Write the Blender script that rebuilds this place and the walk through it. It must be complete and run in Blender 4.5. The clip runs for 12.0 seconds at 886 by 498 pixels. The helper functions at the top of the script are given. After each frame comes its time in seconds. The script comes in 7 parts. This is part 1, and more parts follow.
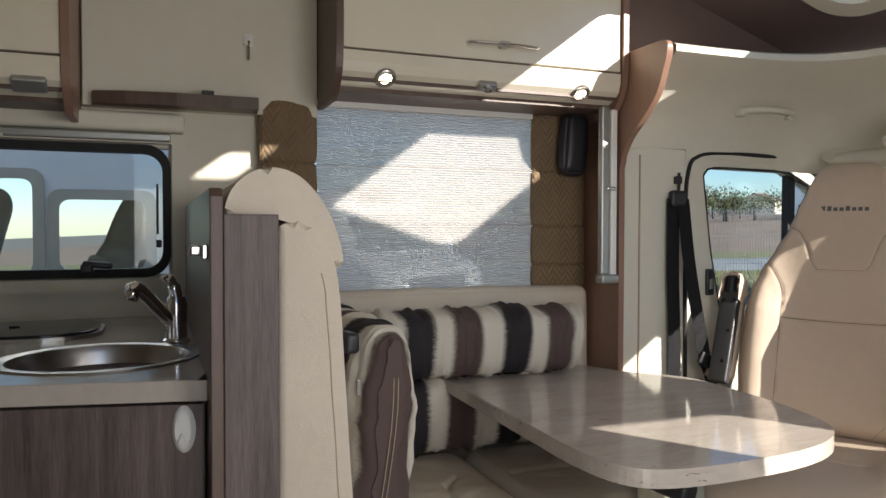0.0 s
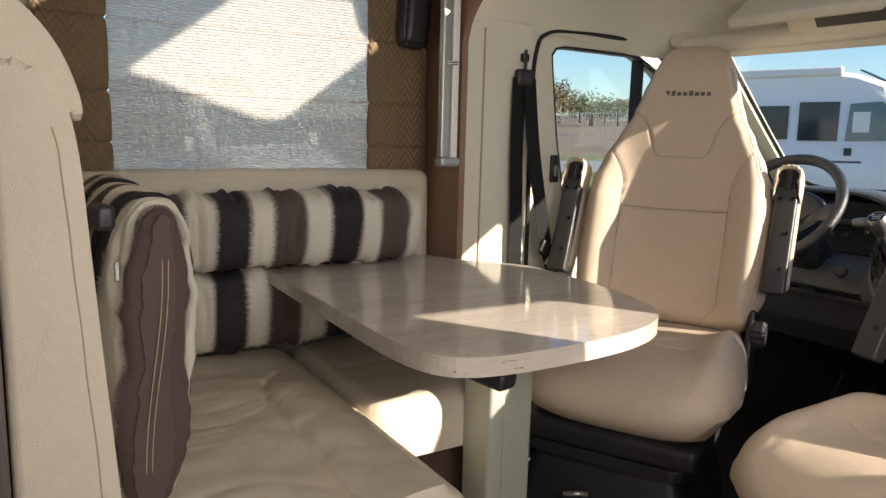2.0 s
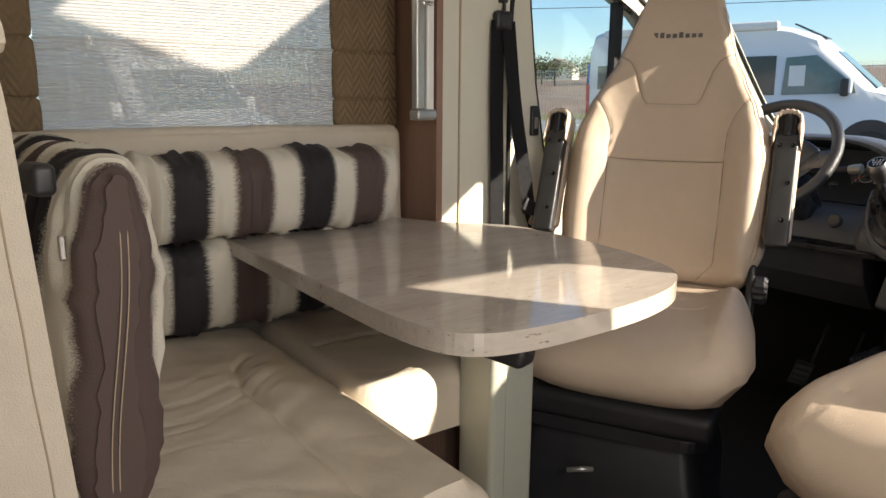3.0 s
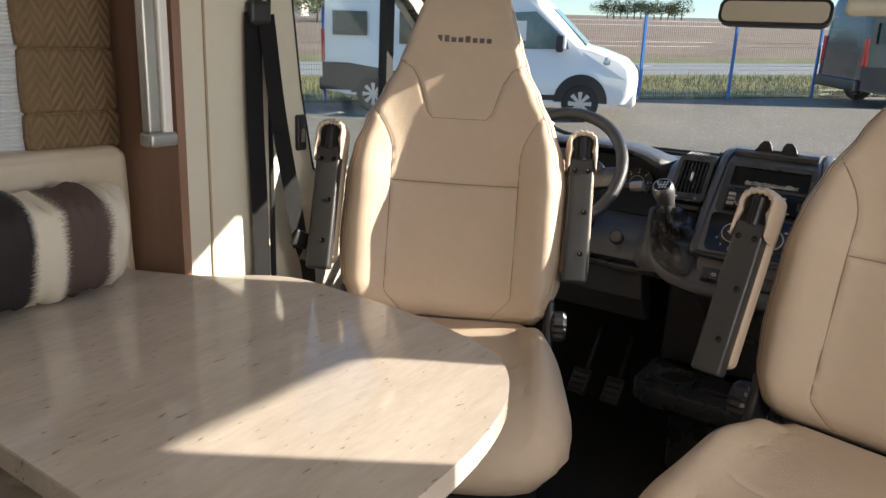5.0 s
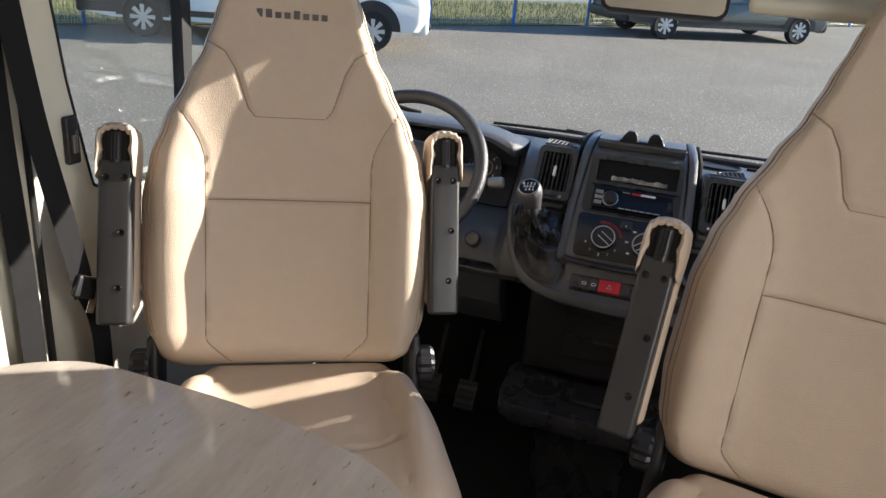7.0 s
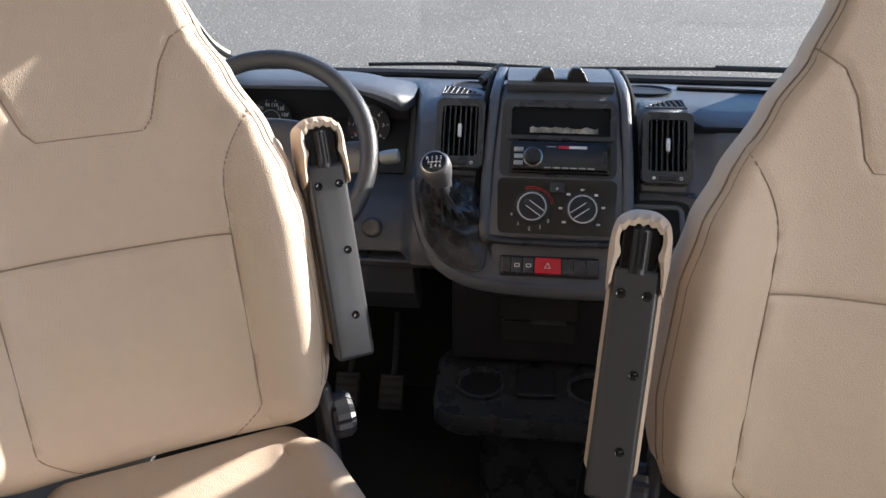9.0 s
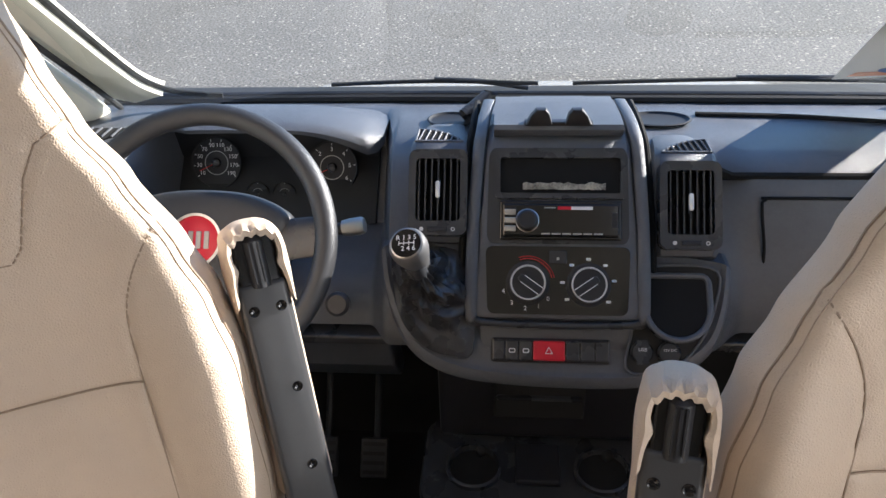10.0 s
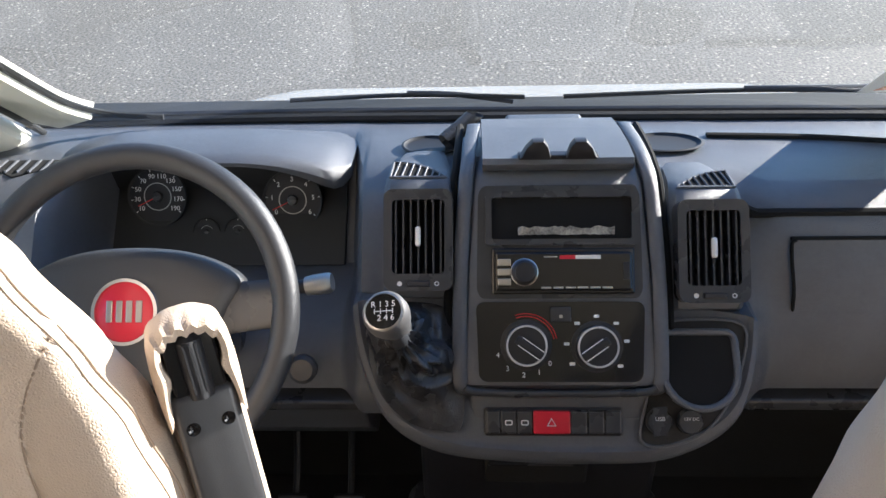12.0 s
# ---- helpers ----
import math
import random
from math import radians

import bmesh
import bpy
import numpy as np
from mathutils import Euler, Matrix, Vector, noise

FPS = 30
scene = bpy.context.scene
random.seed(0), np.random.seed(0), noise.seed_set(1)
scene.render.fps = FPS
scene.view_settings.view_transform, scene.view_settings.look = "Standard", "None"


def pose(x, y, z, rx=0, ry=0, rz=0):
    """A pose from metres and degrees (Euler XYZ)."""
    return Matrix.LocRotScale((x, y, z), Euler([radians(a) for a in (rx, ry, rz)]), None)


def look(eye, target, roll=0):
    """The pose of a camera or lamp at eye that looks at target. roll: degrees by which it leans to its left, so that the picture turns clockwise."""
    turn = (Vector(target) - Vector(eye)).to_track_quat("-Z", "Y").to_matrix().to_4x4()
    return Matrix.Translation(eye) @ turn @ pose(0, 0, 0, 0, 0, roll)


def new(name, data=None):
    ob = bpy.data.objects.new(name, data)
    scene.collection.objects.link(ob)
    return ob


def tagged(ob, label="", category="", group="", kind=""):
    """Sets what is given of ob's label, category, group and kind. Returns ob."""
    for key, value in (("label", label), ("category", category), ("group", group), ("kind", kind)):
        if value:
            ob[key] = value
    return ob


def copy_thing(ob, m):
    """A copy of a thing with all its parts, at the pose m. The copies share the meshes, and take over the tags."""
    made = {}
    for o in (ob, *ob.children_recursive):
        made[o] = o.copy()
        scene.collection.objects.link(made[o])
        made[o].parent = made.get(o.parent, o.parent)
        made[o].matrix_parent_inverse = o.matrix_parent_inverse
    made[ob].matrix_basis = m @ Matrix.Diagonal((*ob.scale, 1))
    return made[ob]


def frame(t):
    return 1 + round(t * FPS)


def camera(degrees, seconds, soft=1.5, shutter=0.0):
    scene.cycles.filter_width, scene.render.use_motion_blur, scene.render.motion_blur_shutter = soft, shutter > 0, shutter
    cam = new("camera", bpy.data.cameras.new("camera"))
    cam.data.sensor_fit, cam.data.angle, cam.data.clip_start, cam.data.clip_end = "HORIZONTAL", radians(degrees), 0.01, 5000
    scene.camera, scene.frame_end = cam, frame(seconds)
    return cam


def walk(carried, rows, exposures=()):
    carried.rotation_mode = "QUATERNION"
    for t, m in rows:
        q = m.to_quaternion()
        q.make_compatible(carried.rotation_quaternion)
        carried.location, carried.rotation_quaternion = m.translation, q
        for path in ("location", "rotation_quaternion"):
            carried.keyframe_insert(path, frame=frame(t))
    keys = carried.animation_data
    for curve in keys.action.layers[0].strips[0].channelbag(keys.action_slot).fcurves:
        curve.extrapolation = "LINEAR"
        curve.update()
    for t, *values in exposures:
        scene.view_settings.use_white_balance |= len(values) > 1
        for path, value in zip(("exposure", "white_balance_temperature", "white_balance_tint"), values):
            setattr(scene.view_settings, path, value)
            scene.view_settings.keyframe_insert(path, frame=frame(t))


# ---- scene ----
cam = camera(62.3, 12.0)
PATH = [
    (0, (0.009, -0.944, 1.118), (0.737, 0.918, 1.065), 0.1),
    (0.5, (0.045, -0.936, 1.121), (0.932, 0.857, 1.127), -0.7),
    (1, (0.113, -0.895, 1.104), (1.09, 0.85, 1.065), -0.8),
    (1.5, (0.168, -0.859, 1.076), (1.168, 0.862, 0.88), 0.5),
    (2, (0.188, -0.839, 1.057), (1.216, 0.848, 0.739), 1.5),
    (2.5, (0.174, -0.771, 1.038), (1.222, 0.892, 0.672), 1.1),
    (3, (0.196, -0.64, 1.021), (1.347, 0.942, 0.61), 0.4),
    (3.3, (0.234, -0.585, 1.049), (1.478, 0.912, 0.586), 1.7),
    (3.5, (0.252, -0.537, 1.027), (1.6, 0.88, 0.607), 2.2),
    (3.7, (0.268, -0.483, 1.026), (1.707, 0.847, 0.623), 3.1),
    (5.3, (0.404, -0.301, 1.197), (2.037, 0.707, 0.634), 3.3),
    (5.5, (0.407, -0.298, 1.196), (2.058, 0.682, 0.636), 3.9),
    (6, (0.466, -0.231, 1.184), (2.182, 0.623, 0.612), 4.2),
    (6.5, (0.571, -0.113, 1.201), (2.357, 0.536, 0.577), 5.1),
    (7, (0.657, -0.034, 1.282), (2.456, 0.477, 0.571), 5.1),
    (7.2, (0.684, -0.01, 1.307), (2.486, 0.437, 0.563), 4.6),
    (8.8, (0.941, 0.065, 1.32), (2.706, 0.265, 0.402), -0.6),
    (9, (1.025, 0.08, 1.316), (2.777, 0.269, 0.371), -0.4),
    (9.5, (1.228, 0.081, 1.348), (2.949, 0.258, 0.344), -1.0),
    (10, (1.331, 0.084, 1.385), (3.016, 0.252, 0.322), -2.3),
    (10.5, (1.346, 0.116, 1.391), (3.008, 0.261, 0.288), -2.6),
    (11, (1.418, 0.135, 1.377), (3.071, 0.229, 0.254), -2.0),
    (11.5, (1.504, 0.131, 1.358), (3.127, 0.208, 0.192), -1.4),
    (12, (1.524, 0.117, 1.376), (3.19, 0.197, 0.273), -1.9),
]
walk(cam, [(t, look(eye, target, roll)) for t, eye, target, roll in PATH],
     exposures=[(0, 1.02, 6400, 11), (1, 1.06, 6950, 12), (3.5, 1.24, 7050, 11), (7, 1.36, 6520, 11), (9, 1.66, 6220, 12), (12, 1.92, 6120, 11)])

# ---- light ----
SUN_DIR = Vector((0.60, -1.0, 0.45)).normalized()      # towards the sun: ahead and to the right
world = bpy.data.worlds.new("sky")
scene.world = world
world.use_nodes = True
_nt = world.node_tree
_sky = _nt.nodes.new("ShaderNodeTexSky")
_sky.sky_type = 'NISHITA'
_sky.sun_disc = False
_sky.sun_elevation = math.asin(SUN_DIR.z)
_sky.sun_rotation = math.atan2(SUN_DIR.x, SUN_DIR.y)
_sky.air_density = 1.0
_sky.dust_density = 0.1
_sky.ozone_density = 5.0
_bg = _nt.nodes["Background"]
_bg.inputs["Strength"].default_value = 0.10
_nt.links.new(_sky.outputs["Color"], _bg.inputs["Color"])
sun = new("sun", bpy.data.lights.new("sun", "SUN"))
sun.data.energy = 5.0
sun.data.angle = radians(0.5)
sun.data.color = (1.0, 0.93, 0.82)
sun.matrix_world = look((20, -26, 14), Vector((20, -26, 14)) - SUN_DIR)


def fill_lamp(name, m, w, h, watts):
    """A fill lamp added in an unseen opening behind the camera: an area lamp, facing in."""
    o = new(name, bpy.data.lights.new(name, "AREA"))
    o.data.shape = 'RECTANGLE'
    o.data.size, o.data.size_y, o.data.energy = w, h, watts
    o.data.color = (1.0, 0.97, 0.93)
    o.matrix_world = m
    return o


# Added fill: neither opening is ever in view, watts set for interior brightness.
fill_lamp("doorway_daylight", look((0.12, -1.145, 0.72), (0.12, 0, 0.30)), 0.44, 1.3, 2.3)
fill_lamp("side_window_daylight", look((0.85, -1.12, 1.22), (0.85, 0, 1.1)), 0.58, 0.5, 4.2)

# ---- materials ----
def material(name, base, rough=0.5, metal=0.0, vary=0.08, scale=8.0, bump=0.0, bump_scale=120.0, spec=0.5,
             grain=None, wood=None, emit=None, coat=0.0):
    """A procedural surface: base colour, two scales of variation, fine relief."""
    m = bpy.data.materials.new(name)
    m.use_nodes = True
    nt = m.node_tree
    n, l = nt.nodes, nt.links
    b = n["Principled BSDF"]
    b.inputs["Roughness"].default_value = rough
    b.inputs["Metallic"].default_value = metal
    b.inputs["Specular IOR Level"].default_value = spec
    b.inputs["Coat Weight"].default_value = coat
    tc = n.new("ShaderNodeTexCoord")
    mp = n.new("ShaderNodeMapping")
    l.new(tc.outputs["Object"], mp.inputs["Vector"])
    n1 = n.new("ShaderNodeTexNoise")
    n1.inputs["Scale"].default_value = scale
    n1.inputs["Detail"].default_value = 6
    n2 = n.new("ShaderNodeTexNoise")
    n2.inputs["Scale"].default_value = scale * 9
    n2.inputs["Detail"].default_value = 3
    l.new(mp.outputs["Vector"], n1.inputs["Vector"])
    l.new(mp.outputs["Vector"], n2.inputs["Vector"])
    if wood:
        mp.inputs["Scale"].default_value = wood
    mix = n.new("ShaderNodeMath")
    mix.operation = 'MULTIPLY_ADD'
    l.new(n1.outputs["Fac"], mix.inputs[0])
    mix.inputs[1].default_value = 0.65
    half = n.new("ShaderNodeMath")
    half.operation = 'MULTIPLY'
    l.new(n2.outputs["Fac"], half.inputs[0])
    half.inputs[1].default_value = 0.35
    l.new(half.outputs[0], mix.inputs[2])
    ramp = n.new("ShaderNodeValToRGB")
    ramp.color_ramp.elements[0].position = 0.3
    ramp.color_ramp.elements[1].position = 0.7
    lo = [max(0, c * (1 - vary)) for c in base]
    hi = [min(1, c * (1 + vary)) for c in (grain or base)]
    ramp.color_ramp.elements[0].color = (*lo, 1)
    ramp.color_ramp.elements[1].color = (*hi, 1)
    l.new(mix.outputs[0], ramp.inputs["Fac"])
    l.new(ramp.outputs["Color"], b.inputs["Base Color"])
    rr = n.new("ShaderNodeMapRange")
    rr.inputs["To Min"].default_value = max(0.02, rough - 0.06)
    rr.inputs["To Max"].default_value = min(1, rough + 0.06)
    l.new(n1.outputs["Fac"], rr.inputs["Value"])
    l.new(rr.outputs["Result"], b.inputs["Roughness"])
    if bump:
        n3 = n.new("ShaderNodeTexNoise")
        n3.inputs["Scale"].default_value = bump_scale
        n3.inputs["Detail"].default_value = 4
        l.new(mp.outputs["Vector"], n3.inputs["Vector"])
        bp = n.new("ShaderNodeBump")
        bp.inputs["Strength"].default_value = bump
        bp.inputs["Distance"].default_value = 0.002
        l.new(n3.outputs["Fac"], bp.inputs["Height"])
        l.new(bp.outputs["Normal"], b.inputs["Normal"])
    if emit:
        b.inputs["Emission Color"].default_value = (*emit[:3], 1)
        b.inputs["Emission Strength"].default_value = emit[3]
    return m


def glass(name, tint=(1, 1, 1), rough=0.0):
    m = bpy.data.materials.new(name)
    m.use_nodes = True
    n, l = m.node_tree.nodes, m.node_tree.links
    n.remove(n["Principled BSDF"])
    tr = n.new("ShaderNodeBsdfTransparent")
    tr.inputs["Color"].default_value = (*tint, 1)
    gl = n.new("ShaderNodeBsdfGlossy")
    gl.inputs["Roughness"].default_value = rough
    lw = n.new("ShaderNodeLayerWeight")
    pw = n.new("ShaderNodeMath")
    pw.operation = 'POWER'
    l.new(lw.outputs["Facing"], pw.inputs[0])
    pw.inputs[1].default_value = 4.0
    fr = n.new("ShaderNodeMath")
    fr.operation = 'MULTIPLY_ADD'
    l.new(pw.outputs[0], fr.inputs[0])
    fr.inputs[1].default_value = 0.55
    fr.inputs[2].default_value = 0.04
    mx = n.new("ShaderNodeMixShader")
    l.new(fr.outputs[0], mx.inputs[0])
    l.new(tr.outputs[0], mx.inputs[1])
    l.new(gl.outputs[0], mx.inputs[2])
    l.new(mx.outputs[0], n["Material Output"].inputs["Surface"])
    return m


def leather(name, base, wrinkle=0.25):
    """Grained leatherette: cells for the grain, soft creases."""
    m = material(name, base, rough=0.48, vary=0.05, scale=5, spec=0.4)
    n, l = m.node_tree.nodes, m.node_tree.links
    tc = n.new("ShaderNodeTexCoord")
    vo = n.new("ShaderNodeTexVoronoi")
    vo.inputs["Scale"].default_value = 340
    vo.feature = 'DISTANCE_TO_EDGE'
    l.new(tc.outputs["Object"], vo.inputs["Vector"])
    ns = n.new("ShaderNodeTexNoise")
    ns.inputs["Scale"].default_value = 14
    ns.inputs["Detail"].default_value = 5
    ns.inputs["Distortion"].default_value = 1.2
    l.new(tc.outputs["Object"], ns.inputs["Vector"])
    b1 = n.new("ShaderNodeBump")
    b1.inputs["Strength"].default_value = 0.65
    b1.inputs["Distance"].default_value = 0.0015
    l.new(vo.outputs["Distance"], b1.inputs["Height"])
    b2 = n.new("ShaderNodeBump")
    b2.inputs["Strength"].default_value = wrinkle
    b2.inputs["Distance"].default_value = 0.012
    l.new(ns.outputs["Fac"], b2.inputs["Height"])
    l.new(b1.outputs["Normal"], b2.inputs["Normal"])
    l.new(b2.outputs["Normal"], n["Principled BSDF"].inputs["Normal"])
    return m


M_CREAM = leather("cream_leather", (0.64, 0.56, 0.455))
M_SEAT = leather("beige_leather", (0.60, 0.482, 0.375), 0.12)
M_THREAD = material("tan_seam_thread", (0.32, 0.24, 0.175), rough=0.7, vary=0.1, scale=60)
M_SEAM = material("stitching", (0.42, 0.33, 0.23), rough=0.8)
M_WALL = material("cream_wall_vinyl", (0.66, 0.62, 0.52), rough=0.6, vary=0.04, scale=3, bump=0.08, bump_scale=300)
M_TRIM = material("cream_cab_plastic", (0.66, 0.63, 0.53), rough=0.55, vary=0.04, scale=4, bump=0.12, bump_scale=500)
M_GLOSS = material("cream_gloss_laminate", (0.74, 0.68, 0.56), rough=0.22, vary=0.03, scale=3, spec=0.5)
M_OAK = material("dark_grey_oak", (0.058, 0.042, 0.040), rough=0.5, vary=0.35, scale=6, grain=(0.125, 0.095, 0.088), wood=(9, 9, 0.55), bump=0.25, bump_scale=30)
M_WALNUT = material("walnut_laminate", (0.085, 0.052, 0.040), rough=0.42, vary=0.15, scale=5, grain=(0.125, 0.078, 0.058), wood=(7, 7, 0.5))
M_PEAR = material("pear_wood_edge", (0.26, 0.15, 0.105), rough=0.38, vary=0.12, scale=5, wood=(5, 5, 0.6))
M_BROWNROOF = material("brown_headliner", (0.15, 0.105, 0.095), rough=0.75, vary=0.06, scale=6, bump=0.1, bump_scale=400)
M_BLACK = material("black_plastic", (0.020, 0.020, 0.023), rough=0.4, vary=0.15, scale=20, bump=0.15, bump_scale=700)
M_DASH = material("charcoal_dash_plastic", (0.088, 0.094, 0.108), rough=0.40, vary=0.16, scale=18, bump=0.55, bump_scale=850, spec=0.8)
M_DASH2 = material("satin_dark_plastic", (0.040, 0.042, 0.047), rough=0.28, vary=0.10, scale=18, bump=0.12, bump_scale=900)
M_RIM = material("dark_grained_rim", (0.030, 0.031, 0.034), rough=0.40, vary=0.12, scale=22, bump=0.30, bump_scale=1100, spec=0.6)
M_DIAL = material("matt_black_dial", (0.010, 0.011, 0.013), rough=0.55, vary=0.1, scale=20)
M_PIANO = material("gloss_black_panel", (0.008, 0.008, 0.009), rough=0.12, vary=0.1, scale=10)
# Near-black for joints, and for shade painted into slots, vents, grilles and wells.
M_GAPSHADE = material("gap_and_shade_black", (0.004, 0.004, 0.004), rough=0.95)
M_RUBBER = material("black_rubber", (0.016, 0.016, 0.016), rough=0.75, vary=0.2, scale=25, bump=0.3, bump_scale=200)
M_BELT = material("black_webbing", (0.020, 0.020, 0.023), rough=0.8, vary=0.2, scale=60, bump=0.4, bump_scale=900)
M_CHROME = material("chrome", (0.75, 0.75, 0.76), rough=0.10, metal=1.0, vary=0.03, scale=8)
M_STEEL = material("brushed_steel", (0.48, 0.46, 0.44), rough=0.30, metal=1.0, vary=0.08, scale=30)
M_ALU = material("grey_aluminium", (0.42, 0.42, 0.40), rough=0.40, metal=0.7, vary=0.05, scale=20)
M_LEG = material("sage_grey_lacquer", (0.42, 0.43, 0.36), rough=0.4, vary=0.04, scale=10)
M_WHITE = material("white_plastic", (0.78, 0.77, 0.74), rough=0.35, vary=0.03, scale=10)
M_WHITEMARK = material("white_marking", (0.80, 0.80, 0.80), rough=0.5)
M_RED = material("red_plastic", (0.62, 0.012, 0.035), rough=0.3, vary=0.05)
M_REDLINE = material("red_marking", (0.65, 0.03, 0.03), rough=0.5)
M_GLASS = glass("window_glass", (0.93, 0.96, 0.95))
M_CLEAR = glass("clear_cover", (0.97, 0.97, 0.97))


# ---- building helpers ----
def thing(name, label, category, group="", kind="", at=(0, 0, 0), m=None):
    ob = new(name)
    ob.empty_display_size = 0.05
    ob.matrix_world = m if m is not None else Matrix.Translation(at)
    return tagged(ob, label, category, group, kind)


def mesh_of(bm, name, mat, smooth=True):
    me = bpy.data.meshes.new(name)
    bmesh.ops.recalc_face_normals(bm, faces=bm.faces[:])
    bm.to_mesh(me)
    bm.free()
    for p in me.polygons:
        p.use_smooth = smooth
    if smooth:
        me.set_sharp_from_angle(angle=radians(38))
    me.materials.append(mat)
    return me


def part(name, bm, mat, parent=None, label="", smooth=False, m=None):
    """Links a bmesh as one mesh object, a part of parent."""
    ob = new(name, mesh_of(bm, name, mat, smooth))
    if parent:
        ob.parent = parent
    if m is not None:
        ob.matrix_local = m
    return tagged(ob, label)


def solo(name, bm, mat, label, category, group="", kind="", smooth=False, m=None):
    ob = new(name, mesh_of(bm, name, mat, smooth))
    if m is not None:
        ob.matrix_world = m
    return tagged(ob, label, category, group, kind)


def struct(name, bm, mat, label="", smooth=False):
    return solo(name, bm, mat, label, "", kind="structure", smooth=smooth)


def box(x0, x1, y0, y1, z0, z1, bevel=0.0, seg=2, bm=None):
    bm = bm or bmesh.new()
    vs = [bm.verts.new((x, y, z)) for x in (x0, x1) for y in (y0, y1) for z in (z0, z1)]
    fs = [bm.faces.new([vs[i] for i in f]) for f in
          ((0, 1, 3, 2), (4, 6, 7, 5), (0, 4, 5, 1), (2, 3, 7, 6), (0, 2, 6, 4), (1, 5, 7, 3))]
    if bevel:
        es = {e for f in fs for e in f.edges}
        bmesh.ops.bevel(bm, geom=list(es), offset=bevel, segments=seg, profile=0.5, affect='EDGES')
    return bm


def prism(pts, a, b, axis='z', bevel=0.0, seg=2, bm=None):
    """A closed outline in the plane across axis, drawn out from a to b. Order of pts: (x,y), (y,z) or (x,z)."""
    bm = bm or bmesh.new()
    def at(p, h):
        return {'z': (p[0], p[1], h), 'x': (h, p[0], p[1]), 'y': (p[0], h, p[1])}[axis]
    lo = [bm.verts.new(at(p, a)) for p in pts]
    hi = [bm.verts.new(at(p, b)) for p in pts]
    fa, fb = bm.faces.new(lo[::-1]), bm.faces.new(hi)
    n = len(pts)
    for i in range(n):
        bm.faces.new((lo[i], lo[(i + 1) % n], hi[(i + 1) % n], hi[i]))
    if bevel:
        es = set(fa.edges) | set(fb.edges)
        bmesh.ops.bevel(bm, geom=list(es), offset=bevel, segments=seg, profile=0.5, affect='EDGES')
    return bm


def rounded_rect(x0, x1, y0, y1, r, n=5):
    pts = []
    for cx, cy, a in ((x1 - r, y1 - r, 0), (x0 + r, y1 - r, 90), (x0 + r, y0 + r, 180), (x1 - r, y0 + r, 270)):
        for i in range(n + 1):
            t = radians(a + 90 * i / n)
            pts.append((cx + r * math.cos(t), cy + r * math.sin(t)))
    return pts


def ring(outer, inner, a, b, axis='z', bm=None):
    """A frame between two outlines of equal count, drawn out from a to b."""
    bm = bm or bmesh.new()
    def at(p, h):
        return {'z': (p[0], p[1], h), 'x': (h, p[0], p[1]), 'y': (p[0], h, p[1])}[axis]
    L = [[bm.verts.new(at(p, h)) for p in o] for o, h in ((outer, a), (outer, b), (inner, b), (inner, a))]
    n = len(outer)
    for k in range(4):
        A, B = L[k], L[(k + 1) % 4]
        for i in range(n):
            bm.faces.new((A[i], A[(i + 1) % n], B[(i + 1) % n], B[i]))
    return bm


def loft(rows, bm=None, caps=True):
    bm = bm or bmesh.new()
    R = [[bm.verts.new(p) for p in r] for r in rows]
    for A, B in zip(R, R[1:]):
        n = len(A)
        for i in range(n):
            bm.faces.new((A[i], A[(i + 1) % n], B[(i + 1) % n], B[i]))
    if caps:
        bm.faces.new(R[0][::-1])
        bm.faces.new(R[-1])
    return bm


def smooth_path(pts, n=8, closed=False):
    """Catmull-Rom through pts."""
    P = [Vector(p) for p in pts]
    out = []
    N = len(P)
    rng = range(N) if closed else range(N - 1)
    for i in rng:
        g = (lambda k: P[k % N]) if closed else (lambda k: P[min(max(k, 0), N - 1)])
        p0, p1, p2, p3 = g(i - 1), g(i), g(i + 1), g(i + 2)
        for j in range(n):
            t = j / n
            out.append(0.5 * ((2 * p1) + (p2 - p0) * t + (2 * p0 - 5 * p1 + 4 * p2 - p3) * t * t + (3 * p1 - p0 - 3 * p2 + p3) * t ** 3))
    if not closed:
        out.append(P[-1])
    return out


def tube(path, r, n=10, closed=False, bm=None, flat=1.0):
    """A round rod along a path; r may be a list."""
    bm = bm or bmesh.new()
    P = [Vector(p) for p in path]
    N = len(P)
    rings = []
    up = None
    for i, p in enumerate(P):
        d = (P[(i + 1) % N] - P[i - 1]) if closed else (P[min(i + 1, N - 1)] - P[max(i - 1, 0)])
        d.normalize()
        if up is None:
            up = Vector((0, 0, 1)) if abs(d.z) < 0.9 else Vector((0, 1, 0))
        s = d.cross(up).normalized()
        up = s.cross(d).normalized()
        rr = r[i] if isinstance(r, (list, tuple)) else r
        rings.append([bm.verts.new(p + rr * (math.cos(2 * math.pi * k / n) * s + flat * math.sin(2 * math.pi * k / n) * up)) for k in range(n)])
    for i in range(N if closed else N - 1):
        A, B = rings[i], rings[(i + 1) % N]
        for k in range(n):
            bm.faces.new((A[k], A[(k + 1) % n], B[(k + 1) % n], B[k]))
    if not closed:
        bm.faces.new(rings[0][::-1])
        bm.faces.new(rings[-1])
    return bm


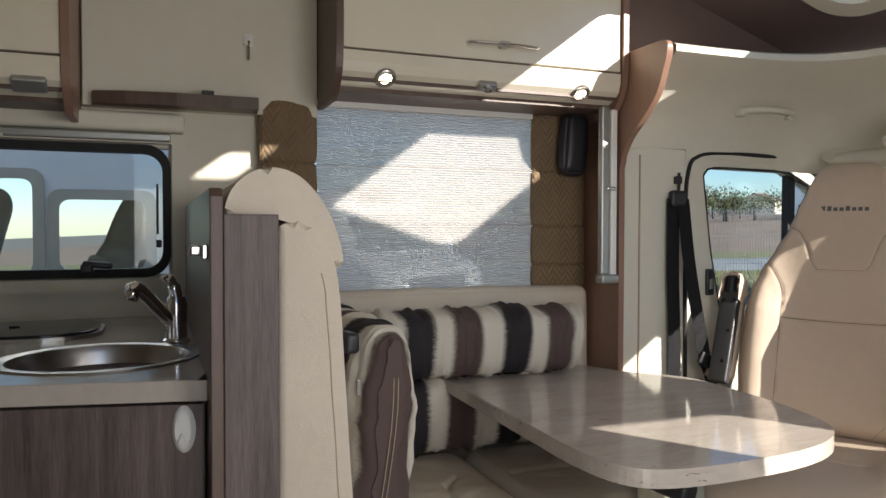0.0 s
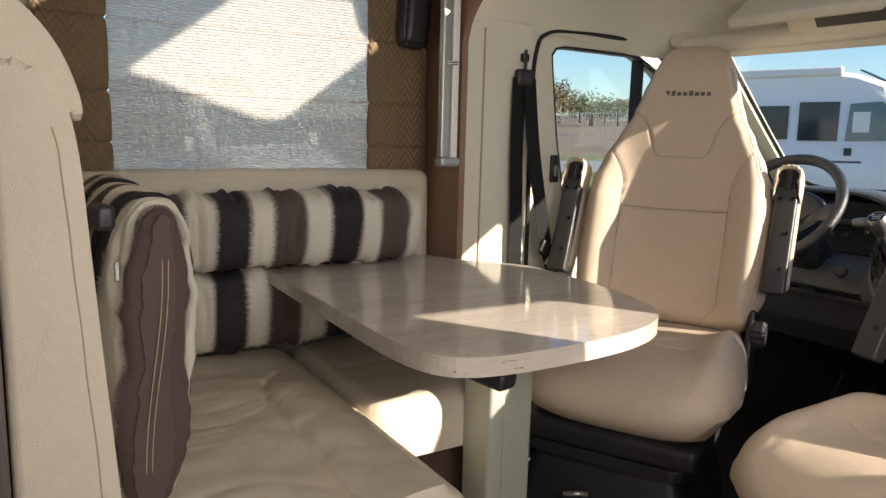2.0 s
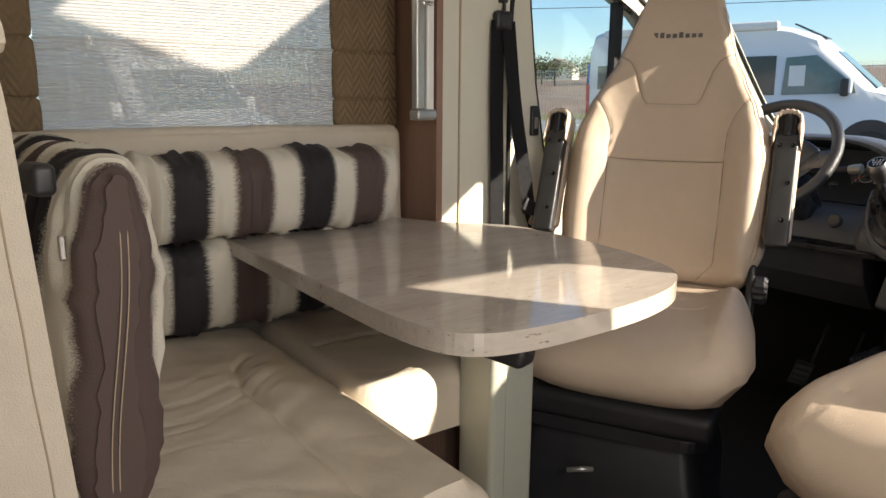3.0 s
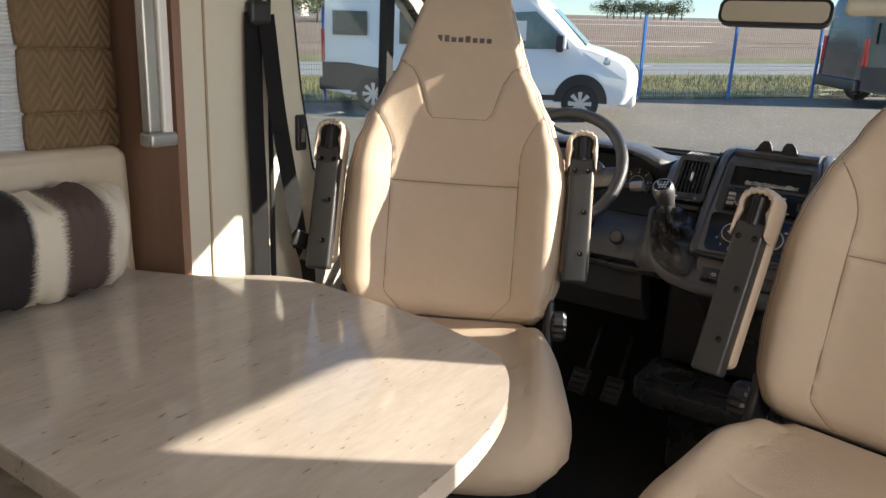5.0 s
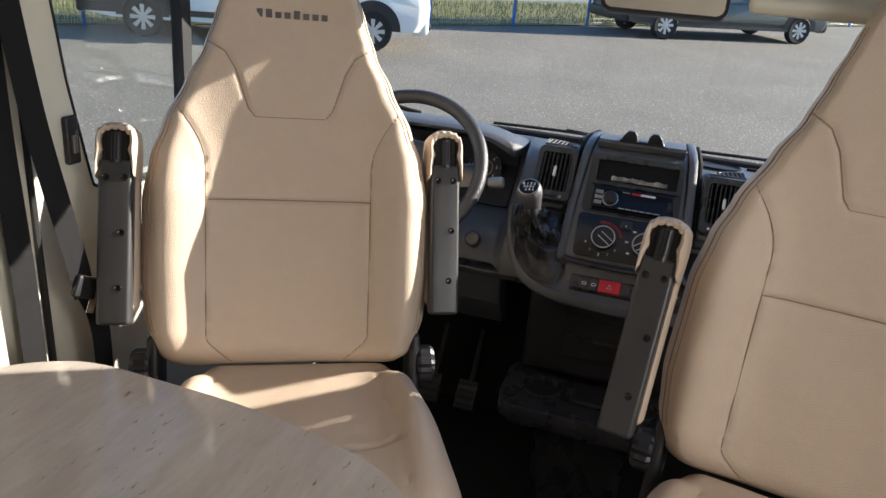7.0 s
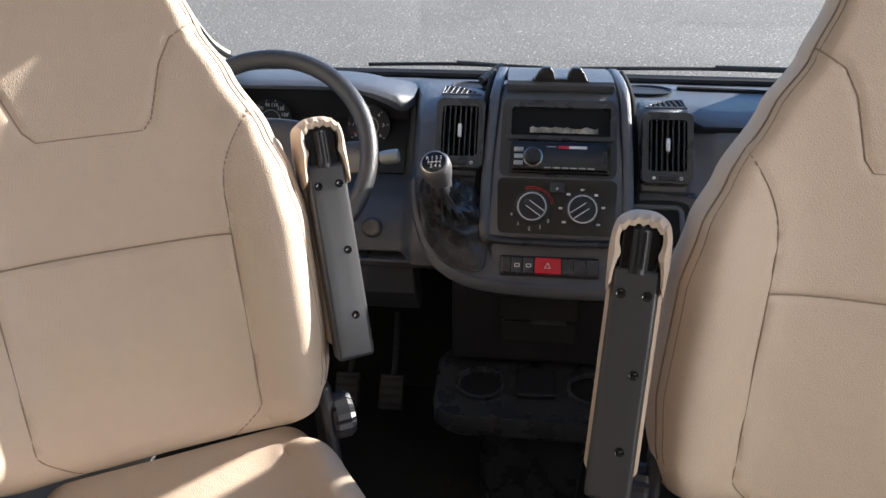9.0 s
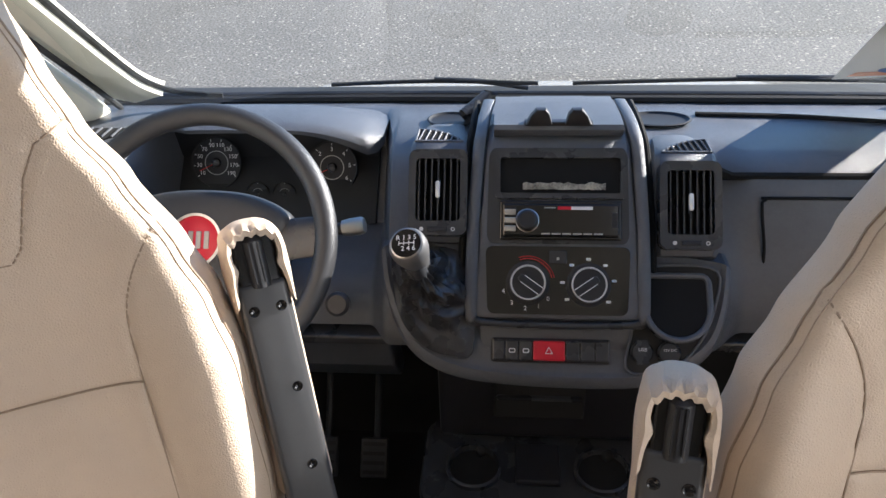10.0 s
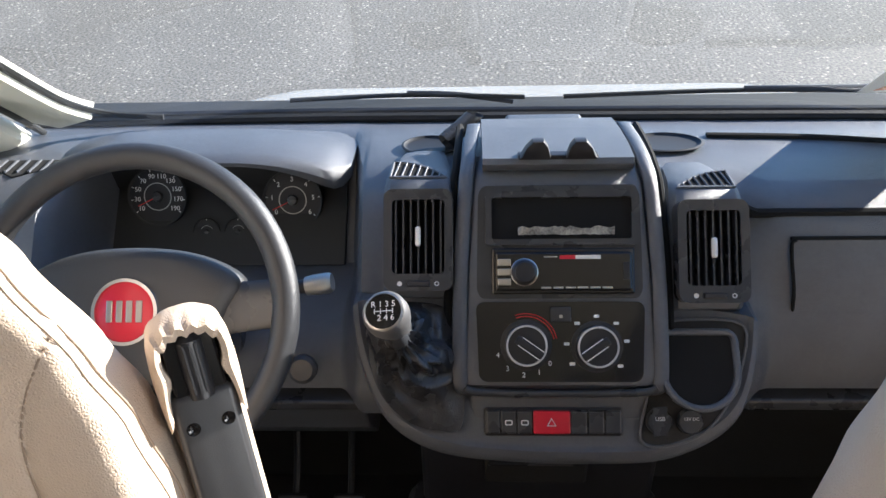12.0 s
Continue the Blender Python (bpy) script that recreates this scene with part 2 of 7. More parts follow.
def lathe(profile, n=24, bm=None, m=None):
    """Profile of (radius, height) turned round z."""
    bm = bm or bmesh.new()
    m = m or Matrix()
    rings = []
    for r, h in profile:
        if r < 1e-6:
            rings.append([bm.verts.new(m @ Vector((0, 0, h)))])
        else:
            rings.append([bm.verts.new(m @ Vector((r * math.cos(2 * math.pi * k / n), r * math.sin(2 * math.pi * k / n), h))) for k in range(n)])
    for A, B in zip(rings, rings[1:]):
        for k in range(n):
            a = A[k % len(A)], A[(k + 1) % len(A)]
            b = B[k % len(B)], B[(k + 1) % len(B)]
            f = list(dict.fromkeys((a[0], a[1], b[1], b[0])))
            if len(f) > 2:
                bm.faces.new(f)
    return bm


def soft_box(sx, sy, sz, r, n=10, puff=0.0, crease=0.0, seed=0, m=None, bm=None):
    """A padded block: rounded edges of radius r, faces swelling by puff, uneven by crease. Centred on 0."""
    bm = bm or bmesh.new()
    m = m or Matrix()
    half = Vector((sx / 2, sy / 2, sz / 2))
    def ticks(h):
        k = 4
        edge = [-1 + (1 - math.cos(0.5 * math.pi * i / k)) * 0 + (r / h) * (i / k) for i in range(k)]
        inner = [(-1 + r / h) + (2 - 2 * r / h) * i / n for i in range(n + 1)]
        return edge + inner + [-e for e in edge[::-1]]
    T = [ticks(h) for h in half]
    cache = {}
    def vert(p):
        key = tuple(round(c, 5) for c in p)
        if key in cache:
            return cache[key]
        q = Vector((p[0] * half.x, p[1] * half.y, p[2] * half.z))
        inn = Vector([max(-h + r, min(h - r, c)) for c, h in zip(q, half)])
        d = q - inn
        if d.length > 1e-9:
            a = max(abs(c) for c in d)
            v = inn + d.normalized() * a
        else:
            v = q
        nrm = (v - inn).normalized() if (v - inn).length > 1e-9 else Vector((0, 0, 0))
        if puff or crease:
            face = max(range(3), key=lambda i: abs(p[i]))
            o = [i for i in range(3) if i != face]
            w = (1 - p[o[0]] ** 2) * (1 - p[o[1]] ** 2)
            v = v + nrm * puff * w ** 0.6
            if crease:
                s = noise.noise(v * 9 + Vector((seed, 0, 0))) + 0.5 * noise.noise(v * 22 + Vector((0, seed, 0)))
                v = v + nrm * crease * s
        cache[key] = bm.verts.new(m @ v)
        return cache[key]
    for ax in range(3):
        o = [i for i in range(3) if i != ax]
        for s in (-1, 1):
            for i in range(len(T[o[0]]) - 1):
                for j in range(len(T[o[1]]) - 1):
                    q = []
                    for di, dj in ((0, 0), (1, 0), (1, 1), (0, 1)):
                        p = [0, 0, 0]
                        p[ax] = s
                        p[o[0]] = T[o[0]][i + di]
                        p[o[1]] = T[o[1]][j + dj]
                        q.append(vert(p))
                    q = list(dict.fromkeys(q))
                    if len(q) > 2:
                        try:
                            bm.faces.new(q)
                        except ValueError:
                            pass
    return bm


def interp(x, table):
    for (a, fa), (b, fb) in zip(table, table[1:]):
        if x <= b:
            t = max(0, (x - a) / (b - a))
            t = t * t * (3 - 2 * t) * 0.5 + t * 0.5
            return fa + (fb - fa) * t
    return table[-1][1]


def text_part(words, size, mat, parent, m, name="lettering", label=""):
    """Raised lettering in the built-in font."""
    cu = bpy.data.curves.new(name, 'FONT')
    cu.body = words
    cu.size = size
    cu.align_x, cu.align_y = 'CENTER', 'CENTER'
    cu.extrude = 0.0003
    cu.resolution_u = 2
    tmp = bpy.data.objects.new(name, cu)
    scene.collection.objects.link(tmp)
    me = bpy.data.meshes.new_from_object(tmp.evaluated_get(bpy.context.evaluated_depsgraph_get()))
    bpy.data.objects.remove(tmp)
    bpy.data.curves.remove(cu)
    me.materials.clear()
    me.materials.append(mat)
    ob = new(name, me)
    ob.parent = parent
    ob.matrix_local = m
    return tagged(ob, label)

# ---- the shell of the motorhome ----
YL, YR, XB, XF = 1.13, -1.13, -2.3, 1.30


def wall_with_holes(name, x0, x1, z0, z1, y0, y1, holes, mat, label=""):
    """A wall along x between y0 and y1, pierced by rectangular holes (x0, x1, z0, z1)."""
    bm = bmesh.new()
    xs = sorted({x0, x1, *[h[0] for h in holes], *[h[1] for h in holes]})
    for a, b in zip(xs, xs[1:]):
        cuts = sorted((h[2], h[3]) for h in holes if h[0] < (a + b) / 2 < h[1])
        z = z0
        for c0, c1 in cuts:
            if c0 > z:
                box(a, b, y0, y1, z, c0, bm=bm)
            z = c1
        if z < z1:
            box(a, b, y0, y1, z, z1, bm=bm)
    return struct(name, bm, mat, label)


struct("floor", box(XB, XF, YR, YL, -0.06, 0.0), material("brown_vinyl_floor", (0.20, 0.13, 0.085), rough=0.45, vary=0.2, scale=5, wood=(0.6, 6, 6)), "brown wood-look vinyl floor")
wall_with_holes("wall_left", XB, XF, 0, 2.06, YL, YL + 0.04, [(-0.75, 0.04, 1.0, 1.33), (0.40, 1.14, 0.92, 1.47)], M_WALL, "cream vinyl side wall")
# Both openings on this side are unseen, added to hold the fill lamps.
wall_with_holes("wall_right", XB, XF, 0, 2.06, YR - 0.04, YR, [(-0.10, 0.36, -0.01, 1.76), (0.55, 1.15, 0.95, 1.5)], M_WALL, "cream vinyl side wall")
struct("wall_rear", box(XB - 0.04, XB, YR, YL, 0, 2.06), M_WALL, "cream rear wall")
# ceiling with an unseen roof hatch, added and placed for a sun patch
bm = bmesh.new()
HX0, HX1, HY0, HY1 = 1.06, 1.28, -0.66, -0.32
box(XB, HX0, YR, YL, 2.0, 2.05, bm=bm)
box(HX0, HX1, YR, HY0, 2.0, 2.05, bm=bm)
box(HX0, HX1, HY1, YL, 2.0, 2.05, bm=bm)
box(HX1, XF + 0.03, YR, YL, 2.0, 2.05, bm=bm)
struct("ceiling", bm, M_WALL, "cream ceiling panel")

# over-cab hood: a sloping brown headliner with a skylight
SX0, SX1, SY = 1.42, 1.86, 0.60
def hood_z(x):
    return 1.94 - 0.33 * (x - 1.30)
bm = bmesh.new()
for x0, x1, y0, y1 in ((1.33, SX0, -0.95, 0.95), (SX0, SX1, SY, 0.95), (SX0, SX1, -0.95, -SY), (SX1, 2.16, -0.95, 0.95)):
    prism([(x0, hood_z(x0)), (x1, hood_z(x1)), (x1, hood_z(x1) + 0.05), (x0, hood_z(x0) + 0.05)], y0, y1, 'y', bm=bm)
struct("ceiling_cab", bm, M_BROWNROOF, "brown over-cab headliner")
for sd, nm in ((1, "wall_bulkhead_left"), (-1, "wall_bulkhead_right")):
    edge = smooth_path([(0.905, 1.25, 0), (0.902, 1.32, 0), (0.86, 1.385, 0), (0.79, 1.44, 0), (0.735, 1.495, 0), (0.705, 1.56, 0), (0.690, 1.605, 0), (0.695, 1.63, 0), (0.72, 1.638, 0)], 4)
    pts = [(YL, 0.0), (0.905, 0.0)] + [(p.x, p.y) for p in edge] + [(YL, 1.638)]
    struct(nm, prism([(sd * y, z) for y, z in pts], 1.297, 1.316, 'x', 0.003), M_PEAR, "curved pear-wood panel between cab and dinette")
    struct(nm + "_top", box(1.30, 1.33, min(sd * 0.95, sd * YL), max(sd * 0.95, sd * YL), 1.639, 2.06), M_WALNUT, "dark walnut panel above the cab arch")
struct("wall_bulkhead_header", box(1.30, 1.33, -0.95, 0.95, 1.93, 2.06), M_BROWNROOF, "brown header above the cab opening")
bm = box(1.33, 2.16, 0.95, 0.99, 1.36, 1.98)
box(1.33, 2.16, -0.99, -0.95, 1.36, 1.98, bm=bm)
struct("wall_overcab", bm, M_BROWNROOF, "brown over-cab side lining")
struct("floor_cab", box(1.30, 2.85, -0.95, 0.95, -0.08, -0.01), M_RUBBER, "black rubber cab floor mat")


def ring_shelf():
    """The cream moulding round the cab cut-out: rises from door and windscreen to a lip."""
    bm = bmesh.new()
    rows = []
    n = 40
    # path of the lip (inner, top) and of the outer foot, from the left bulkhead round the front to the right
    inner = smooth_path([(1.335, 0.70, 0), (1.65, 0.69, 0), (1.85, 0.62, 0), (1.94, 0.42, 0), (1.96, 0.0, 0), (1.94, -0.42, 0), (1.85, -0.62, 0), (1.65, -0.69, 0), (1.335, -0.70, 0)], 6)
    outer = smooth_path([(1.335, 0.945, 0), (1.70, 0.945, 0), (2.0, 0.93, 0), (2.10, 0.70, 0), (2.13, 0.0, 0), (2.10, -0.70, 0), (2.0, -0.93, 0), (1.70, -0.945, 0), (1.335, -0.945, 0)], 6)
    for a, b in zip(inner, outer):
        t = max(0, min(1, (b.x - 1.7) / 0.4))
        z0 = 1.35 - 0.05 * t
        prof = []
        for s, h in ((1.0, 0.0), (0.97, 0.25), (0.85, 0.55), (0.6, 0.78), (0.3, 0.92), (0.08, 0.99), (0.0, 1.03), (0.0, 1.10), (0.06, 1.13), (0.3, 1.10), (1.0, 1.0)):
            p = a.lerp(b, s)
            prof.append(bm.verts.new((p.x, p.y, z0 + (1.60 - z0) * h)))
        rows.append(prof)
    for A, B in zip(rows, rows[1:]):
        for i in range(len(A) - 1):
            bm.faces.new((A[i], A[i + 1], B[i + 1], B[i]))
    return bm


struct("trim_cab_roof", ring_shelf(), M_TRIM, "cream moulded cab roof lining", smooth=True)

# cab sides: doors with window openings
DW = [(1.648, 1.29), (1.665, 1.312), (1.70, 1.318), (2.0, 1.314), (2.10, 1.27), (2.42, 1.02), (2.50, 0.93), (2.50, 0.865), (2.44, 0.845), (1.76, 0.835), (1.72, 0.86), (1.68, 1.05)]
def star(poly, c, n=96):
    """The outline poly, resampled by n rays from c."""
    out = []
    for k in range(n):
        a = 2 * math.pi * k / n
        dx, dy = math.cos(a), math.sin(a)
        best = None
        for (x0, y0), (x1, y1) in zip(poly, poly[1:] + poly[:1]):
            ex, ey = x1 - x0, y1 - y0
            den = dx * ey - dy * ex
            if abs(den) < 1e-9:
                continue
            t = ((x0 - c[0]) * ey - (y0 - c[1]) * ex) / den
            s = ((x0 - c[0]) * dy - (y0 - c[1]) * dx) / den
            if t > 0 and -1e-6 <= s <= 1 + 1e-6 and (best is None or t < best):
                best = t
        out.append((c[0] + dx * best, c[1] + dy * best))
    return out
DC = (1.95, 1.06)
SIDE = [(1.316, 0.0), (1.316, 1.37), (2.12, 1.37), (2.64, 0.95), (2.72, 0.86), (2.74, 0.0)]
for s, k in ((1, "left"), (-1, "right")):
    struct("wall_cab_" + k, ring(star(SIDE, DC), star(DW, DC), s * 0.950, s * 1.0, 'y'), M_TRIM, "cream cab side with door window opening")
for s, k in ((1, "window_1"), (-1, "window_2")):
    w = struct(k, prism(DW, s * 0.975, s * 0.980, 'y'), M_GLASS, "cab door window glass")
    w.visible_shadow = False
    struct("trim_window_seal", ring([(x + (x - DC[0]) * 0.012, z + (z - DC[1]) * 0.02) for x, z in star(DW, DC)], star(DW, DC), s * 0.947, s * 0.974, 'y'), M_RUBBER, "black window seal")
    struct("trim_quarter_post", box(2.02, 2.05, min(s * 0.962, s * 0.99), max(s * 0.962, s * 0.99), 0.84, 1.315), M_RUBBER, "black quarter window post")
    # door edge seal and B-pillar cover
    arch = smooth_path([(1.585, 0.10, 0), (1.580, 0.70, 0), (1.575, 1.15, 0), (1.585, 1.30, 0), (1.62, 1.352, 0), (1.72, 1.366, 0), (1.95, 1.362, 0), (2.08, 1.335, 0), (2.2, 1.26, 0)], 6)
    struct("trim_door_seal", tube([(p.x, s * 0.948, p.y) for p in arch], 0.007, 8), M_RUBBER, "black door opening seal", True)
    pts = [(1.318, 0.0), (1.318, 1.36), (1.40, 1.37), (1.555, 1.37), (1.545, 1.25), (1.545, 0.0)]
    struct("trim_pillar", prism(pts, s * 0.918, s * 0.949, 'y', 0.006, 2), M_TRIM, "cream B-pillar cover", True)
    struct("trim_pillar_joint", box(1.376, 1.380, min(s * 0.914, s * 0.919), max(s * 0.914, s * 0.919), 0.1, 1.345), M_SEAM, "joint of the pillar cover")

# windscreen
WB, WT = Vector((2.72, 0, 0.86)), Vector((2.10, 0, 1.34))
bm = bmesh.new()
rows = []
for i in range(9):
    t = i / 8
    y = 0.86 - 1.72 * t
    c = (1 - abs(2 * t - 1) ** 3)
    lo = WB + Vector((0.10 * c - 0.08, y, 0))
    hi = WT + Vector((0.05 * c - 0.05, y * 0.90, 0))
    rows.append((bm.verts.new(lo), bm.verts.new(hi)))
for A, B in zip(rows, rows[1:]):
    bm.faces.new((A[0], A[1], B[1], B[0]))
ws = struct("window_3", bm, M_GLASS, "windscreen glass", smooth=True)
ws.visible_shadow = False
# blinds and lining of the windscreen edge
for s in (1, -1):
    P = [WB + Vector((-0.09, s * 0.90, 0.0)), WB.lerp(WT, 0.5) + Vector((-0.07, s * 0.865, 0.01)), WT + Vector((-0.05, s * 0.80, 0.02))]
    struct("trim_a_pillar", tube(smooth_path([P[0] + Vector((0.05, 0, -0.06)), *P], 6), 0.050, 12, flat=0.7), M_TRIM, "cream A-pillar cover", True)
    band = smooth_path([(2.115, s * 0.70, 1.325), (2.313, s * 0.722, 1.162), (2.527, s * 0.750, 0.997), (2.605, s * 0.748, 0.938), (2.650, s * 0.715, 0.905), (2.672, s * 0.640, 0.889)], 6)
    struct("trim_screen_band", tube(band, 0.010, 8, flat=0.5), M_RUBBER, "black edge band of the windscreen", True)
    lining = smooth_path([(2.10, s * 0.77, 1.330), (2.311, s * 0.790, 1.163), (2.462, s * 0.812, 1.046), (2.600, s * 0.835, 0.940), (2.648, s * 0.842, 0.900), (2.668, s * 0.845, 0.884)], 6)
    nv = Vector((-0.012, 0, -0.010))
    struct("trim_screen_lining", loft([[tuple(a - nv), tuple(b - nv), tuple(b + nv), tuple(a.lerp(b, 0.5) + nv * 1.8), tuple(a + nv)] for a, b in zip(band[:-9], lining[:-9])]), M_TRIM, "cream lining beside the windscreen", True)
    struct("trim_pillar_seal", tube([p + nv * 1.2 for p in lining], 0.006, 8), M_RUBBER, "dark seal along the windscreen pillar", True)
struct("trim_header", tube(smooth_path([(2.06, 0.80, 1.34), (2.10, 0.5, 1.345), (2.12, 0.0, 1.348), (2.10, -0.5, 1.345), (2.06, -0.80, 1.34)], 6), 0.028, 12), M_TRIM, "cream windscreen header", True)
# Unseen, added: an opaque white panel keeps sun from entering the fill opening.
struct("window_5", box(0.55, 1.15, YR - 0.030, YR - 0.020, 0.95, 1.5), M_WHITE, "added white panel closing an unseen side window hole")
# Unseen door leaf, added and angled to hold the sun off the doorway.
leaf = struct("door_1", box(-0.55, 0.0, -0.04, 0.0, 0.0, 1.75, 0.01), M_WALL, "unseen door leaf added to block sun at the doorway")
leaf.matrix_world = pose(0.37, YR - 0.03, 0.0, 0, 0, 78)

# ---- cab seats, swivelled to face the dinette ----
BACK_W = [(0, 0.215), (0.03, 0.242), (0.10, 0.266), (0.17, 0.274), (0.32, 0.268), (0.40, 0.252), (0.46, 0.230), (0.54, 0.192), (0.60, 0.160), (0.66, 0.140), (0.72, 0.120), (0.77, 0.104), (0.80, 0.088), (0.815, 0.066), (0.824, 0.030)]


def groove(d, width=0.0032, depth=0.0042):
    return -depth * math.exp(-(d / width) ** 2)


def seam_dist(x, v):
    """Distance to the nearest of the backrest's seams."""
    ax = abs(x)
    d = 1.0
    if v < 0.50:
        xs = 0.150 + 0.0 * v + (0.10 * max(0, v - 0.38) ** 2 * 40 if v > 0.38 else 0) - (0.9 * max(0, 0.06 - v) if v < 0.06 else 0)
        d = min(d, abs(ax - xs))
    if ax < 0.150:
        d = min(d, abs(v - 0.325))
    if ax < 0.064:
        d = min(d, abs(v - 0.478))
    for x0, v0, x1, v1 in ((0.064, 0.478, 0.076, 0.492), (0.076, 0.492, 0.098, 0.56), (0.098, 0.56, 0.116, 0.59), (0.116, 0.59, 0.16, 0.615)):
        t = ((ax - x0) * (x1 - x0) + (v - v0) * (v1 - v0)) / ((x1 - x0) ** 2 + (v1 - v0) ** 2)
        t = max(0, min(1, t))
        d = min(d, math.hypot(ax - x0 - t * (x1 - x0), v - v0 - t * (v1 - v0)))
    return d


def back_face(s, v):
    """Depth of the backrest's front at s (-1 to 1 across) and height v."""
    hw = interp(v, BACK_W)
    k = math.sqrt(max(0.02, 1 - max(0, (v - 0.70) / 0.126) ** 2.4)) if v > 0.70 else 1.0
    kb = math.sqrt(max(0.05, 1 - max(0, (0.05 - v) / 0.052) ** 2)) if v < 0.05 else 1.0
    amp = interp(v, [(0, 0.012), (0.08, 0.042), (0.34, 0.050), (0.46, 0.026), (0.56, 0.004), (0.6, 0.0)])
    x = s * hw
    bol = amp * math.exp(-((abs(x) - 0.215) / 0.058) ** 2)
    e = max(0, (abs(s) - 0.80) / 0.20)
    fall = 0.062 * (1 - math.sqrt(max(0, 1 - e * e)))
    y = 0.012 + bol - fall - 0.010 * math.exp(-(x / 0.12) ** 2) + 0.016 * math.exp(-((v - 0.62) / 0.14) ** 2)
    y += groove(seam_dist(x, v)) if abs(s) < 0.95 else 0
    y += 0.0022 * noise.noise(Vector((x * 9, v * 9, 3)))
    return -0.055 + (y + 0.055) * k * kb


def back_seams(back):
    """Sewn lines lying in the grooves of the backrest, and the welt along its flanks."""
    def sew(pts, r=0.0011, lift=0.0016, mat=None, name="seam"):
        P = [(x, back_face(x / interp(v, BACK_W), v) + lift, v) for x, v in pts]
        part(name, tube(P, r, 6), mat or M_THREAD, back, "", True)
    for s in (-1, 1):
        side = []
        for i in range(46):
            v = 0.012 + 0.478 * i / 45
            side.append((s * (0.150 + (0.10 * max(0, v - 0.38) ** 2 * 40) - 0.9 * max(0, 0.06 - v)), v))
        sew(side)
        bow = []
        for (x0, v0), (x1, v1) in zip(((0.064, 0.478), (0.076, 0.492), (0.098, 0.56), (0.116, 0.59)), ((0.076, 0.492), (0.098, 0.56), (0.116, 0.59), (0.152, 0.611))):
            bow += [(s * (x0 + (x1 - x0) * i / 8), v0 + (v1 - v0) * i / 8) for i in range(8)]
        sew(bow)
        edge = [(s * 0.945 * interp(v, BACK_W), v) for v in np.linspace(0.08, 0.74, 60)]
        sew(edge, 0.0013, 0.0010, None, "welt")
        sew([(x * 0.965, v) for x, v in edge], 0.0007, 0.0006)
    sew([(-0.150 + 0.30 * i / 30, 0.325) for i in range(31)])
    sew([(-0.064 + 0.128 * i / 14, 0.478) for i in range(15)])


def backrest_mesh():
    rows = []
    NV, NS = 150, 96
    for j in range(NV + 1):
        v = 0.824 * (1 - (1 - j / NV) ** 1.15)
        hw = interp(v, BACK_W)
        k = math.sqrt(max(0.02, 1 - max(0, (v - 0.70) / 0.126) ** 2.4)) if v > 0.70 else 1.0
        kb = math.sqrt(max(0.05, 1 - max(0, (0.05 - v) / 0.052) ** 2)) if v < 0.05 else 1.0
        amp = interp(v, [(0, 0.012), (0.08, 0.042), (0.34, 0.050), (0.46, 0.026), (0.56, 0.004), (0.6, 0.0)])
        pts = []
        for i in range(NS + 1):
            s = -1 + 2 * i / NS
            s = math.copysign(1 - (1 - abs(s)) ** 1.25, s)
            x = s * hw
            ax = abs(x)
            bol = amp * math.exp(-((ax - 0.215) / 0.058) ** 2)
            e = max(0, (abs(s) - 0.80) / 0.20)
            fall = 0.062 * (1 - math.sqrt(max(0, 1 - e * e)))
            y = 0.012 + bol - fall - 0.010 * math.exp(-(x / 0.12) ** 2) + 0.016 * math.exp(-((v - 0.62) / 0.14) ** 2)
            y += groove(seam_dist(x, v)) if abs(s) < 0.95 else 0
            y += 0.0022 * noise.noise(Vector((x * 9, v * 9, 3)))
            y = -0.055 + (y + 0.055) * k * kb
            pts.append((x, y, v))
        for i in range(1, 14):
            s = 1 - 2 * i / 14
            e = abs(s) ** 4
            y = -0.055 - (0.085 - 0.06 * e) * k * kb
            pts.append((s * hw * 0.98, y, v))
        rows.append(pts)
    return loft(rows)


def cushion_mesh():
    rows = []
    NV, NS = 70, 60
    for j in range(NV + 1):
        y = -0.03 + 0.522 * j / NV
        f = max(0, (y - 0.33) / 0.163)
        hw = interp(y, [(-0.03, 0.205), (0.05, 0.232), (0.2, 0.255), (0.33, 0.264), (0.41, 0.254), (0.455, 0.230), (0.48, 0.190), (0.492, 0.14)])
        k = math.sqrt(max(0.03, 1 - f ** 2.6)) if f > 0 else 1
        pts = []
        for i in range(NS + 1):
            s = -1 + 2 * i / NS
            s = math.copysign(1 - (1 - abs(s)) ** 1.3, s)
            x = s * hw
            ax = abs(x)
            e = max(0, (abs(s) - 0.72) / 0.28)
            fall = 0.09 * (1 - math.sqrt(max(0, 1 - e * e)))
            bol = interp(y, [(-0.03, 0.0), (0.06, 0.03), (0.20, 0.045), (0.36, 0.022), (0.46, 0.0)]) * math.exp(-((ax - 0.20) / 0.045) ** 2)
            z = 0.535 + 0.012 * math.sin(math.pi * min(1, max(0, y / 0.5))) + bol - fall
            xs = 0.150 + 0.02 * (y / 0.5)
            d = abs(ax - xs)
            if ax < xs:
                d = min(d, abs(y - 0.26))
            z += groove(d) if abs(s) < 0.95 and y > 0.02 else 0
            z += 0.0022 * noise.noise(Vector((x * 9, y * 9, 1)))
            z = 0.445 + (z - 0.445) * k
            pts.append((x, y, z))
        for i in range(1, 12):
            s = 1 - 2 * i / 12
            z = 0.445 - (0.085 - 0.05 * abs(s) ** 4) * k
            pts.append((s * hw * 0.97, y, z))
        rows.append(pts)
    return loft(rows)


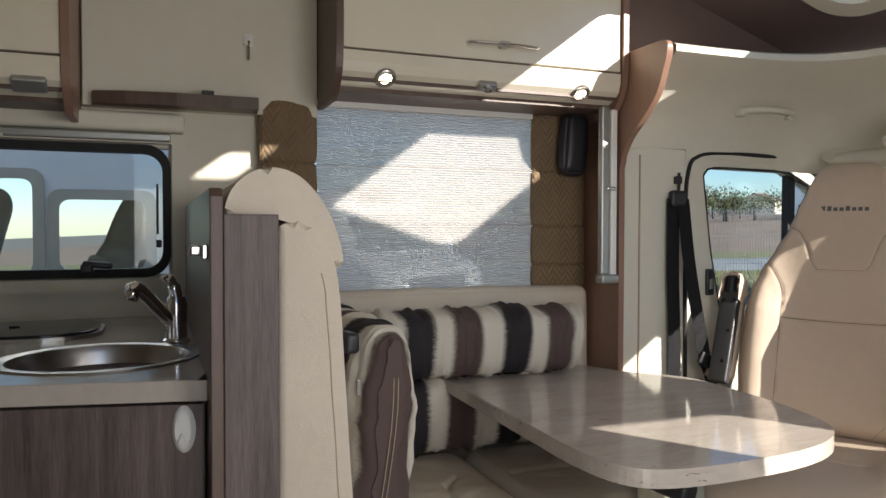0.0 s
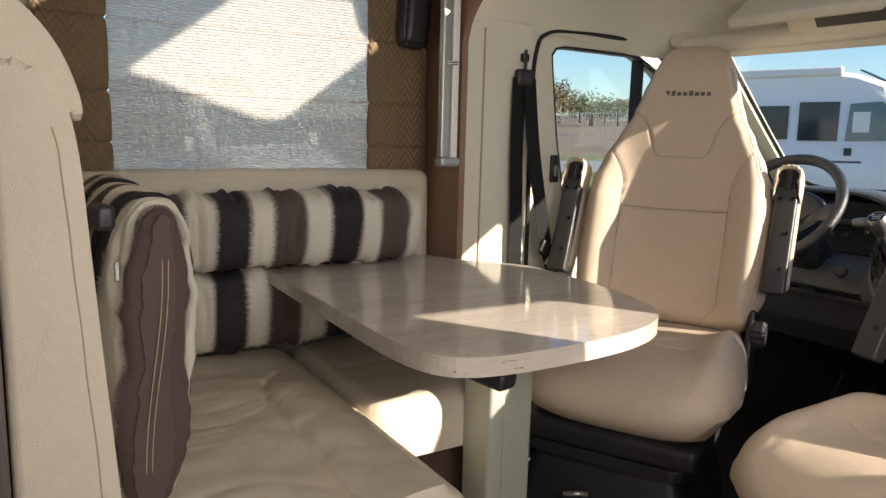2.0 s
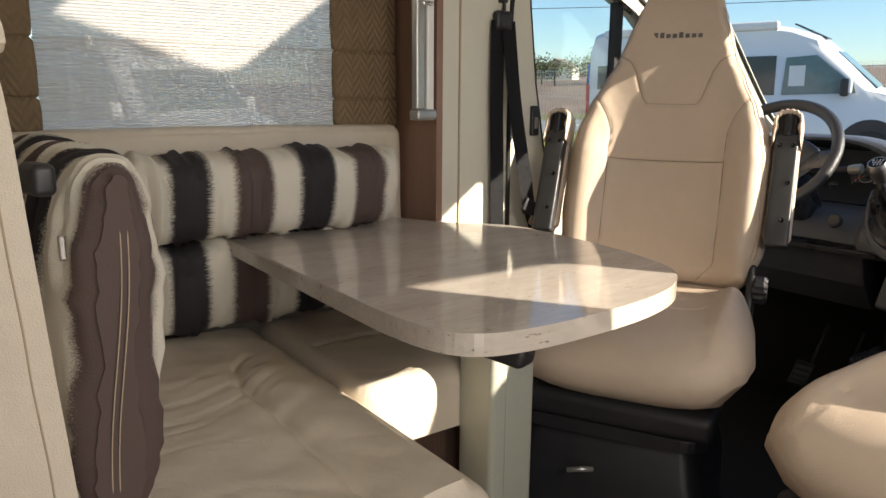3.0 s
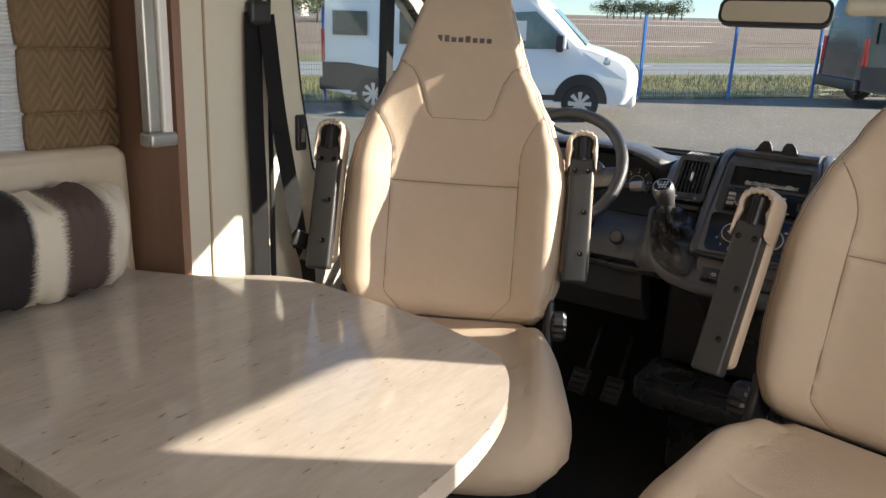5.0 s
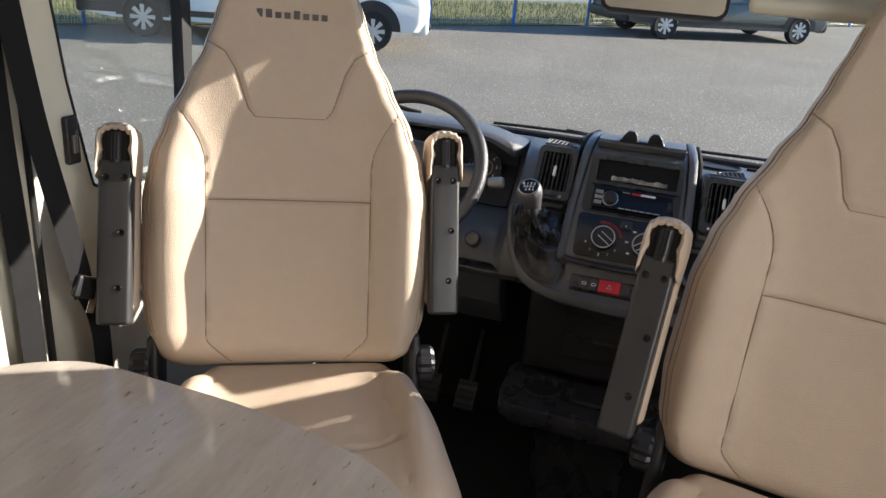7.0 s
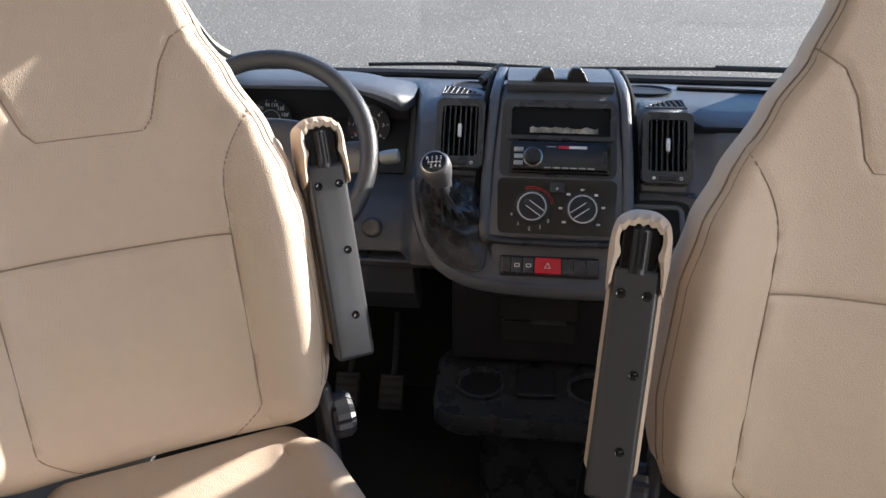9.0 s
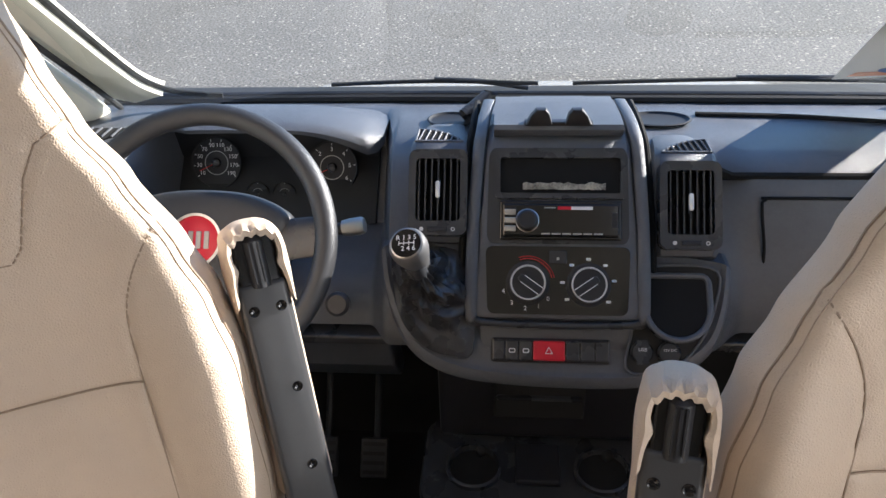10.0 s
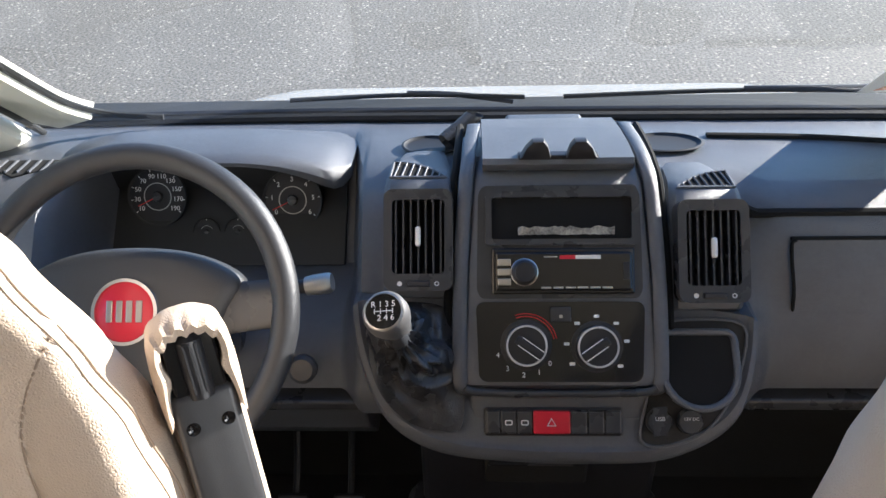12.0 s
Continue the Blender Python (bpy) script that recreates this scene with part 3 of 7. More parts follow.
def arm_cuff():
    """Gathered leather end cap of a folded-up armrest: a soft arch round the hinge."""
    rows = []
    arc = [(-0.033, 0.238), (-0.034, 0.262), (-0.034, 0.288), (-0.033, 0.308), (-0.028, 0.322), (-0.015, 0.331), (0.0, 0.333), (0.015, 0.331), (0.028, 0.322), (0.033, 0.308), (0.034, 0.288), (0.034, 0.262), (0.033, 0.238)]
    P = smooth_path([(x, 0, z) for x, z in arc], 4)
    for i, p in enumerate(P):
        d = (Vector((0, 0, 0.285)) - Vector((p.x * 0.6, 0, p.z))).normalized()
        g = 0.0020 * math.sin(i * 1.9) if p.z > 0.318 else 0.0
        th = 0.013
        row = []
        for y, off in ((-0.046, 0.002), (-0.040, -0.001), (-0.020, -0.003), (0.004, -0.002), (0.018, 0.001 + g), (0.024, 0.006 + g), (0.021, th + g), (0.010, th), (-0.03, th)):
            q = p + d * off
            row.append((q.x, y, q.z))
        rows.append(row)
    return loft(rows)


def armrest(parent, x, w, z, tilt=22):
    """Armrest folded up beside the backrest: dark bar, screw holes, hinge and leather pad behind."""
    m = pose(x, w, z, tilt, 0, 0) @ pose(0, 0, -0.237, 0, 0, 0)
    bar = part("armrest", soft_box(0.056, 0.036, 0.288, 0.007, 3, m=Matrix.Translation((0, 0, 0.124))), M_ARM, parent, "dark grey plastic folded armrest", True, m)
    part("pad", soft_box(0.067, 0.044, 0.333, 0.016, 6, m=Matrix.Translation((0, -0.030, 0.163))), M_SEAT, bar, "beige leather pad", True)
    part("cuff", arm_cuff(), M_SEAT, bar, "gathered beige leather end cap", True)
    part("hinge_recess", box(-0.022, 0.022, -0.004, 0.0145, 0.262, 0.322, 0.003), M_PIANO, bar)
    bm = lathe([(0, -0.001), (0.012, 0), (0.012, 0.052), (0.008, 0.056), (0, 0.057)], 14, m=Matrix.Translation((0, 0.011, 0.262)))
    for k in (-0.005, 0, 0.005):
        box(k - 0.0009, k + 0.0009, 0.018, 0.0245, 0.268, 0.312, bm=bm)
    part("hinge", bm, M_BLACK, bar, "", True)
    for hx, hz in ((-0.015, 0.237), (0.015, 0.237), (-0.012, 0.141), (-0.008, 0.045)):
        part("screw_hole", lathe([(0, 0.0), (0.0042, 0.0), (0.0056, 0.0009), (0.0062, 0.0)], 14, m=pose(hx, 0.0181, hz, -90, 0, 0)), M_PIANO, bar, "", True)
    return bar


M_ARM = material("grey_satin_plastic", (0.046, 0.046, 0.048), rough=0.36, vary=0.08, scale=18, bump=0.10, bump_scale=900)


def cab_seat(m, label):
    o = thing("cab_seat", label, "seat", "cab seats", m=m)
    back_seams(part("backrest", backrest_mesh(), M_SEAT, o, "beige leather backrest with stitched panels", True, pose(0, 0, 0.537, 14.5, 0, 0)))
    part("seat_cushion", cushion_mesh(), M_SEAT, o, "", True, pose(-0.022, 0.012, 0))
    armrest(o, -0.292, -0.082, 0.898)
    armrest(o, 0.297, -0.055, 0.893)
    # woven name tag on the head part, as plain letter-sized bars
    for i in range(8):
        x = -0.058 + i * 0.0165
        h = 0.015 if i in (7, 6, 3) else 0.011
        part("name_bar", box(x - 0.0055, x + 0.0055, 0.0, 0.0012, -0.0055, h - 0.0055, 0.0004, 1), M_LOGO, o, "grey embroidered bar", m=pose(0, 0, 0.537, 14.5, 0, 0) @ pose(0, 0.0175, 0.66, 0, 0, 0))
    # frame, swivel plate and box base
    part("seat_pan", soft_box(0.45, 0.46, 0.06, 0.02, 3, m=Matrix.Translation((0, 0.24, 0.345))), M_BLACK, o, "", True)
    part("swivel_plate", prism(rounded_rect(-0.21, 0.21, 0.02, 0.46, 0.05), 0.285, 0.315, 'z', 0.004), M_BLACK, o)
    b = part("seat_box", loft([[(x * k, 0.24 + y * k, z) for x, y in rounded_rect(-0.22, 0.22, -0.23, 0.23, 0.04)] for z, k in ((-0.01, 1.0), (0.14, 0.98), (0.26, 0.86), (0.285, 0.80))]), M_BLACK, o, "black plastic seat box", True)
    part("lever", tube(smooth_path([(0.02, 0.47, 0.21), (0.04, 0.49, 0.215), (0.07, 0.488, 0.205)], 5), 0.006, 8), M_ALU, b, "grey release lever", True)
    for s in (-1, 1):
        part("recliner", soft_box(0.02, 0.10, 0.20, 0.008, 2, m=pose(s * 0.245, -0.02, 0.50, 14.5, 0, 0)), M_BLACK, o, "", True)
        kn = bmesh.new()
        n = 28
        rows = []
        for z, r in ((0, 0.030), (0.006, 0.034), (0.026, 0.034), (0.034, 0.028)):
            rows.append([((r + (0.0025 if k % 2 else -0.0015)) * math.cos(2 * math.pi * k / n), (r + (0.0025 if k % 2 else -0.0015)) * math.sin(2 * math.pi * k / n), z) for k in range(n)])
        loft(rows, kn)
        part("recliner_knob", kn, M_BLACK, o, "", False, pose(s * 0.25, 0.0, 0.545, 0, s * 90, 0))
    return o


def seat_pose(x, y, fx, fy):
    return pose(x, y, 0, 0, 0, math.degrees(math.atan2(-fx, fy)))


M_LOGO = material("grey_embroidery", (0.12, 0.115, 0.11), rough=0.6)
driver = cab_seat(seat_pose(1.770, 0.572, -0.885, -0.466), "beige leather driver seat turned towards the dinette table")
passenger = copy_thing(driver, seat_pose(1.733, -0.365, -1, 0.19))
tagged(passenger, "beige leather passenger seat turned to face backwards")
for c in passenger.children:
    if c.name.startswith("armrest"):
        inner = c.location.x > 0
        c.location.x = 0.304 if inner else -0.30
        c.location.z -= 0.039 if inner else 0.045
        c.location.y += 0.052 if inner else 0.030
    elif c.name.startswith("backrest"):
        c.matrix_local = pose(0, 0, 0.53, 12.0, 0, 0)
    elif c.name.startswith("seat_cushion"):
        c.location.x, c.location.y = 0.012, 0.026
    elif c.name.startswith("name_bar"):
        c.matrix_local = pose(0, 0, 0.53, 12.0, 0, 0) @ pose(0, 0.0175, 0.66, 0, 0, 0)

# ---- dinette ----
def striped(name, axis, period, phase):
    """Woven cushion cloth: cream, dark brown, cream, mid brown bands with frayed edges."""
    m = material(name, (0.5, 0.45, 0.38), rough=0.75, bump=0.35, bump_scale=350)
    n, l = m.node_tree.nodes, m.node_tree.links
    tc = n.new("ShaderNodeTexCoord")
    sp = n.new("ShaderNodeSeparateXYZ")
    l.new(tc.outputs["Object"], sp.inputs[0])
    mp = n.new("ShaderNodeMapping")
    mp.inputs["Scale"].default_value = {'x': (18, 520, 520), 'y': (520, 18, 520)}[axis]
    l.new(tc.outputs["Object"], mp.inputs["Vector"])
    ns = n.new("ShaderNodeTexNoise")
    ns.inputs["Scale"].default_value = 1.0
    ns.inputs["Detail"].default_value = 2
    l.new(mp.outputs["Vector"], ns.inputs["Vector"])
    sub = n.new("ShaderNodeMath")
    sub.operation = 'MULTIPLY_ADD'
    l.new(ns.outputs["Fac"], sub.inputs[0])
    sub.inputs[1].default_value = 0.026
    l.new(sp.outputs[0 if axis == 'x' else 1], sub.inputs[2])
    sc = n.new("ShaderNodeMath")
    sc.operation = 'MULTIPLY_ADD'
    l.new(sub.outputs[0], sc.inputs[0])
    sc.inputs[1].default_value = 1 / period
    sc.inputs[2].default_value = phase
    fr = n.new("ShaderNodeMath")
    fr.operation = 'FRACT'
    l.new(sc.outputs[0], fr.inputs[0])
    rp = n.new("ShaderNodeValToRGB")
    e = rp.color_ramp.elements
    cream, dark, mid = (0.64, 0.59, 0.50, 1), (0.017, 0.013, 0.016, 1), (0.085, 0.055, 0.049, 1)
    e[0].position, e[0].color = 0.0, cream
    e[1].position, e[1].color = 0.180, cream
    for p, c in ((0.232, dark), (0.468, dark), (0.520, cream), (0.660, cream), (0.712, mid), (0.948, mid), (1.0, cream)):
        k = e.new(p)
        k.color = c
    l.new(fr.outputs[0], rp.inputs["Fac"])
    l.new(rp.outputs["Color"], n["Principled BSDF"].inputs["Base Color"])
    return m


M_STRIPE = striped("striped_cushion_cloth", 'x', 0.288, 0.958)
M_STRIPE_Y = striped("striped_cushion_cloth_across", 'y', 0.288, 0.085)


def travertine():
    m = material("travertine_laminate", (0.52, 0.45, 0.385), rough=0.08, vary=0.10, scale=3.2, grain=(0.58, 0.52, 0.46), wood=(1, 4, 4))
    n, l = m.node_tree.nodes, m.node_tree.links
    tc = n.new("ShaderNodeTexCoord")
    mp = n.new("ShaderNodeMapping")
    mp.inputs["Scale"].default_value = (30, 110, 110)
    mp.inputs["Rotation"].default_value = (0, 0, 0.12)
    l.new(tc.outputs["Object"], mp.inputs["Vector"])
    ns = n.new("ShaderNodeTexNoise")
    ns.inputs["Scale"].default_value = 1.0
    ns.inputs["Detail"].default_value = 4
    ns.inputs["Roughness"].default_value = 0.6
    l.new(mp.outputs["Vector"], ns.inputs["Vector"])
    rp = n.new("ShaderNodeValToRGB")
    rp.color_ramp.elements[0].position, rp.color_ramp.elements[0].color = 0.64, (1, 1, 1, 1)
    rp.color_ramp.elements[1].position, rp.color_ramp.elements[1].color = 0.70, (0.50, 0.40, 0.33, 1)
    l.new(ns.outputs["Fac"], rp.inputs["Fac"])
    mx = n.new("ShaderNodeMix")
    mx.data_type, mx.blend_type = 'RGBA', 'MULTIPLY'
    mx.inputs["Factor"].default_value = 1.0
    b = n["Principled BSDF"]
    l.new(b.inputs["Base Color"].links[0].from_socket, mx.inputs["A"])
    l.new(rp.outputs["Color"], mx.inputs["B"])
    l.new(mx.outputs["Result"], b.inputs["Base Color"])
    return m


M_TRAV = travertine()

# table
curve = smooth_path([(1.225, 1.02, 0), (1.265, 0.93, 0), (1.312, 0.845, 0), (1.382, 0.775, 0), (1.418, 0.70, 0), (1.419, 0.58, 0), (1.412, 0.44, 0), (1.392, 0.32, 0), (1.350, 0.204, 0), (1.264, 0.132, 0), (1.14, 0.094, 0), (0.98, 0.082, 0), (0.855, 0.090, 0), (0.788, 0.122, 0), (0.758, 0.19, 0), (0.748, 0.29, 0)], 5)
TABLE = [(p.x, p.y) for p in curve] + [(0.755, 1.01)]
table = thing("dining_table", "glossy travertine-look dinette table on a single leg", "table", at=(1.12, 0.45, 0))
TI = table.matrix_world.inverted()
def tpart(name, bm, mat, label="", smooth=False):
    bm.transform(TI)
    return part(name, bm, mat, table, label, smooth)
tpart("tabletop", prism(TABLE, 0.666, 0.70, 'z', 0.004, 2), M_TRAV, "beige travertine-look glossy top")
tpart("leg", prism(rounded_rect(1.07, 1.115, 0.395, 0.505, 0.012), 0, 0.655, 'z', 0.002), M_LEG, "pale sage-grey lacquered upright")
tpart("leg_cover", prism(rounded_rect(1.118, 1.205, 0.415, 0.485, 0.012), 0, 0.64, 'z', 0.002), M_LEG)
tpart("foot_plate", prism(rounded_rect(1.0, 1.28, 0.33, 0.57, 0.03), 0.0, 0.012, 'z', 0.003), M_ALU)
tpart("mounting_plate", box(0.95, 1.25, 0.20, 0.70, 0.652, 0.666, 0.002), M_BLACK)
tpart("lever", soft_box(0.055, 0.13, 0.035, 0.012, 3, m=pose(0.905, 0.20, 0.637, 8, 6, 24)), M_BLACK, "black release lever under the top", True)
tpart("bracket", soft_box(0.05, 0.06, 0.03, 0.008, 2, m=pose(1.20, 0.30, 0.645, 0, 0, 10)), M_BLACK, "", True)

# bench bodies
bm = box(0.30, 0.79, 0.10, 1.05, 0.0, 0.34, 0.006)
bench = solo("bench_seat_base", bm, M_WALNUT, "walnut laminate bench box beneath the dinette cushions", "bench")
solo("side_bench_base", box(0.79, 1.285, 0.56, 1.05, 0.0, 0.34, 0.006), M_WALNUT, "walnut laminate side bench box along the wall", "bench")


def seat_pad(name, outline, z0, z1, r, label, grooves=(), m_seed=0, roll=lambda x, y: 0.0):
    """A padded seat of any outline with a rolled rim and sewn lines ((x0,y0,x1,y1), ...)."""
    bm = bmesh.new()
    xs = [p[0] for p in outline]
    ys = [p[1] for p in outline]
    n = len(outline)
    c = Vector((sum(xs) / n, sum(ys) / n, 0))
    def inset(d):
        out = []
        for i, p in enumerate(outline):
            a, b = Vector((*outline[i - 1], 0)), Vector((*outline[(i + 1) % n], 0))
            t = (b - a).normalized()
            out.append(Vector((p[0] - t.y * d, p[1] + t.x * d, 0)))
        return out
    rows = []
    for k in range(7):
        a = math.pi / 2 * k / 6
        rows.append([(q.x, q.y, z1 - r + r * math.sin(a)) for q in inset(r * (1 - math.cos(a)))])
    base = [[(p[0], p[1], z1 - r - (z1 - r - z0) * k / 3) for p in outline] for k in (3, 2, 1)]
    core = inset(r)
    for k in range(1, 56):
        f = 1 - k / 56
        rows.append([(c.x + (q.x - c.x) * f, c.y + (q.y - c.y) * f, z1) for q in core])
    R = base + rows
    out = []
    for ring_pts in R:
        o = []
        for x, y, z in ring_pts:
            if z > z1 - 0.001:
                z += 0.010 * noise.noise(Vector((x * 5, y * 5, m_seed))) + 0.004 * noise.noise(Vector((x * 16, y * 16, m_seed)))
                z -= 0.0035 * max(0, 1 - abs(noise.noise(Vector((x * 2.6 + m_seed, y * 11 + 2.5 * noise.noise(Vector((x * 3, y * 3, 0))), 0)))) * 7) * (0.5 + 0.5 * noise.noise(Vector((x * 3.3, y * 4, 5 + m_seed))))
                z += roll(x, y)
                for x0, y0, x1, y1 in grooves:
                    L2 = (x1 - x0) ** 2 + (y1 - y0) ** 2
                    t = max(0, min(1, ((x - x0) * (x1 - x0) + (y - y0) * (y1 - y0)) / L2))
                    z += groove(math.hypot(x - x0 - t * (x1 - x0), y - y0 - t * (y1 - y0)), 0.009, 0.008)
            o.append((x, y, z))
        out.append(o)
    loft(out, bm)
    return bm


def dense(pts, step=0.012):
    out = []
    for i, p in enumerate(pts):
        q = pts[(i + 1) % len(pts)]
        k = max(1, int(math.dist(p, q) / step))
        out += [(p[0] + (q[0] - p[0]) * j / k, p[1] + (q[1] - p[1]) * j / k) for j in range(k)]
    return out


A = rounded_rect(0.31, 0.828, 0.06, 1.035, 0.06)
def front_roll(x, y):
    return 0.013 * math.sin(math.pi * max(0, min(1, (x - 0.662) / 0.16))) * max(0, min(1, (0.80 - y) / 0.12))
solo("seat_cushion", seat_pad("a", dense(A), 0.34, 0.478, 0.045, "", ((0.660, 0.08, 0.660, 0.66), (0.660, 0.66, 0.682, 0.748), (0.682, 0.748, 0.725, 0.80)), 2, front_roll), M_CREAM,
     "cream leather dinette bench cushion, softly creased", "cushion", smooth=True)
Bq = rounded_rect(0.834, 1.283, 0.50, 1.035, 0.05)
solo("seat_cushion", seat_pad("b", dense(Bq), 0.34, 0.476, 0.045, "", ((0.85, 0.785, 1.26, 0.80),), 7), M_CREAM,
     "cream leather side cushion beneath the window", "cushion", smooth=True)

# wall backrest
solo("back_cushion", soft_box(0.975, 0.085, 0.47, 0.028, 16, 0.006, 0.003, 4, m=Matrix.Translation((0.795, 1.085, 0.705))), M_CREAM,
     "cream leather backrest pad along the wall", "backrest", smooth=True)

# bench backrest with rolled headrest
prof = [(0.180, 0.0), (0.180, 1.120), (0.205, 1.132), (0.235, 1.122), (0.262, 1.085), (0.276, 1.02), (0.284, 0.90), (0.293, 0.75), (0.303, 0.60), (0.308, 0.47), (0.308, 0.0)]
bb = thing("dinette_bench", "tall cream leather bench backrest with rolled headrest", "bench", at=(0.24, 0.6, 0))
bm = prism([(p.x, p.z) for p in smooth_path([(x, 0, z) for x, z in prof[1:]], 4)] + [(0.180, 0.0)], 0.185, 1.035, 'y', 0.014, 3)
bm.transform(bb.matrix_world.inverted())
part("backrest", bm, M_CREAM, bb, "", True)
prof = smooth_path([(0.104, 0, 1.150), (0.122, 0, 1.188), (0.165, 0, 1.212), (0.215, 0, 1.200), (0.255, 0, 1.155), (0.278, 0, 1.100), (0.283, 0, 1.062), (0.268, 0, 1.062), (0.245, 0, 1.100), (0.20, 0, 1.128), (0.15, 0, 1.136), (0.112, 0, 1.132)], 5, True)
bm = prism([(p.x, p.z) for p in prof], 0.19, 0.98, 'y', 0.012, 3)
bm.transform(bb.matrix_world.inverted())
part("headrest", bm, M_CREAM, bb, "cream leather rolled headrest", True)
edge = [(0.47, 0.308), (0.60, 0.303), (0.75, 0.293), (0.90, 0.284), (1.02, 0.276), (1.06, 0.268)]
bm = tube([(interp(z, edge) - 0.022, 0.1850, z) for z in np.linspace(1.05, 0.48, 40)], 0.0012, 6)
bm.transform(bb.matrix_world.inverted())
part("stitching", bm, M_SEAM, bb, "", True)


# striped scatter cushions
def pillow(sx, sy, sz, seed, folds=0.006, end=9, ruffle=0.0):
    """A stuffed cushion, long side x: full in the middle, pinched at its seams, with gathers along them."""
    bm = bmesh.new()
    nx, na = 130, 90
    rows = []
    for i in range(nx + 1):
        u = -1 + 2 * i / nx
        u = math.copysign(1 - (1 - abs(u)) ** 1.6, u)
        k = max(0.04, 1 - abs(u) ** end) ** 0.5
        row = []
        for j in range(na):
            a = 2 * math.pi * j / na
            ca, sa = math.cos(a), math.sin(a)
            y = math.copysign(abs(ca) ** 0.75, ca) * sy / 2 * k
            z = math.copysign(abs(sa) ** 0.72, sa) * sz / 2 * (0.90 + 0.10 * k)
            p = Vector((u * sx / 2, y, z))
            g = folds * noise.noise(Vector((u * sx * 16 + seed, z * 5, y * 8)))
            g += folds * 0.9 * abs(sa) ** 3 * noise.noise(Vector((u * sx * 30 + seed, 0, sa)))
            g -= folds * 1.1 * (abs(sa) ** 1.5) * abs(noise.noise(Vector((u * sx * 24 + seed * 3, math.copysign(2.0, sa), z * 3)))) ** 0.7
            g += ruffle * abs(u) ** 3 * noise.noise(Vector((u * 3 + seed, z * 42, y * 12)))
            g += 0.010 * noise.noise(Vector((u * sx * 5 + seed * 2, z * 4, 0)))
            y2 = y + math.copysign(g, ca) * (abs(ca) ** 0.4)
            row.append((p.x, y2, z + g * sa * 0.6))
        rows.append(row)
    return loft(rows, bm)


wp = thing("scatter_cushion", "long striped brown and cream cushion against the wall backrest", "cushion", "striped cushions", at=(0.845, 0.950, 0.803))
part("cover", pillow(0.68, 0.150, 0.192, 3.0, 0.022, 14, 0.006), M_STRIPE, wp, "", True, pose(0, 0, 0.0, 8, 0, 0))
wp2 = thing("scatter_cushion", "striped brown and cream cushion lying below the table edge", "cushion", "striped cushions", at=(0.845, 0.985, 0.600))
part("cover", pillow(0.68, 0.13, 0.215, 9.0, 0.018, 14), M_STRIPE, wp2, "", True, pose(0, 0, 0.0, 5, 0, 0))
ep = thing("scatter_cushion", "plump striped cushion with stitched end seam on the bench", "cushion", "striped cushions", at=(0.365, 0.58, 0.715))
bm = pillow(0.72, 0.150, 0.48, 5.0, 0.018, 4.5, 0.011)
bm.transform(pose(0, 0, 0, 0, 0, 90))
part("cover", bm, M_STRIPE_Y, ep, "", True, pose(0, 0, 0, 0, 4, 0))
sm = bmesh.new()
for off in (-0.004, 0.004):
    tube([(off + 0.006 * math.sin(z * 14), -0.352 - 0.012 * math.cos(z / 0.23 * 1.35), z) for z in np.linspace(-0.20, 0.20, 40)], 0.0008, 5, bm=sm)
part("end_seam", sm, M_SEAM, ep, "double stitched end seam", True, pose(0, 0, 0, 0, 4, 0))
zp = box(-0.004, 0.004, -0.003, 0.003, -0.014, 0.014, 0.002)
part("zip_pull", zp, M_STEEL, ep, "small metal zip pull", False, pose(-0.045, -0.345, 0.14))
# buckle of a lap belt tucked behind the cushion
solo("belt_buckle", soft_box(0.025, 0.05, 0.035, 0.008, 2, m=pose(0.305, 0.250, 0.930, 0, 0, 10)), M_BLACK, "black lap belt buckle tucked behind the cushion", "buckle", smooth=True)

# ---- galley ----
CT = thing("worktop", "glossy grey-beige laminate galley worktop", "worktop", at=(-0.6, 0.65, 0.87))
M_TOP = material("grey_beige_laminate", (0.40, 0.355, 0.31), rough=0.16, vary=0.06, scale=6, grain=(0.44, 0.40, 0.35))
SK = (-0.085, 0.48)
oval = [(SK[0] + 0.150 * math.cos(a), SK[1] + 0.140 * math.sin(a)) for a in [2 * math.pi * k / 48 for k in range(48)]]
bm = ring(star([(-0.32, 0.303), (0.079, 0.216), (0.079, 1.12), (-0.32, 1.12)], SK, 48), oval, 0.858, 0.890)
box(-1.6, -0.32, 0.303, 1.12, 0.858, 0.890, bm=bm)
bm.transform(CT.matrix_world.inverted())
part("top", bm, M_TOP, CT)
bm = prism([(-0.32, 0.303), (-0.32, 0.3005), (0.079, 0.2135), (0.079, 0.216)], 0.8585, 0.8895, 'z')
bm.transform(CT.matrix_world.inverted())
part("edge_band", bm, M_TOP, CT, "pale grey-beige edge band")
sink = thing("sink", "oval brushed steel sink let into the worktop", "sink", at=(SK[0], SK[1], 0.89))
prof = [(1.14, 0.0), (1.13, 0.003), (1.05, 0.004), (1.0, 0.001), (0.96, -0.012), (0.93, -0.06), (0.88, -0.10), (0.75, -0.12), (0.30, -0.127), (0.0, -0.127)]
bm = bmesh.new()
lathe(prof, 48, bm)
bmesh.ops.scale(bm, vec=(0.149, 0.139, 1), verts=bm.verts)
part("bowl", bm, M_STEEL, sink, "", True)
part("drain", lathe([(0, -0.1255), (0.022, -0.1255), (0.027, -0.124), (0.03, -0.1265)], 24), M_CHROME, sink, "", True)
hob = thing("hob_cover", "dark smoked glass hob cover on the worktop", "hob", at=(-0.35, 0.86, 0.89))
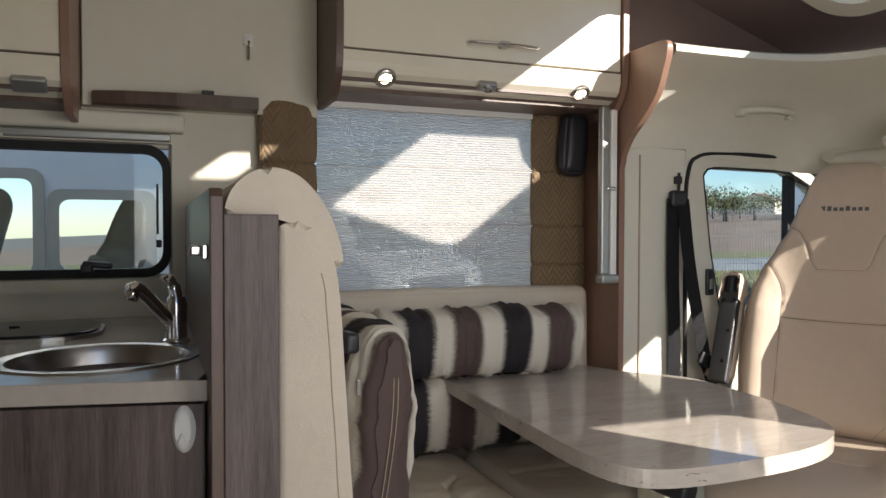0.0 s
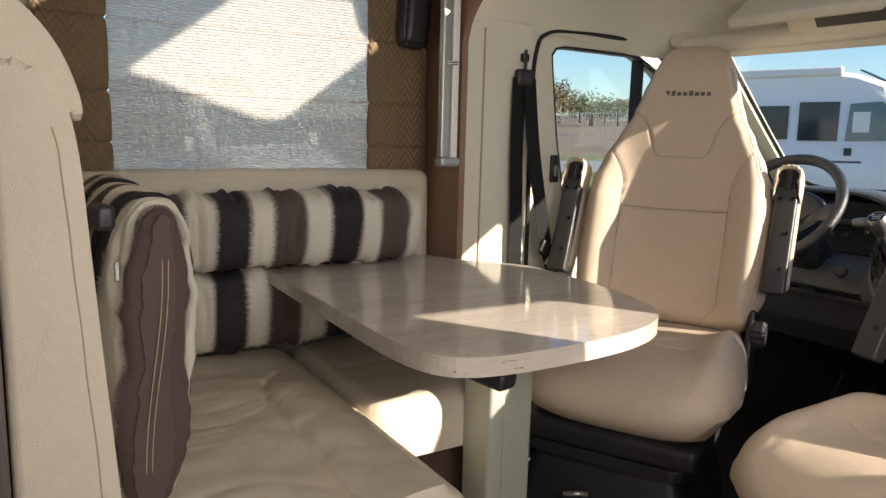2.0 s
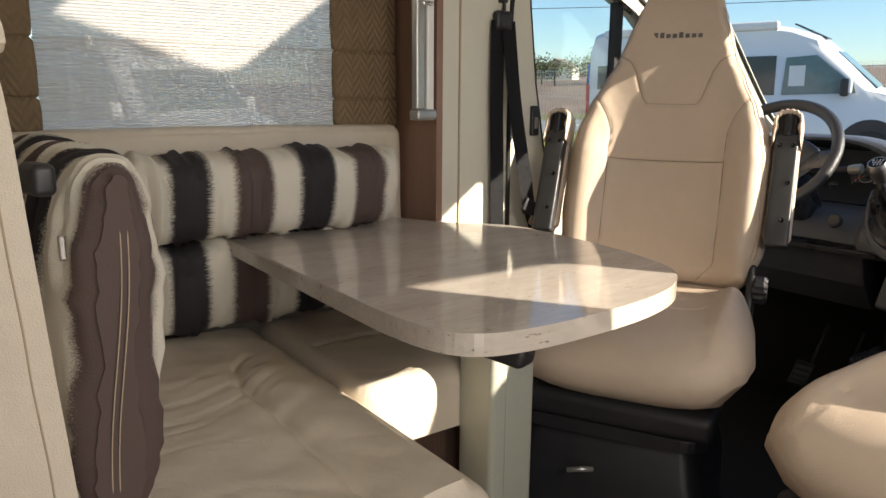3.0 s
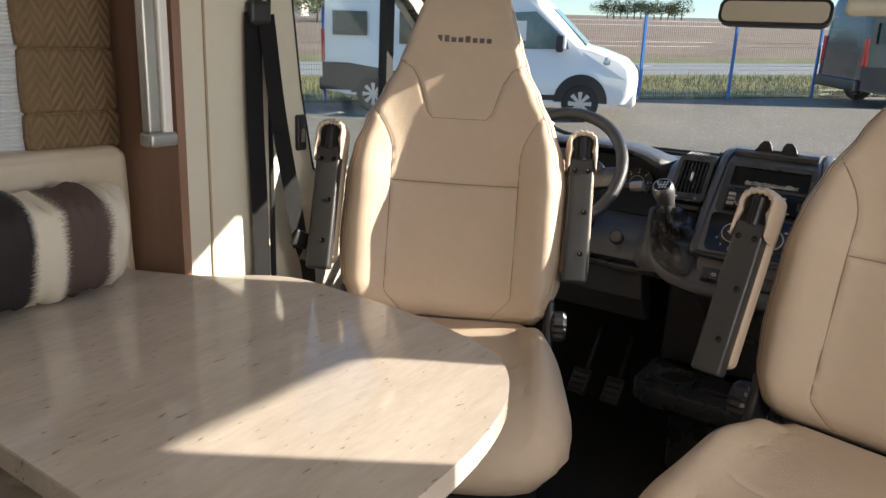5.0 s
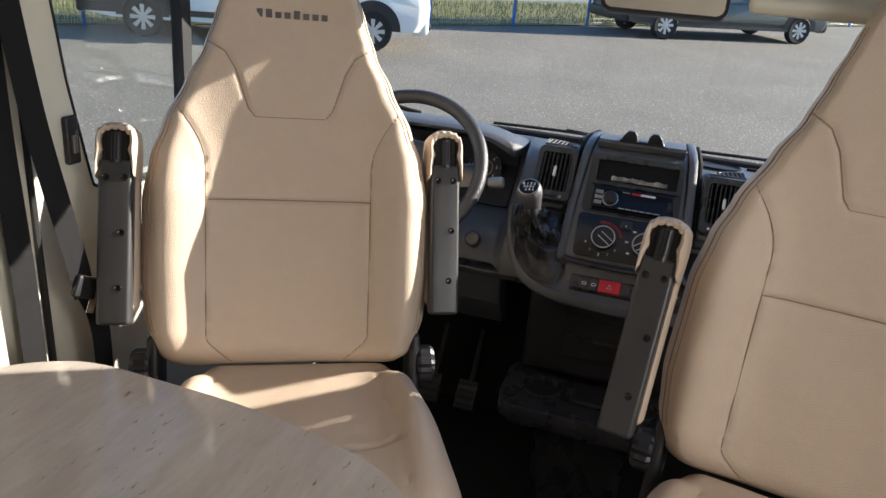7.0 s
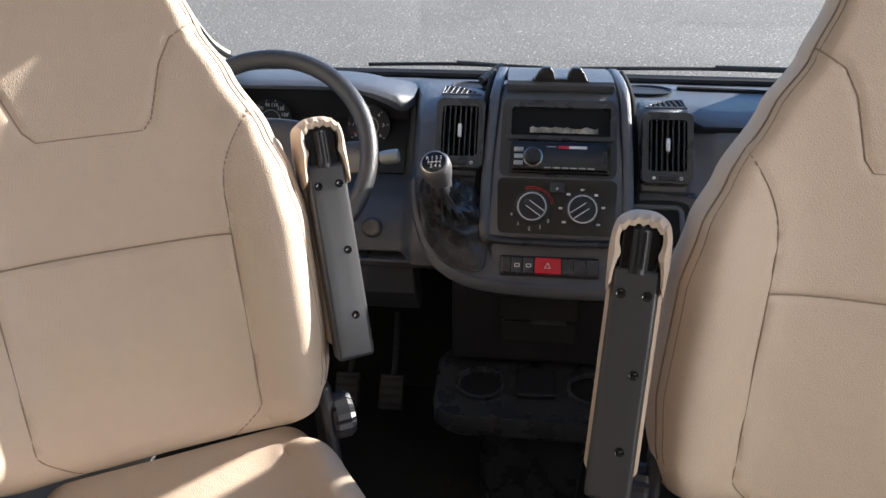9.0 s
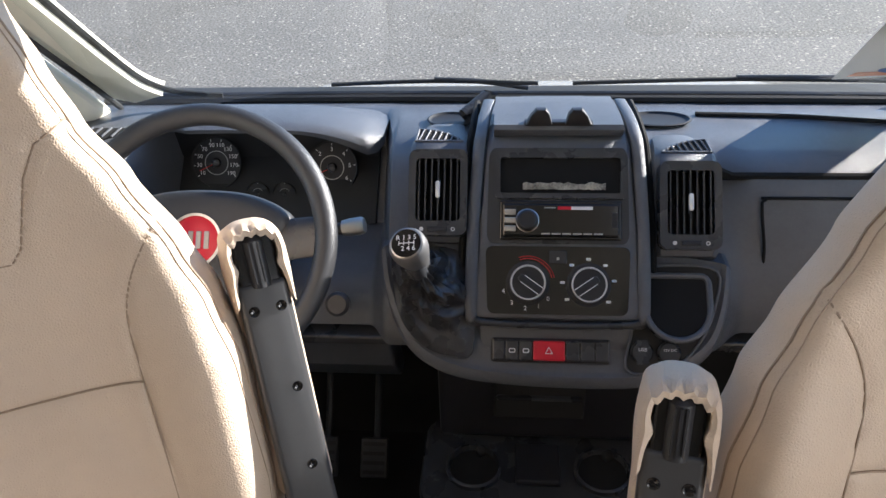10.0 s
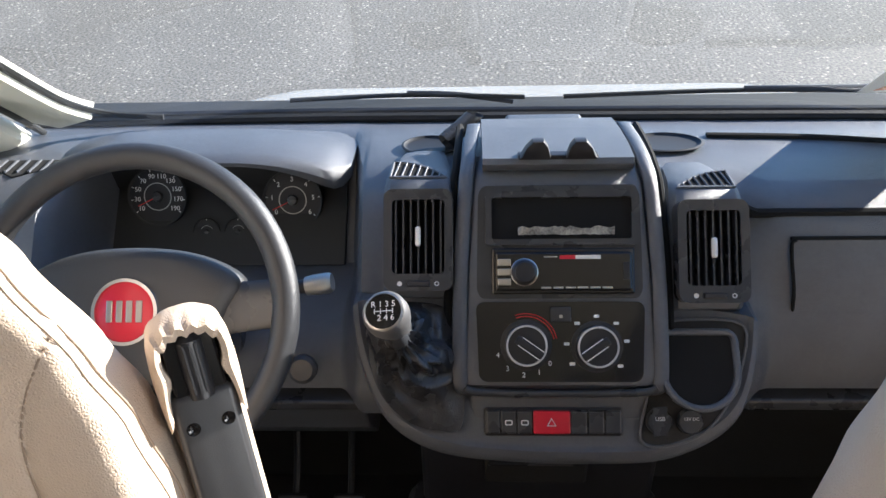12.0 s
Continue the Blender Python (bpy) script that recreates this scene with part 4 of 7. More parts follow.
part("lid", prism([(p[0], p[1]) for p in rounded_rect(-0.30, 0.24, -0.14, 0.13, 0.10, 8)], 0.006, 0.014, 'z', 0.002), M_PIANO, hob)
part("rim", ring(rounded_rect(-0.308, 0.248, -0.148, 0.138, 0.105, 8), rounded_rect(-0.295, 0.235, -0.135, 0.125, 0.095, 8), 0.0, 0.008), M_STEEL, hob)
part("knob", box(0.06, 0.08, 0.01, 0.02, 0.014, 0.017, 0.001), M_PIANO, hob)
f = thing("kitchen_tap", "chrome single-lever tap beside the sink", "tap", at=(0.045, 0.62, 0.89))
part("base", lathe([(0, 0), (0.027, 0), (0.027, 0.006), (0.021, 0.010), (0.020, 0.055), (0.022, 0.075), (0.017, 0.092), (0, 0.096)], 24), M_CHROME, f, "", True)
part("spout", tube(smooth_path([(0.0, 0.0, 0.035), (-0.025, -0.012, 0.062), (-0.055, -0.026, 0.098), (-0.072, -0.034, 0.112), (-0.084, -0.040, 0.108)], 6), [0.014] * 10 + [0.0135] * 8 + [0.015] * 7, 14), M_CHROME, f, "", True)
part("nozzle", lathe([(0, 0), (0.012, 0), (0.0145, 0.004), (0.0145, 0.016), (0, 0.018)], 16, m=pose(-0.084, -0.040, 0.092, 0, 20, 0)), M_CHROME, f, "", True)
part("lever", tube(smooth_path([(0.0, 0.0, 0.092), (-0.006, -0.004, 0.118), (-0.018, -0.012, 0.132), (-0.026, -0.018, 0.128)], 6), [0.013] * 6 + [0.010] * 6 + [0.006] * 7, 12), M_CHROME, f, "", True)


def unit(x0, x1, label, handle=True, slant=0.0, back=0.184):
    u = thing("base_cabinet", label, "cabinet", "galley base cabinets", at=((x0 + x1) / 2, 0.6, 0))
    w = (x1 - x0) / 2
    def front(bm):
        """Sets the front back by its distance and slant."""
        for v in bm.verts:
            if v.co.y < 0:
                v.co.y += back - slant * (v.co.x - w)
        return bm
    part("body", front(box(-w + 0.001, w - 0.001, -0.40, 0.52, 0.0, 0.857)), M_OAK, u)
    d = part("door", front(box(-w + 0.004, w - 0.004, -0.421, -0.402, 0.08, 0.850, 0.0015)), M_OAK, u, "dark grain laminate door")
    if handle:
        k = lathe([(0, 0.010), (0.006, 0.010), (0.012, 0.009), (0.016, 0.004), (0.0175, 0.0)], 24)
        bmesh.ops.scale(k, vec=(1, 2.1, 1), verts=k.verts)
        h = part("push_handle", k, M_WHITE, d, "white oval push handle", True, pose(w - 0.032, -0.421 + back + slant * 0.032, 0.812, 90, 0, math.degrees(math.atan(-slant))))
        part("grip", tube(smooth_path([(-0.006, -0.02, 0.010), (0, -0.005, 0.013), (0.006, -0.02, 0.010)], 4), 0.002, 8), M_WHITE, h, "", True)
    return u


unit(-0.52, 0.078, "dark grey oak galley cabinet with white push handle", True, 0.216, 0.052)
unit(-1.12, -0.522, "dark grey oak galley cabinet beside the first", False)
unit(-1.60, -1.122, "dark grey oak galley cabinet at the rear", False)
# divider panel and column beside the bench
dv = thing("galley_divider", "dark oak divider between galley and dinette, pale edge strip", "divider", at=(0.12, 0.6, 0))
part("column", box(-0.021, 0.058, -0.445, 0.52, 0.0, 1.140, 0.002), M_OAK, dv)
part("edge_strip", prism([(-0.445, 0.0), (-0.445, 1.165), (-0.43, 1.178), (0.46, 1.178), (0.52, 1.12), (0.52, 0.0)], -0.040, -0.0215, 'x', 0.002), M_WALNUT, dv)
ck = thing("towel_clip", "small chrome clip on the divider edge", "clip", at=(0.0795, 0.19, 1.085))
part("plate", box(-0.010, 0.0, -0.012, 0.012, -0.012, 0.012, 0.003), M_CHROME, ck)
part("hook", soft_box(0.016, 0.012, 0.016, 0.004, 2, m=Matrix.Translation((-0.018, 0, 0.002))), M_CHROME, ck, "", True)

# galley window
kw = thing("window_4", "galley window with black rounded frame", "window", kind="structure", at=(-0.35, 1.12, 1.165))
o, i = rounded_rect(-0.46, 0.395, -0.172, 0.172, 0.06, 6), rounded_rect(-0.44, 0.375, -0.150, 0.150, 0.045, 6)
part("window_frame", ring(o, i, -0.006, 0.035, 'y'), M_RUBBER, kw, "black rubber frame")
pn = part("pane", prism(i, 0.010, 0.014, 'y'), M_GLASS, kw, "acrylic pane")
pn.visible_shadow = False
part("latch", soft_box(0.07, 0.02, 0.016, 0.006, 2, m=pose(0.22, -0.018, -0.138, 0, 6, 0)), M_BLACK, kw, "black window latch", True)
part("latch_knob", soft_box(0.03, 0.026, 0.028, 0.008, 2, m=pose(0.195, -0.018, -0.148)), M_BLACK, kw, "", True)
part("side_latch", soft_box(0.014, 0.02, 0.02, 0.004, 2, m=pose(0.365, -0.018, -0.085)), M_BLACK, kw, "", True)
part("stay", tube([(0.362, -0.012, -0.06), (0.362, -0.012, 0.07)], 0.003, 8), M_BLACK, kw)
part("surround", ring(rounded_rect(-0.50, 0.432, -0.205, 0.200, 0.004, 1), rounded_rect(-0.463, 0.398, -0.175, 0.175, 0.004, 1), -0.020, 0.008, 'y'), M_TRIM, kw, "cream window surround")
cs = thing("blind_cassette", "cream roller blind cassette above the galley window", "blind", at=(-0.35, 1.10, 1.383))
part("housing", box(-0.52, 0.430, -0.045, 0.028, -0.018, 0.030, 0.012, 3), M_TRIM, cs, "", True)
part("pull_bar", box(-0.50, 0.395, -0.028, -0.005, -0.040, -0.022, 0.003), M_ALU, cs, "grey pull bar")
part("pull_tab", box(-0.04, 0.02, -0.034, -0.027, -0.046, -0.036, 0.002), M_TRIM, cs)


# overhead lockers
def locker(x0, x1, yf, label, lights, door_label):
    """Overhead locker: carcass, lifting front, rounded lower pelmet with spots, cheeks, bow handle."""
    o = thing("overhead_locker", label, "locker", "overhead lockers", at=((x0 + x1) / 2, 1.0, 1.5))
    w = (x1 - x0) / 2
    part("carcass", box(-w + 0.018, w - 0.018, yf - 1.0 + 0.022, 0.12, 0.0, 0.50), M_WALNUT, o)
    part("front", box(-w + 0.020, w - 0.020, yf - 1.0, yf - 1.0 + 0.020, 0.078, 0.498, 0.003), M_GLOSS, o, door_label)
    pts = [(yf - 1.0, 0.072), (yf - 1.0 + 0.0005, 0.045), (yf - 1.0 + 0.008, 0.020), (yf - 1.0 + 0.028, 0.003), (yf - 1.0 + 0.06, -0.010), (yf - 1.0 + 0.06, 0.0), (0.02, 0.0), (0.02, 0.072)]
    part("pelmet", prism(pts, -w + 0.020, w - 0.020, 'x'), M_GLOSS, o, "cream curved lower pelmet")
    part("base_board", box(-w + 0.020, w - 0.020, yf - 1.0 + 0.061, 0.12, -0.022, -0.001), M_WALNUT, o)
    cheek = smooth_path([(yf - 1.0 - 0.012, 0, 0.50), (yf - 1.0 - 0.012, 0, 0.25), (yf - 1.0 - 0.010, 0, 0.08), (yf - 1.0 + 0.004, 0, 0.012), (yf - 1.0 + 0.05, 0, -0.038), (yf - 1.0 + 0.075, 0, -0.048)], 4)
    ch = [(p.x, p.z) for p in cheek] + [(0.12, -0.048), (0.12, 0.50)]
    part("cheek", prism(ch, -w, -w + 0.018, 'x', 0.003), M_WALNUT, o, "walnut end cheek")
    part("cheek", prism(ch, w - 0.018, w, 'x', 0.003), M_PEAR, o, "walnut end cheek")
    h = part("handle", tube(smooth_path([(-0.10, yf - 1.0 - 0.004, 0), (-0.09, yf - 1.0 - 0.013, 0), (-0.04, yf - 1.0 - 0.019, 0), (0.0, yf - 1.0 - 0.021, 0), (0.04, yf - 1.0 - 0.019, 0), (0.09, yf - 1.0 - 0.013, 0), (0.10, yf - 1.0 - 0.004, 0)], 5), 0.011, 10, flat=0.5), M_CHROME, o, "chrome bow handle", True, pose(0.03, 0, 0.118))
    part("lock_button", box(-0.012, 0.012, yf - 1.0 - 0.026, yf - 1.0 - 0.004, -0.009, 0.009, 0.002), M_STEEL, h)
    for lx in lights:
        m = pose(lx - (x0 + x1) / 2, yf - 1.0 + 0.019, 0.0105, -38, 0, 0)
        s = part("spot_light", lathe([(0.017, -0.004), (0.026, -0.006), (0.029, -0.003), (0.029, 0.004), (0.017, 0.004)], 28, m=m), M_STEEL, o, "small round recessed spot light, lit", True)
        part("lens", lathe([(0, -0.0035), (0.017, -0.0035)], 28, m=m), M_LAMP, s, "glowing lens")
    return o


M_LAMP = material("lit_lens", (0.9, 0.85, 0.7), emit=(1.0, 0.78, 0.45, 6.0))
ov = locker(0.43, 1.295, 0.872, "cream gloss overhead locker above the dinette window", (0.565, 1.15), "cream gloss locker front")
sw = part("reading_socket", soft_box(0.055, 0.03, 0.02, 0.005, 2, m=pose(-0.01, -0.112, 0.010, -38, 0, 0)), M_ALU, ov, "grey swivel lamp socket", True)
part("bulb_cover", lathe([(0, 0.010), (0.010, 0.008), (0.014, 0)], 16, m=pose(-0.01, -0.120, 0.002, 142, 0, 0)), M_CHROME, sw, "", True)
k2 = locker(-1.20, -0.165, 0.872, "cream gloss overhead locker above the galley", (), "cream gloss locker front")
k2.location.z = 1.425
lm = part("galley_spot", soft_box(0.07, 0.04, 0.018, 0.006, 2, m=pose(0.435, -0.112, 0.010, -38, 0, 0)), M_ALU, k2, "grey oval spot light", True)
# niche between the lockers
nb = thing("wall_niche", "cream niche back panel with a small key lock", "panel", at=(0.13, 1.09, 1.70))
part("panel", box(-0.29, 0.298, 0.0, 0.038, -0.272, 0.30, 0.002), M_WALL, nb)
part("lock_plate", box(0.098, 0.126, -0.004, 0.0, -0.092, -0.060, 0.003), M_WHITE, nb, "white lock plate")
ky = part("key", tube([(0.112, -0.006, -0.075), (0.112, -0.014, -0.085), (0.112, -0.012, -0.13)], 0.003, 8), M_STEEL, nb, "small key hanging in the lock", True)
part("key_bow", lathe([(0.004, -0.002), (0.010, -0.002), (0.010, 0.002), (0.004, 0.002)], 16, m=pose(0.112, -0.014, -0.084, 90, 0, 0)), M_CHROME, ky)
ns = thing("niche_shelf", "thin walnut shelf below the niche", "shelf", at=(0.06, 1.09, 1.445))
part("board", prism([(-0.20, 0.0), (-0.195, -0.03), (-0.12, -0.055), (0.0, -0.07), (0.20, -0.075), (0.205, 0.0)], -0.017, 0.015, 'z', 0.002), M_WALNUT, ns)
part("catch", box(0.06, 0.09, -0.06, -0.045, 0.016, 0.028, 0.002), M_BLACK, ns, "small black catch")

# ---- window dressing of the dinette ----
def sheer():
    m = bpy.data.materials.new("sheer_pleated_fabric")
    m.use_nodes = True
    n, l = m.node_tree.nodes, m.node_tree.links
    n.remove(n["Principled BSDF"])
    d = n.new("ShaderNodeBsdfDiffuse")
    d.inputs["Color"].default_value = (0.80, 0.77, 0.74, 1)
    t = n.new("ShaderNodeBsdfTranslucent")
    t.inputs["Color"].default_value = (0.80, 0.78, 0.76, 1)
    c = n.new("ShaderNodeBsdfTransparent")
    tc = n.new("ShaderNodeTexCoord")
    mp = n.new("ShaderNodeMapping")
    mp.inputs["Scale"].default_value = (2, 2, 420)
    l.new(tc.outputs["Object"], mp.inputs["Vector"])
    ns = n.new("ShaderNodeTexNoise")
    ns.inputs["Scale"].default_value = 1
    l.new(mp.outputs["Vector"], ns.inputs["Vector"])
    rr = n.new("ShaderNodeMapRange")
    rr.inputs["From Min"].default_value, rr.inputs["From Max"].default_value = 0.3, 0.7
    rr.inputs["To Min"].default_value, rr.inputs["To Max"].default_value = 0.05, 0.10
    l.new(ns.outputs["Fac"], rr.inputs["Value"])
    a = n.new("ShaderNodeMixShader")
    a.inputs[0].default_value = 0.55
    l.new(d.outputs[0], a.inputs[1])
    l.new(t.outputs[0], a.inputs[2])
    b = n.new("ShaderNodeMixShader")
    l.new(rr.outputs["Result"], b.inputs[0])
    l.new(a.outputs[0], b.inputs[1])
    l.new(c.outputs[0], b.inputs[2])
    l.new(b.outputs[0], n["Material Output"].inputs["Surface"])
    return m


bl = thing("window_blind", "white translucent pleated blind drawn over the dinette window", "blind", at=(0.765, 1.10, 1.2))
bm = bmesh.new()
rows = []
Z = np.linspace(0.265, -0.262, 150)
for k, z in enumerate(Z):
    y = 0.003 if k % 2 else -0.003
    if abs(z - 0.10) < 0.004 or abs(z + 0.07) < 0.004:
        y -= 0.004
    rows.append([bm.verts.new((x, y + 0.003 * math.sin(x * 9 + z * 3), z)) for x in np.linspace(-0.338 + 0.022 * 0, 0.338 + 0.018 * (0.265 - z), 14)])
for A_, B_ in zip(rows, rows[1:]):
    for i in range(13):
        bm.faces.new((A_[i], A_[i + 1], B_[i + 1], B_[i]))
part("fabric", bm, sheer(), bl)
part("top_rail", box(-0.345, 0.34, -0.010, 0.010, 0.262, 0.280, 0.003), M_WHITE, bl)
for z in (0.10, -0.07):
    part("stay_rod", tube([(-0.338, 0.012, z), (0.342, 0.012, z)], 0.0025, 6), M_PEAR, bl)
gp = struct("window_6", box(0.40, 1.14, 1.155, 1.160, 0.92, 1.47), M_GLASS, "dinette window pane")
gp.visible_shadow = False


def quilted():
    m = material("quilted_brown_fabric", (0.20, 0.135, 0.075), rough=0.7, vary=0.15, scale=9)
    n, l = m.node_tree.nodes, m.node_tree.links
    tc = n.new("ShaderNodeTexCoord")
    sp = n.new("ShaderNodeSeparateXYZ")
    l.new(tc.outputs["Object"], sp.inputs[0])
    def op(kind, a, b=None, c=None):
        k = n.new("ShaderNodeMath")
        k.operation = kind
        for i, v in enumerate((a, b, c)):
            if v is None:
                continue
            if isinstance(v, (int, float)):
                k.inputs[i].default_value = v
            else:
                l.new(v, k.inputs[i])
        return k.outputs[0]
    zig = op('PINGPONG', sp.outputs[0], 0.022)
    h = op('MULTIPLY_ADD', zig, -1.5, sp.outputs[2])
    w = op('PINGPONG', h, 0.012)
    w2 = op('PINGPONG', sp.outputs[0], 0.022)
    f = op('MULTIPLY', w, 60)
    bp = n.new("ShaderNodeBump")
    bp.inputs["Strength"].default_value = 0.9
    bp.inputs["Distance"].default_value = 0.004
    l.new(f, bp.inputs["Height"])
    l.new(bp.outputs["Normal"], n["Principled BSDF"].inputs["Normal"])
    return m


M_QUILT = quilted()
def side_panel(x0, x1, name_label):
    c = thing("side_curtain", name_label, "curtain", "quilted side panels", at=((x0 + x1) / 2, 1.105, 1.2))
    w = (x1 - x0) / 2
    for k, (z0, z1) in enumerate(((0.10, 0.275), (-0.07, 0.10), (-0.19, -0.07), (-0.262, -0.19))):
        part("fold", soft_box(2 * w, 0.020, z1 - z0, 0.008, 6, 0.004, 0.002, k, m=Matrix.Translation((0, -0.004 - 0.003 * k, (z0 + z1) / 2))), M_QUILT, c, "", True)
side_panel(0.272, 0.425, "brown quilted curtain panel hanging beside the bench headrest")
side_panel(1.105, 1.292, "brown quilted curtain panel hanging beside the cab arch")

rl = thing("folding_rail", "pale grey aluminium folding rail on the cab arch", "rail", at=(1.262, 0.915, 1.22))
part("outer_profile", box(-0.026, 0.0, -0.010, 0.014, -0.235, 0.262, 0.004, 2), M_ALU, rl)
part("inner_profile", box(0.003, 0.025, -0.014, 0.012, -0.245, 0.255, 0.005, 2), M_WHITE, rl)
part("foot_cap", soft_box(0.062, 0.040, 0.028, 0.008, 2, m=Matrix.Translation((0, 0, -0.248))), M_ALU, rl, "grey plastic end cap", True)
part("latch", soft_box(0.03, 0.012, 0.012, 0.003, 2, m=Matrix.Translation((0.0, -0.018, 0.02))), M_CHROME, rl, "", True)
solo("belt_guide_cover", soft_box(0.085, 0.05, 0.19, 0.024, 6, 0.006, m=pose(1.228, 1.055, 1.385, 0, 4, 0)), M_BLACK, "black padded cover hanging beside the rail", "cover", smooth=True)

# ---- cab fittings ----
def seat_belt(s, label):
    o = thing("seat_belt", label, "seat belt", "cab seat belts", at=(1.50, s * 0.905, 0.9))
    part("upper_anchor", soft_box(0.058, 0.024, 0.05, 0.011, 3, m=pose(0.01, 0, 0.315)), M_BLACK, o, "", True)
    part("height_adjuster", soft_box(0.024, 0.016, 0.024, 0.004, 2, m=pose(0.015, s * 0.005, 0.372)), M_BLACK, o, "", True)
    part("adjuster_stem", box(0.012, 0.018, -0.004, 0.004, 0.335, 0.395, 0.001), M_BLACK, o)
    def web(pts, w, side):
        bm = bmesh.new()
        P = smooth_path(pts, 8)
        L = [(bm.verts.new(p - side * w / 2), bm.verts.new(p + side * w / 2)) for p in P]
        for a, b in zip(L, L[1:]):
            bm.faces.new((a[0], a[1], b[1], b[0]))
        bmesh.ops.solidify(bm, geom=bm.faces[:], thickness=0.0018)
        return bm
    X = Vector((1, 0, 0))
    part("webbing", web([(-0.005, 0, 0.315), (-0.008, -s * 0.004, 0.10), (0.0, -s * 0.006, -0.20), (0.005, 0, -0.72)], 0.047, X), M_BELT, o, "", False)
    part("webbing", web([(0.028, -s * 0.004, 0.31), (0.042, -s * 0.022, 0.10), (0.085, -s * 0.030, -0.13), (0.10, -s * 0.026, -0.20)], 0.047, (X + Vector((0, 0, 0.25))).normalized()), M_BELT, o, "", False)
    part("lap_webbing", web([(0.10, -s * 0.026, -0.19), (0.135, -s * 0.022, -0.30), (0.15, 0, -0.60)], 0.045, X), M_BELT, o, "", False)
    tg = part("tongue", soft_box(0.050, 0.012, 0.040, 0.005, 2, m=pose(0.095, -s * 0.034, -0.185, 0, 28, 0)), M_BLACK, o, "black belt tongue", True)
    part("tongue_plate", box(-0.009, 0.009, -0.0012, 0.0012, -0.02, 0.02, 0.001), M_CHROME, tg, "steel tongue plate", False, pose(0.105, -s * 0.036, -0.218, 0, 28, 0))
    return o
for s in (1, -1):
    dl = thing("door_latch", "black latch plate on the edge of the cab door", "latch", "door latches", at=(1.672, s * 0.944, 0.95))
    part("plate", soft_box(0.030, 0.012, 0.085, 0.005, 2), M_BLACK, dl, "", True)
    part("catch", box(-0.006, 0.006, -0.010, 0.010, -0.022, 0.010, 0.002), M_STEEL, dl)
    sg_ = thing("pillar_speaker", "cream round speaker grille on the door corner", "speaker", "pillar speakers", m=pose(2.60, s * 0.947, 0.925, s * 90, 0, 0))
    part("bezel", lathe([(0.030, 0.0), (0.030, 0.003), (0.026, 0.005), (0.024, 0.003)], 28), M_TRIM, sg_, "", True)
    for k in range(9):
        yk = -0.020 + 0.005 * k
        wk = math.sqrt(max(1e-5, 0.0245 ** 2 - yk * yk))
        part("grille_bar", box(-wk, wk, yk - 0.0012, yk + 0.0012, 0.0, 0.0035), M_TRIM, sg_)
seat_belt(1, "black seat belt hanging on the cream driver pillar")
seat_belt(-1, "black seat belt hanging on the cream passenger pillar")
for s in (1, -1):
    gh = thing("grab_handle", "cream folding grab handle above the cab door", "handle", "grab handles", at=(1.84, s * 0.865, 1.50))
    part("grip", tube(smooth_path([(-0.10, s * 0.03, -0.012), (-0.085, 0, -0.004), (0, -s * 0.012, 0), (0.085, 0, -0.004), (0.10, s * 0.03, -0.012)], 5), 0.011, 10), M_TRIM, gh, "", True)
    for k in (-1, 1):
        part("mount", soft_box(0.030, 0.03, 0.024, 0.006, 2, m=pose(k * 0.098, s * 0.022, -0.01)), M_TRIM, gh, "", True)
    vs = thing("sun_visor", "cream folded sun visor below the windscreen header", "sun visor", "sun visors", at=(2.035 if s < 0 else 1.975, s * 0.34, 1.305 if s < 0 else 1.405))
    part("flap", soft_box(0.03, 0.42, 0.12, 0.012, 5, m=pose(0, 0, -0.005, 0, 52, 0)), M_TRIM, vs, "", True)
    part("hinge_rod", tube([(0.02, s * 0.20, 0.035), (0.02, s * 0.25, 0.04)], 0.005, 8), M_TRIM, vs)
mr = thing("interior_mirror", "black framed rear-view mirror hanging from the windscreen", "mirror", at=(2.06, 0.005, 1.265))
oo, ii = rounded_rect(-0.108, 0.108, -0.027, 0.027, 0.018, 5), rounded_rect(-0.102, 0.102, -0.021, 0.021, 0.014, 5)
mm = pose(0, 0, 0, 0, 14, 0)
part("housing", prism(oo, 0.0, 0.022, 'x', 0.006, 2), M_BLACK, mr, "", True, mm)
part("frame_rim", ring(oo, ii, -0.002, 0.002, 'x'), M_BLACK, mr, "", False, mm)
part("reflector", prism(ii, -0.001, 0.001, 'x'), M_CHROME, mr, "mirror glass", False, mm)
part("stem", tube(smooth_path([(0.02, 0, 0.01), (0.045, 0, 0.03), (0.06, 0, 0.055)], 4), 0.007, 8), M_BLACK, mr, "", True)
# overhead tray; flat black panels paint the shade of its openings
oc = thing("overhead_tray", "cream overhead tray, storage openings painted as black panels", "tray", at=(2.0, 0.0, 1.36))
def sloped(y0, y1, t0, t1, out, thick):
    """A panel lying on the slope of the header between fractions t0 and t1 of its height."""
    a, b = Vector((2.115, 0, 1.345)), Vector((1.965, 0, 1.55))
    nrm = Vector((-0.80, 0, -0.60))
    p0, p1 = a.lerp(b, t0) + nrm * out, a.lerp(b, t1) + nrm * out
    pts = [(p.x - 2.0, p.z - 1.36) for p in (p0, p1, p1 - nrm * thick, p0 - nrm * thick)]
    return prism(pts, y0, y1, 'y', 0.008, 2)
part("housing", sloped(-0.46, 0.46, 0.02, 0.62, 0.030, 0.04), M_TRIM, oc, "", True)
for y0, y1 in ((0.06, 0.38), (-0.38, -0.06)):
    part("storage_opening", sloped(y0, y1, 0.13, 0.50, 0.0315, 0.01), M_BLACK, oc, "black panel painting a shaded storage opening")
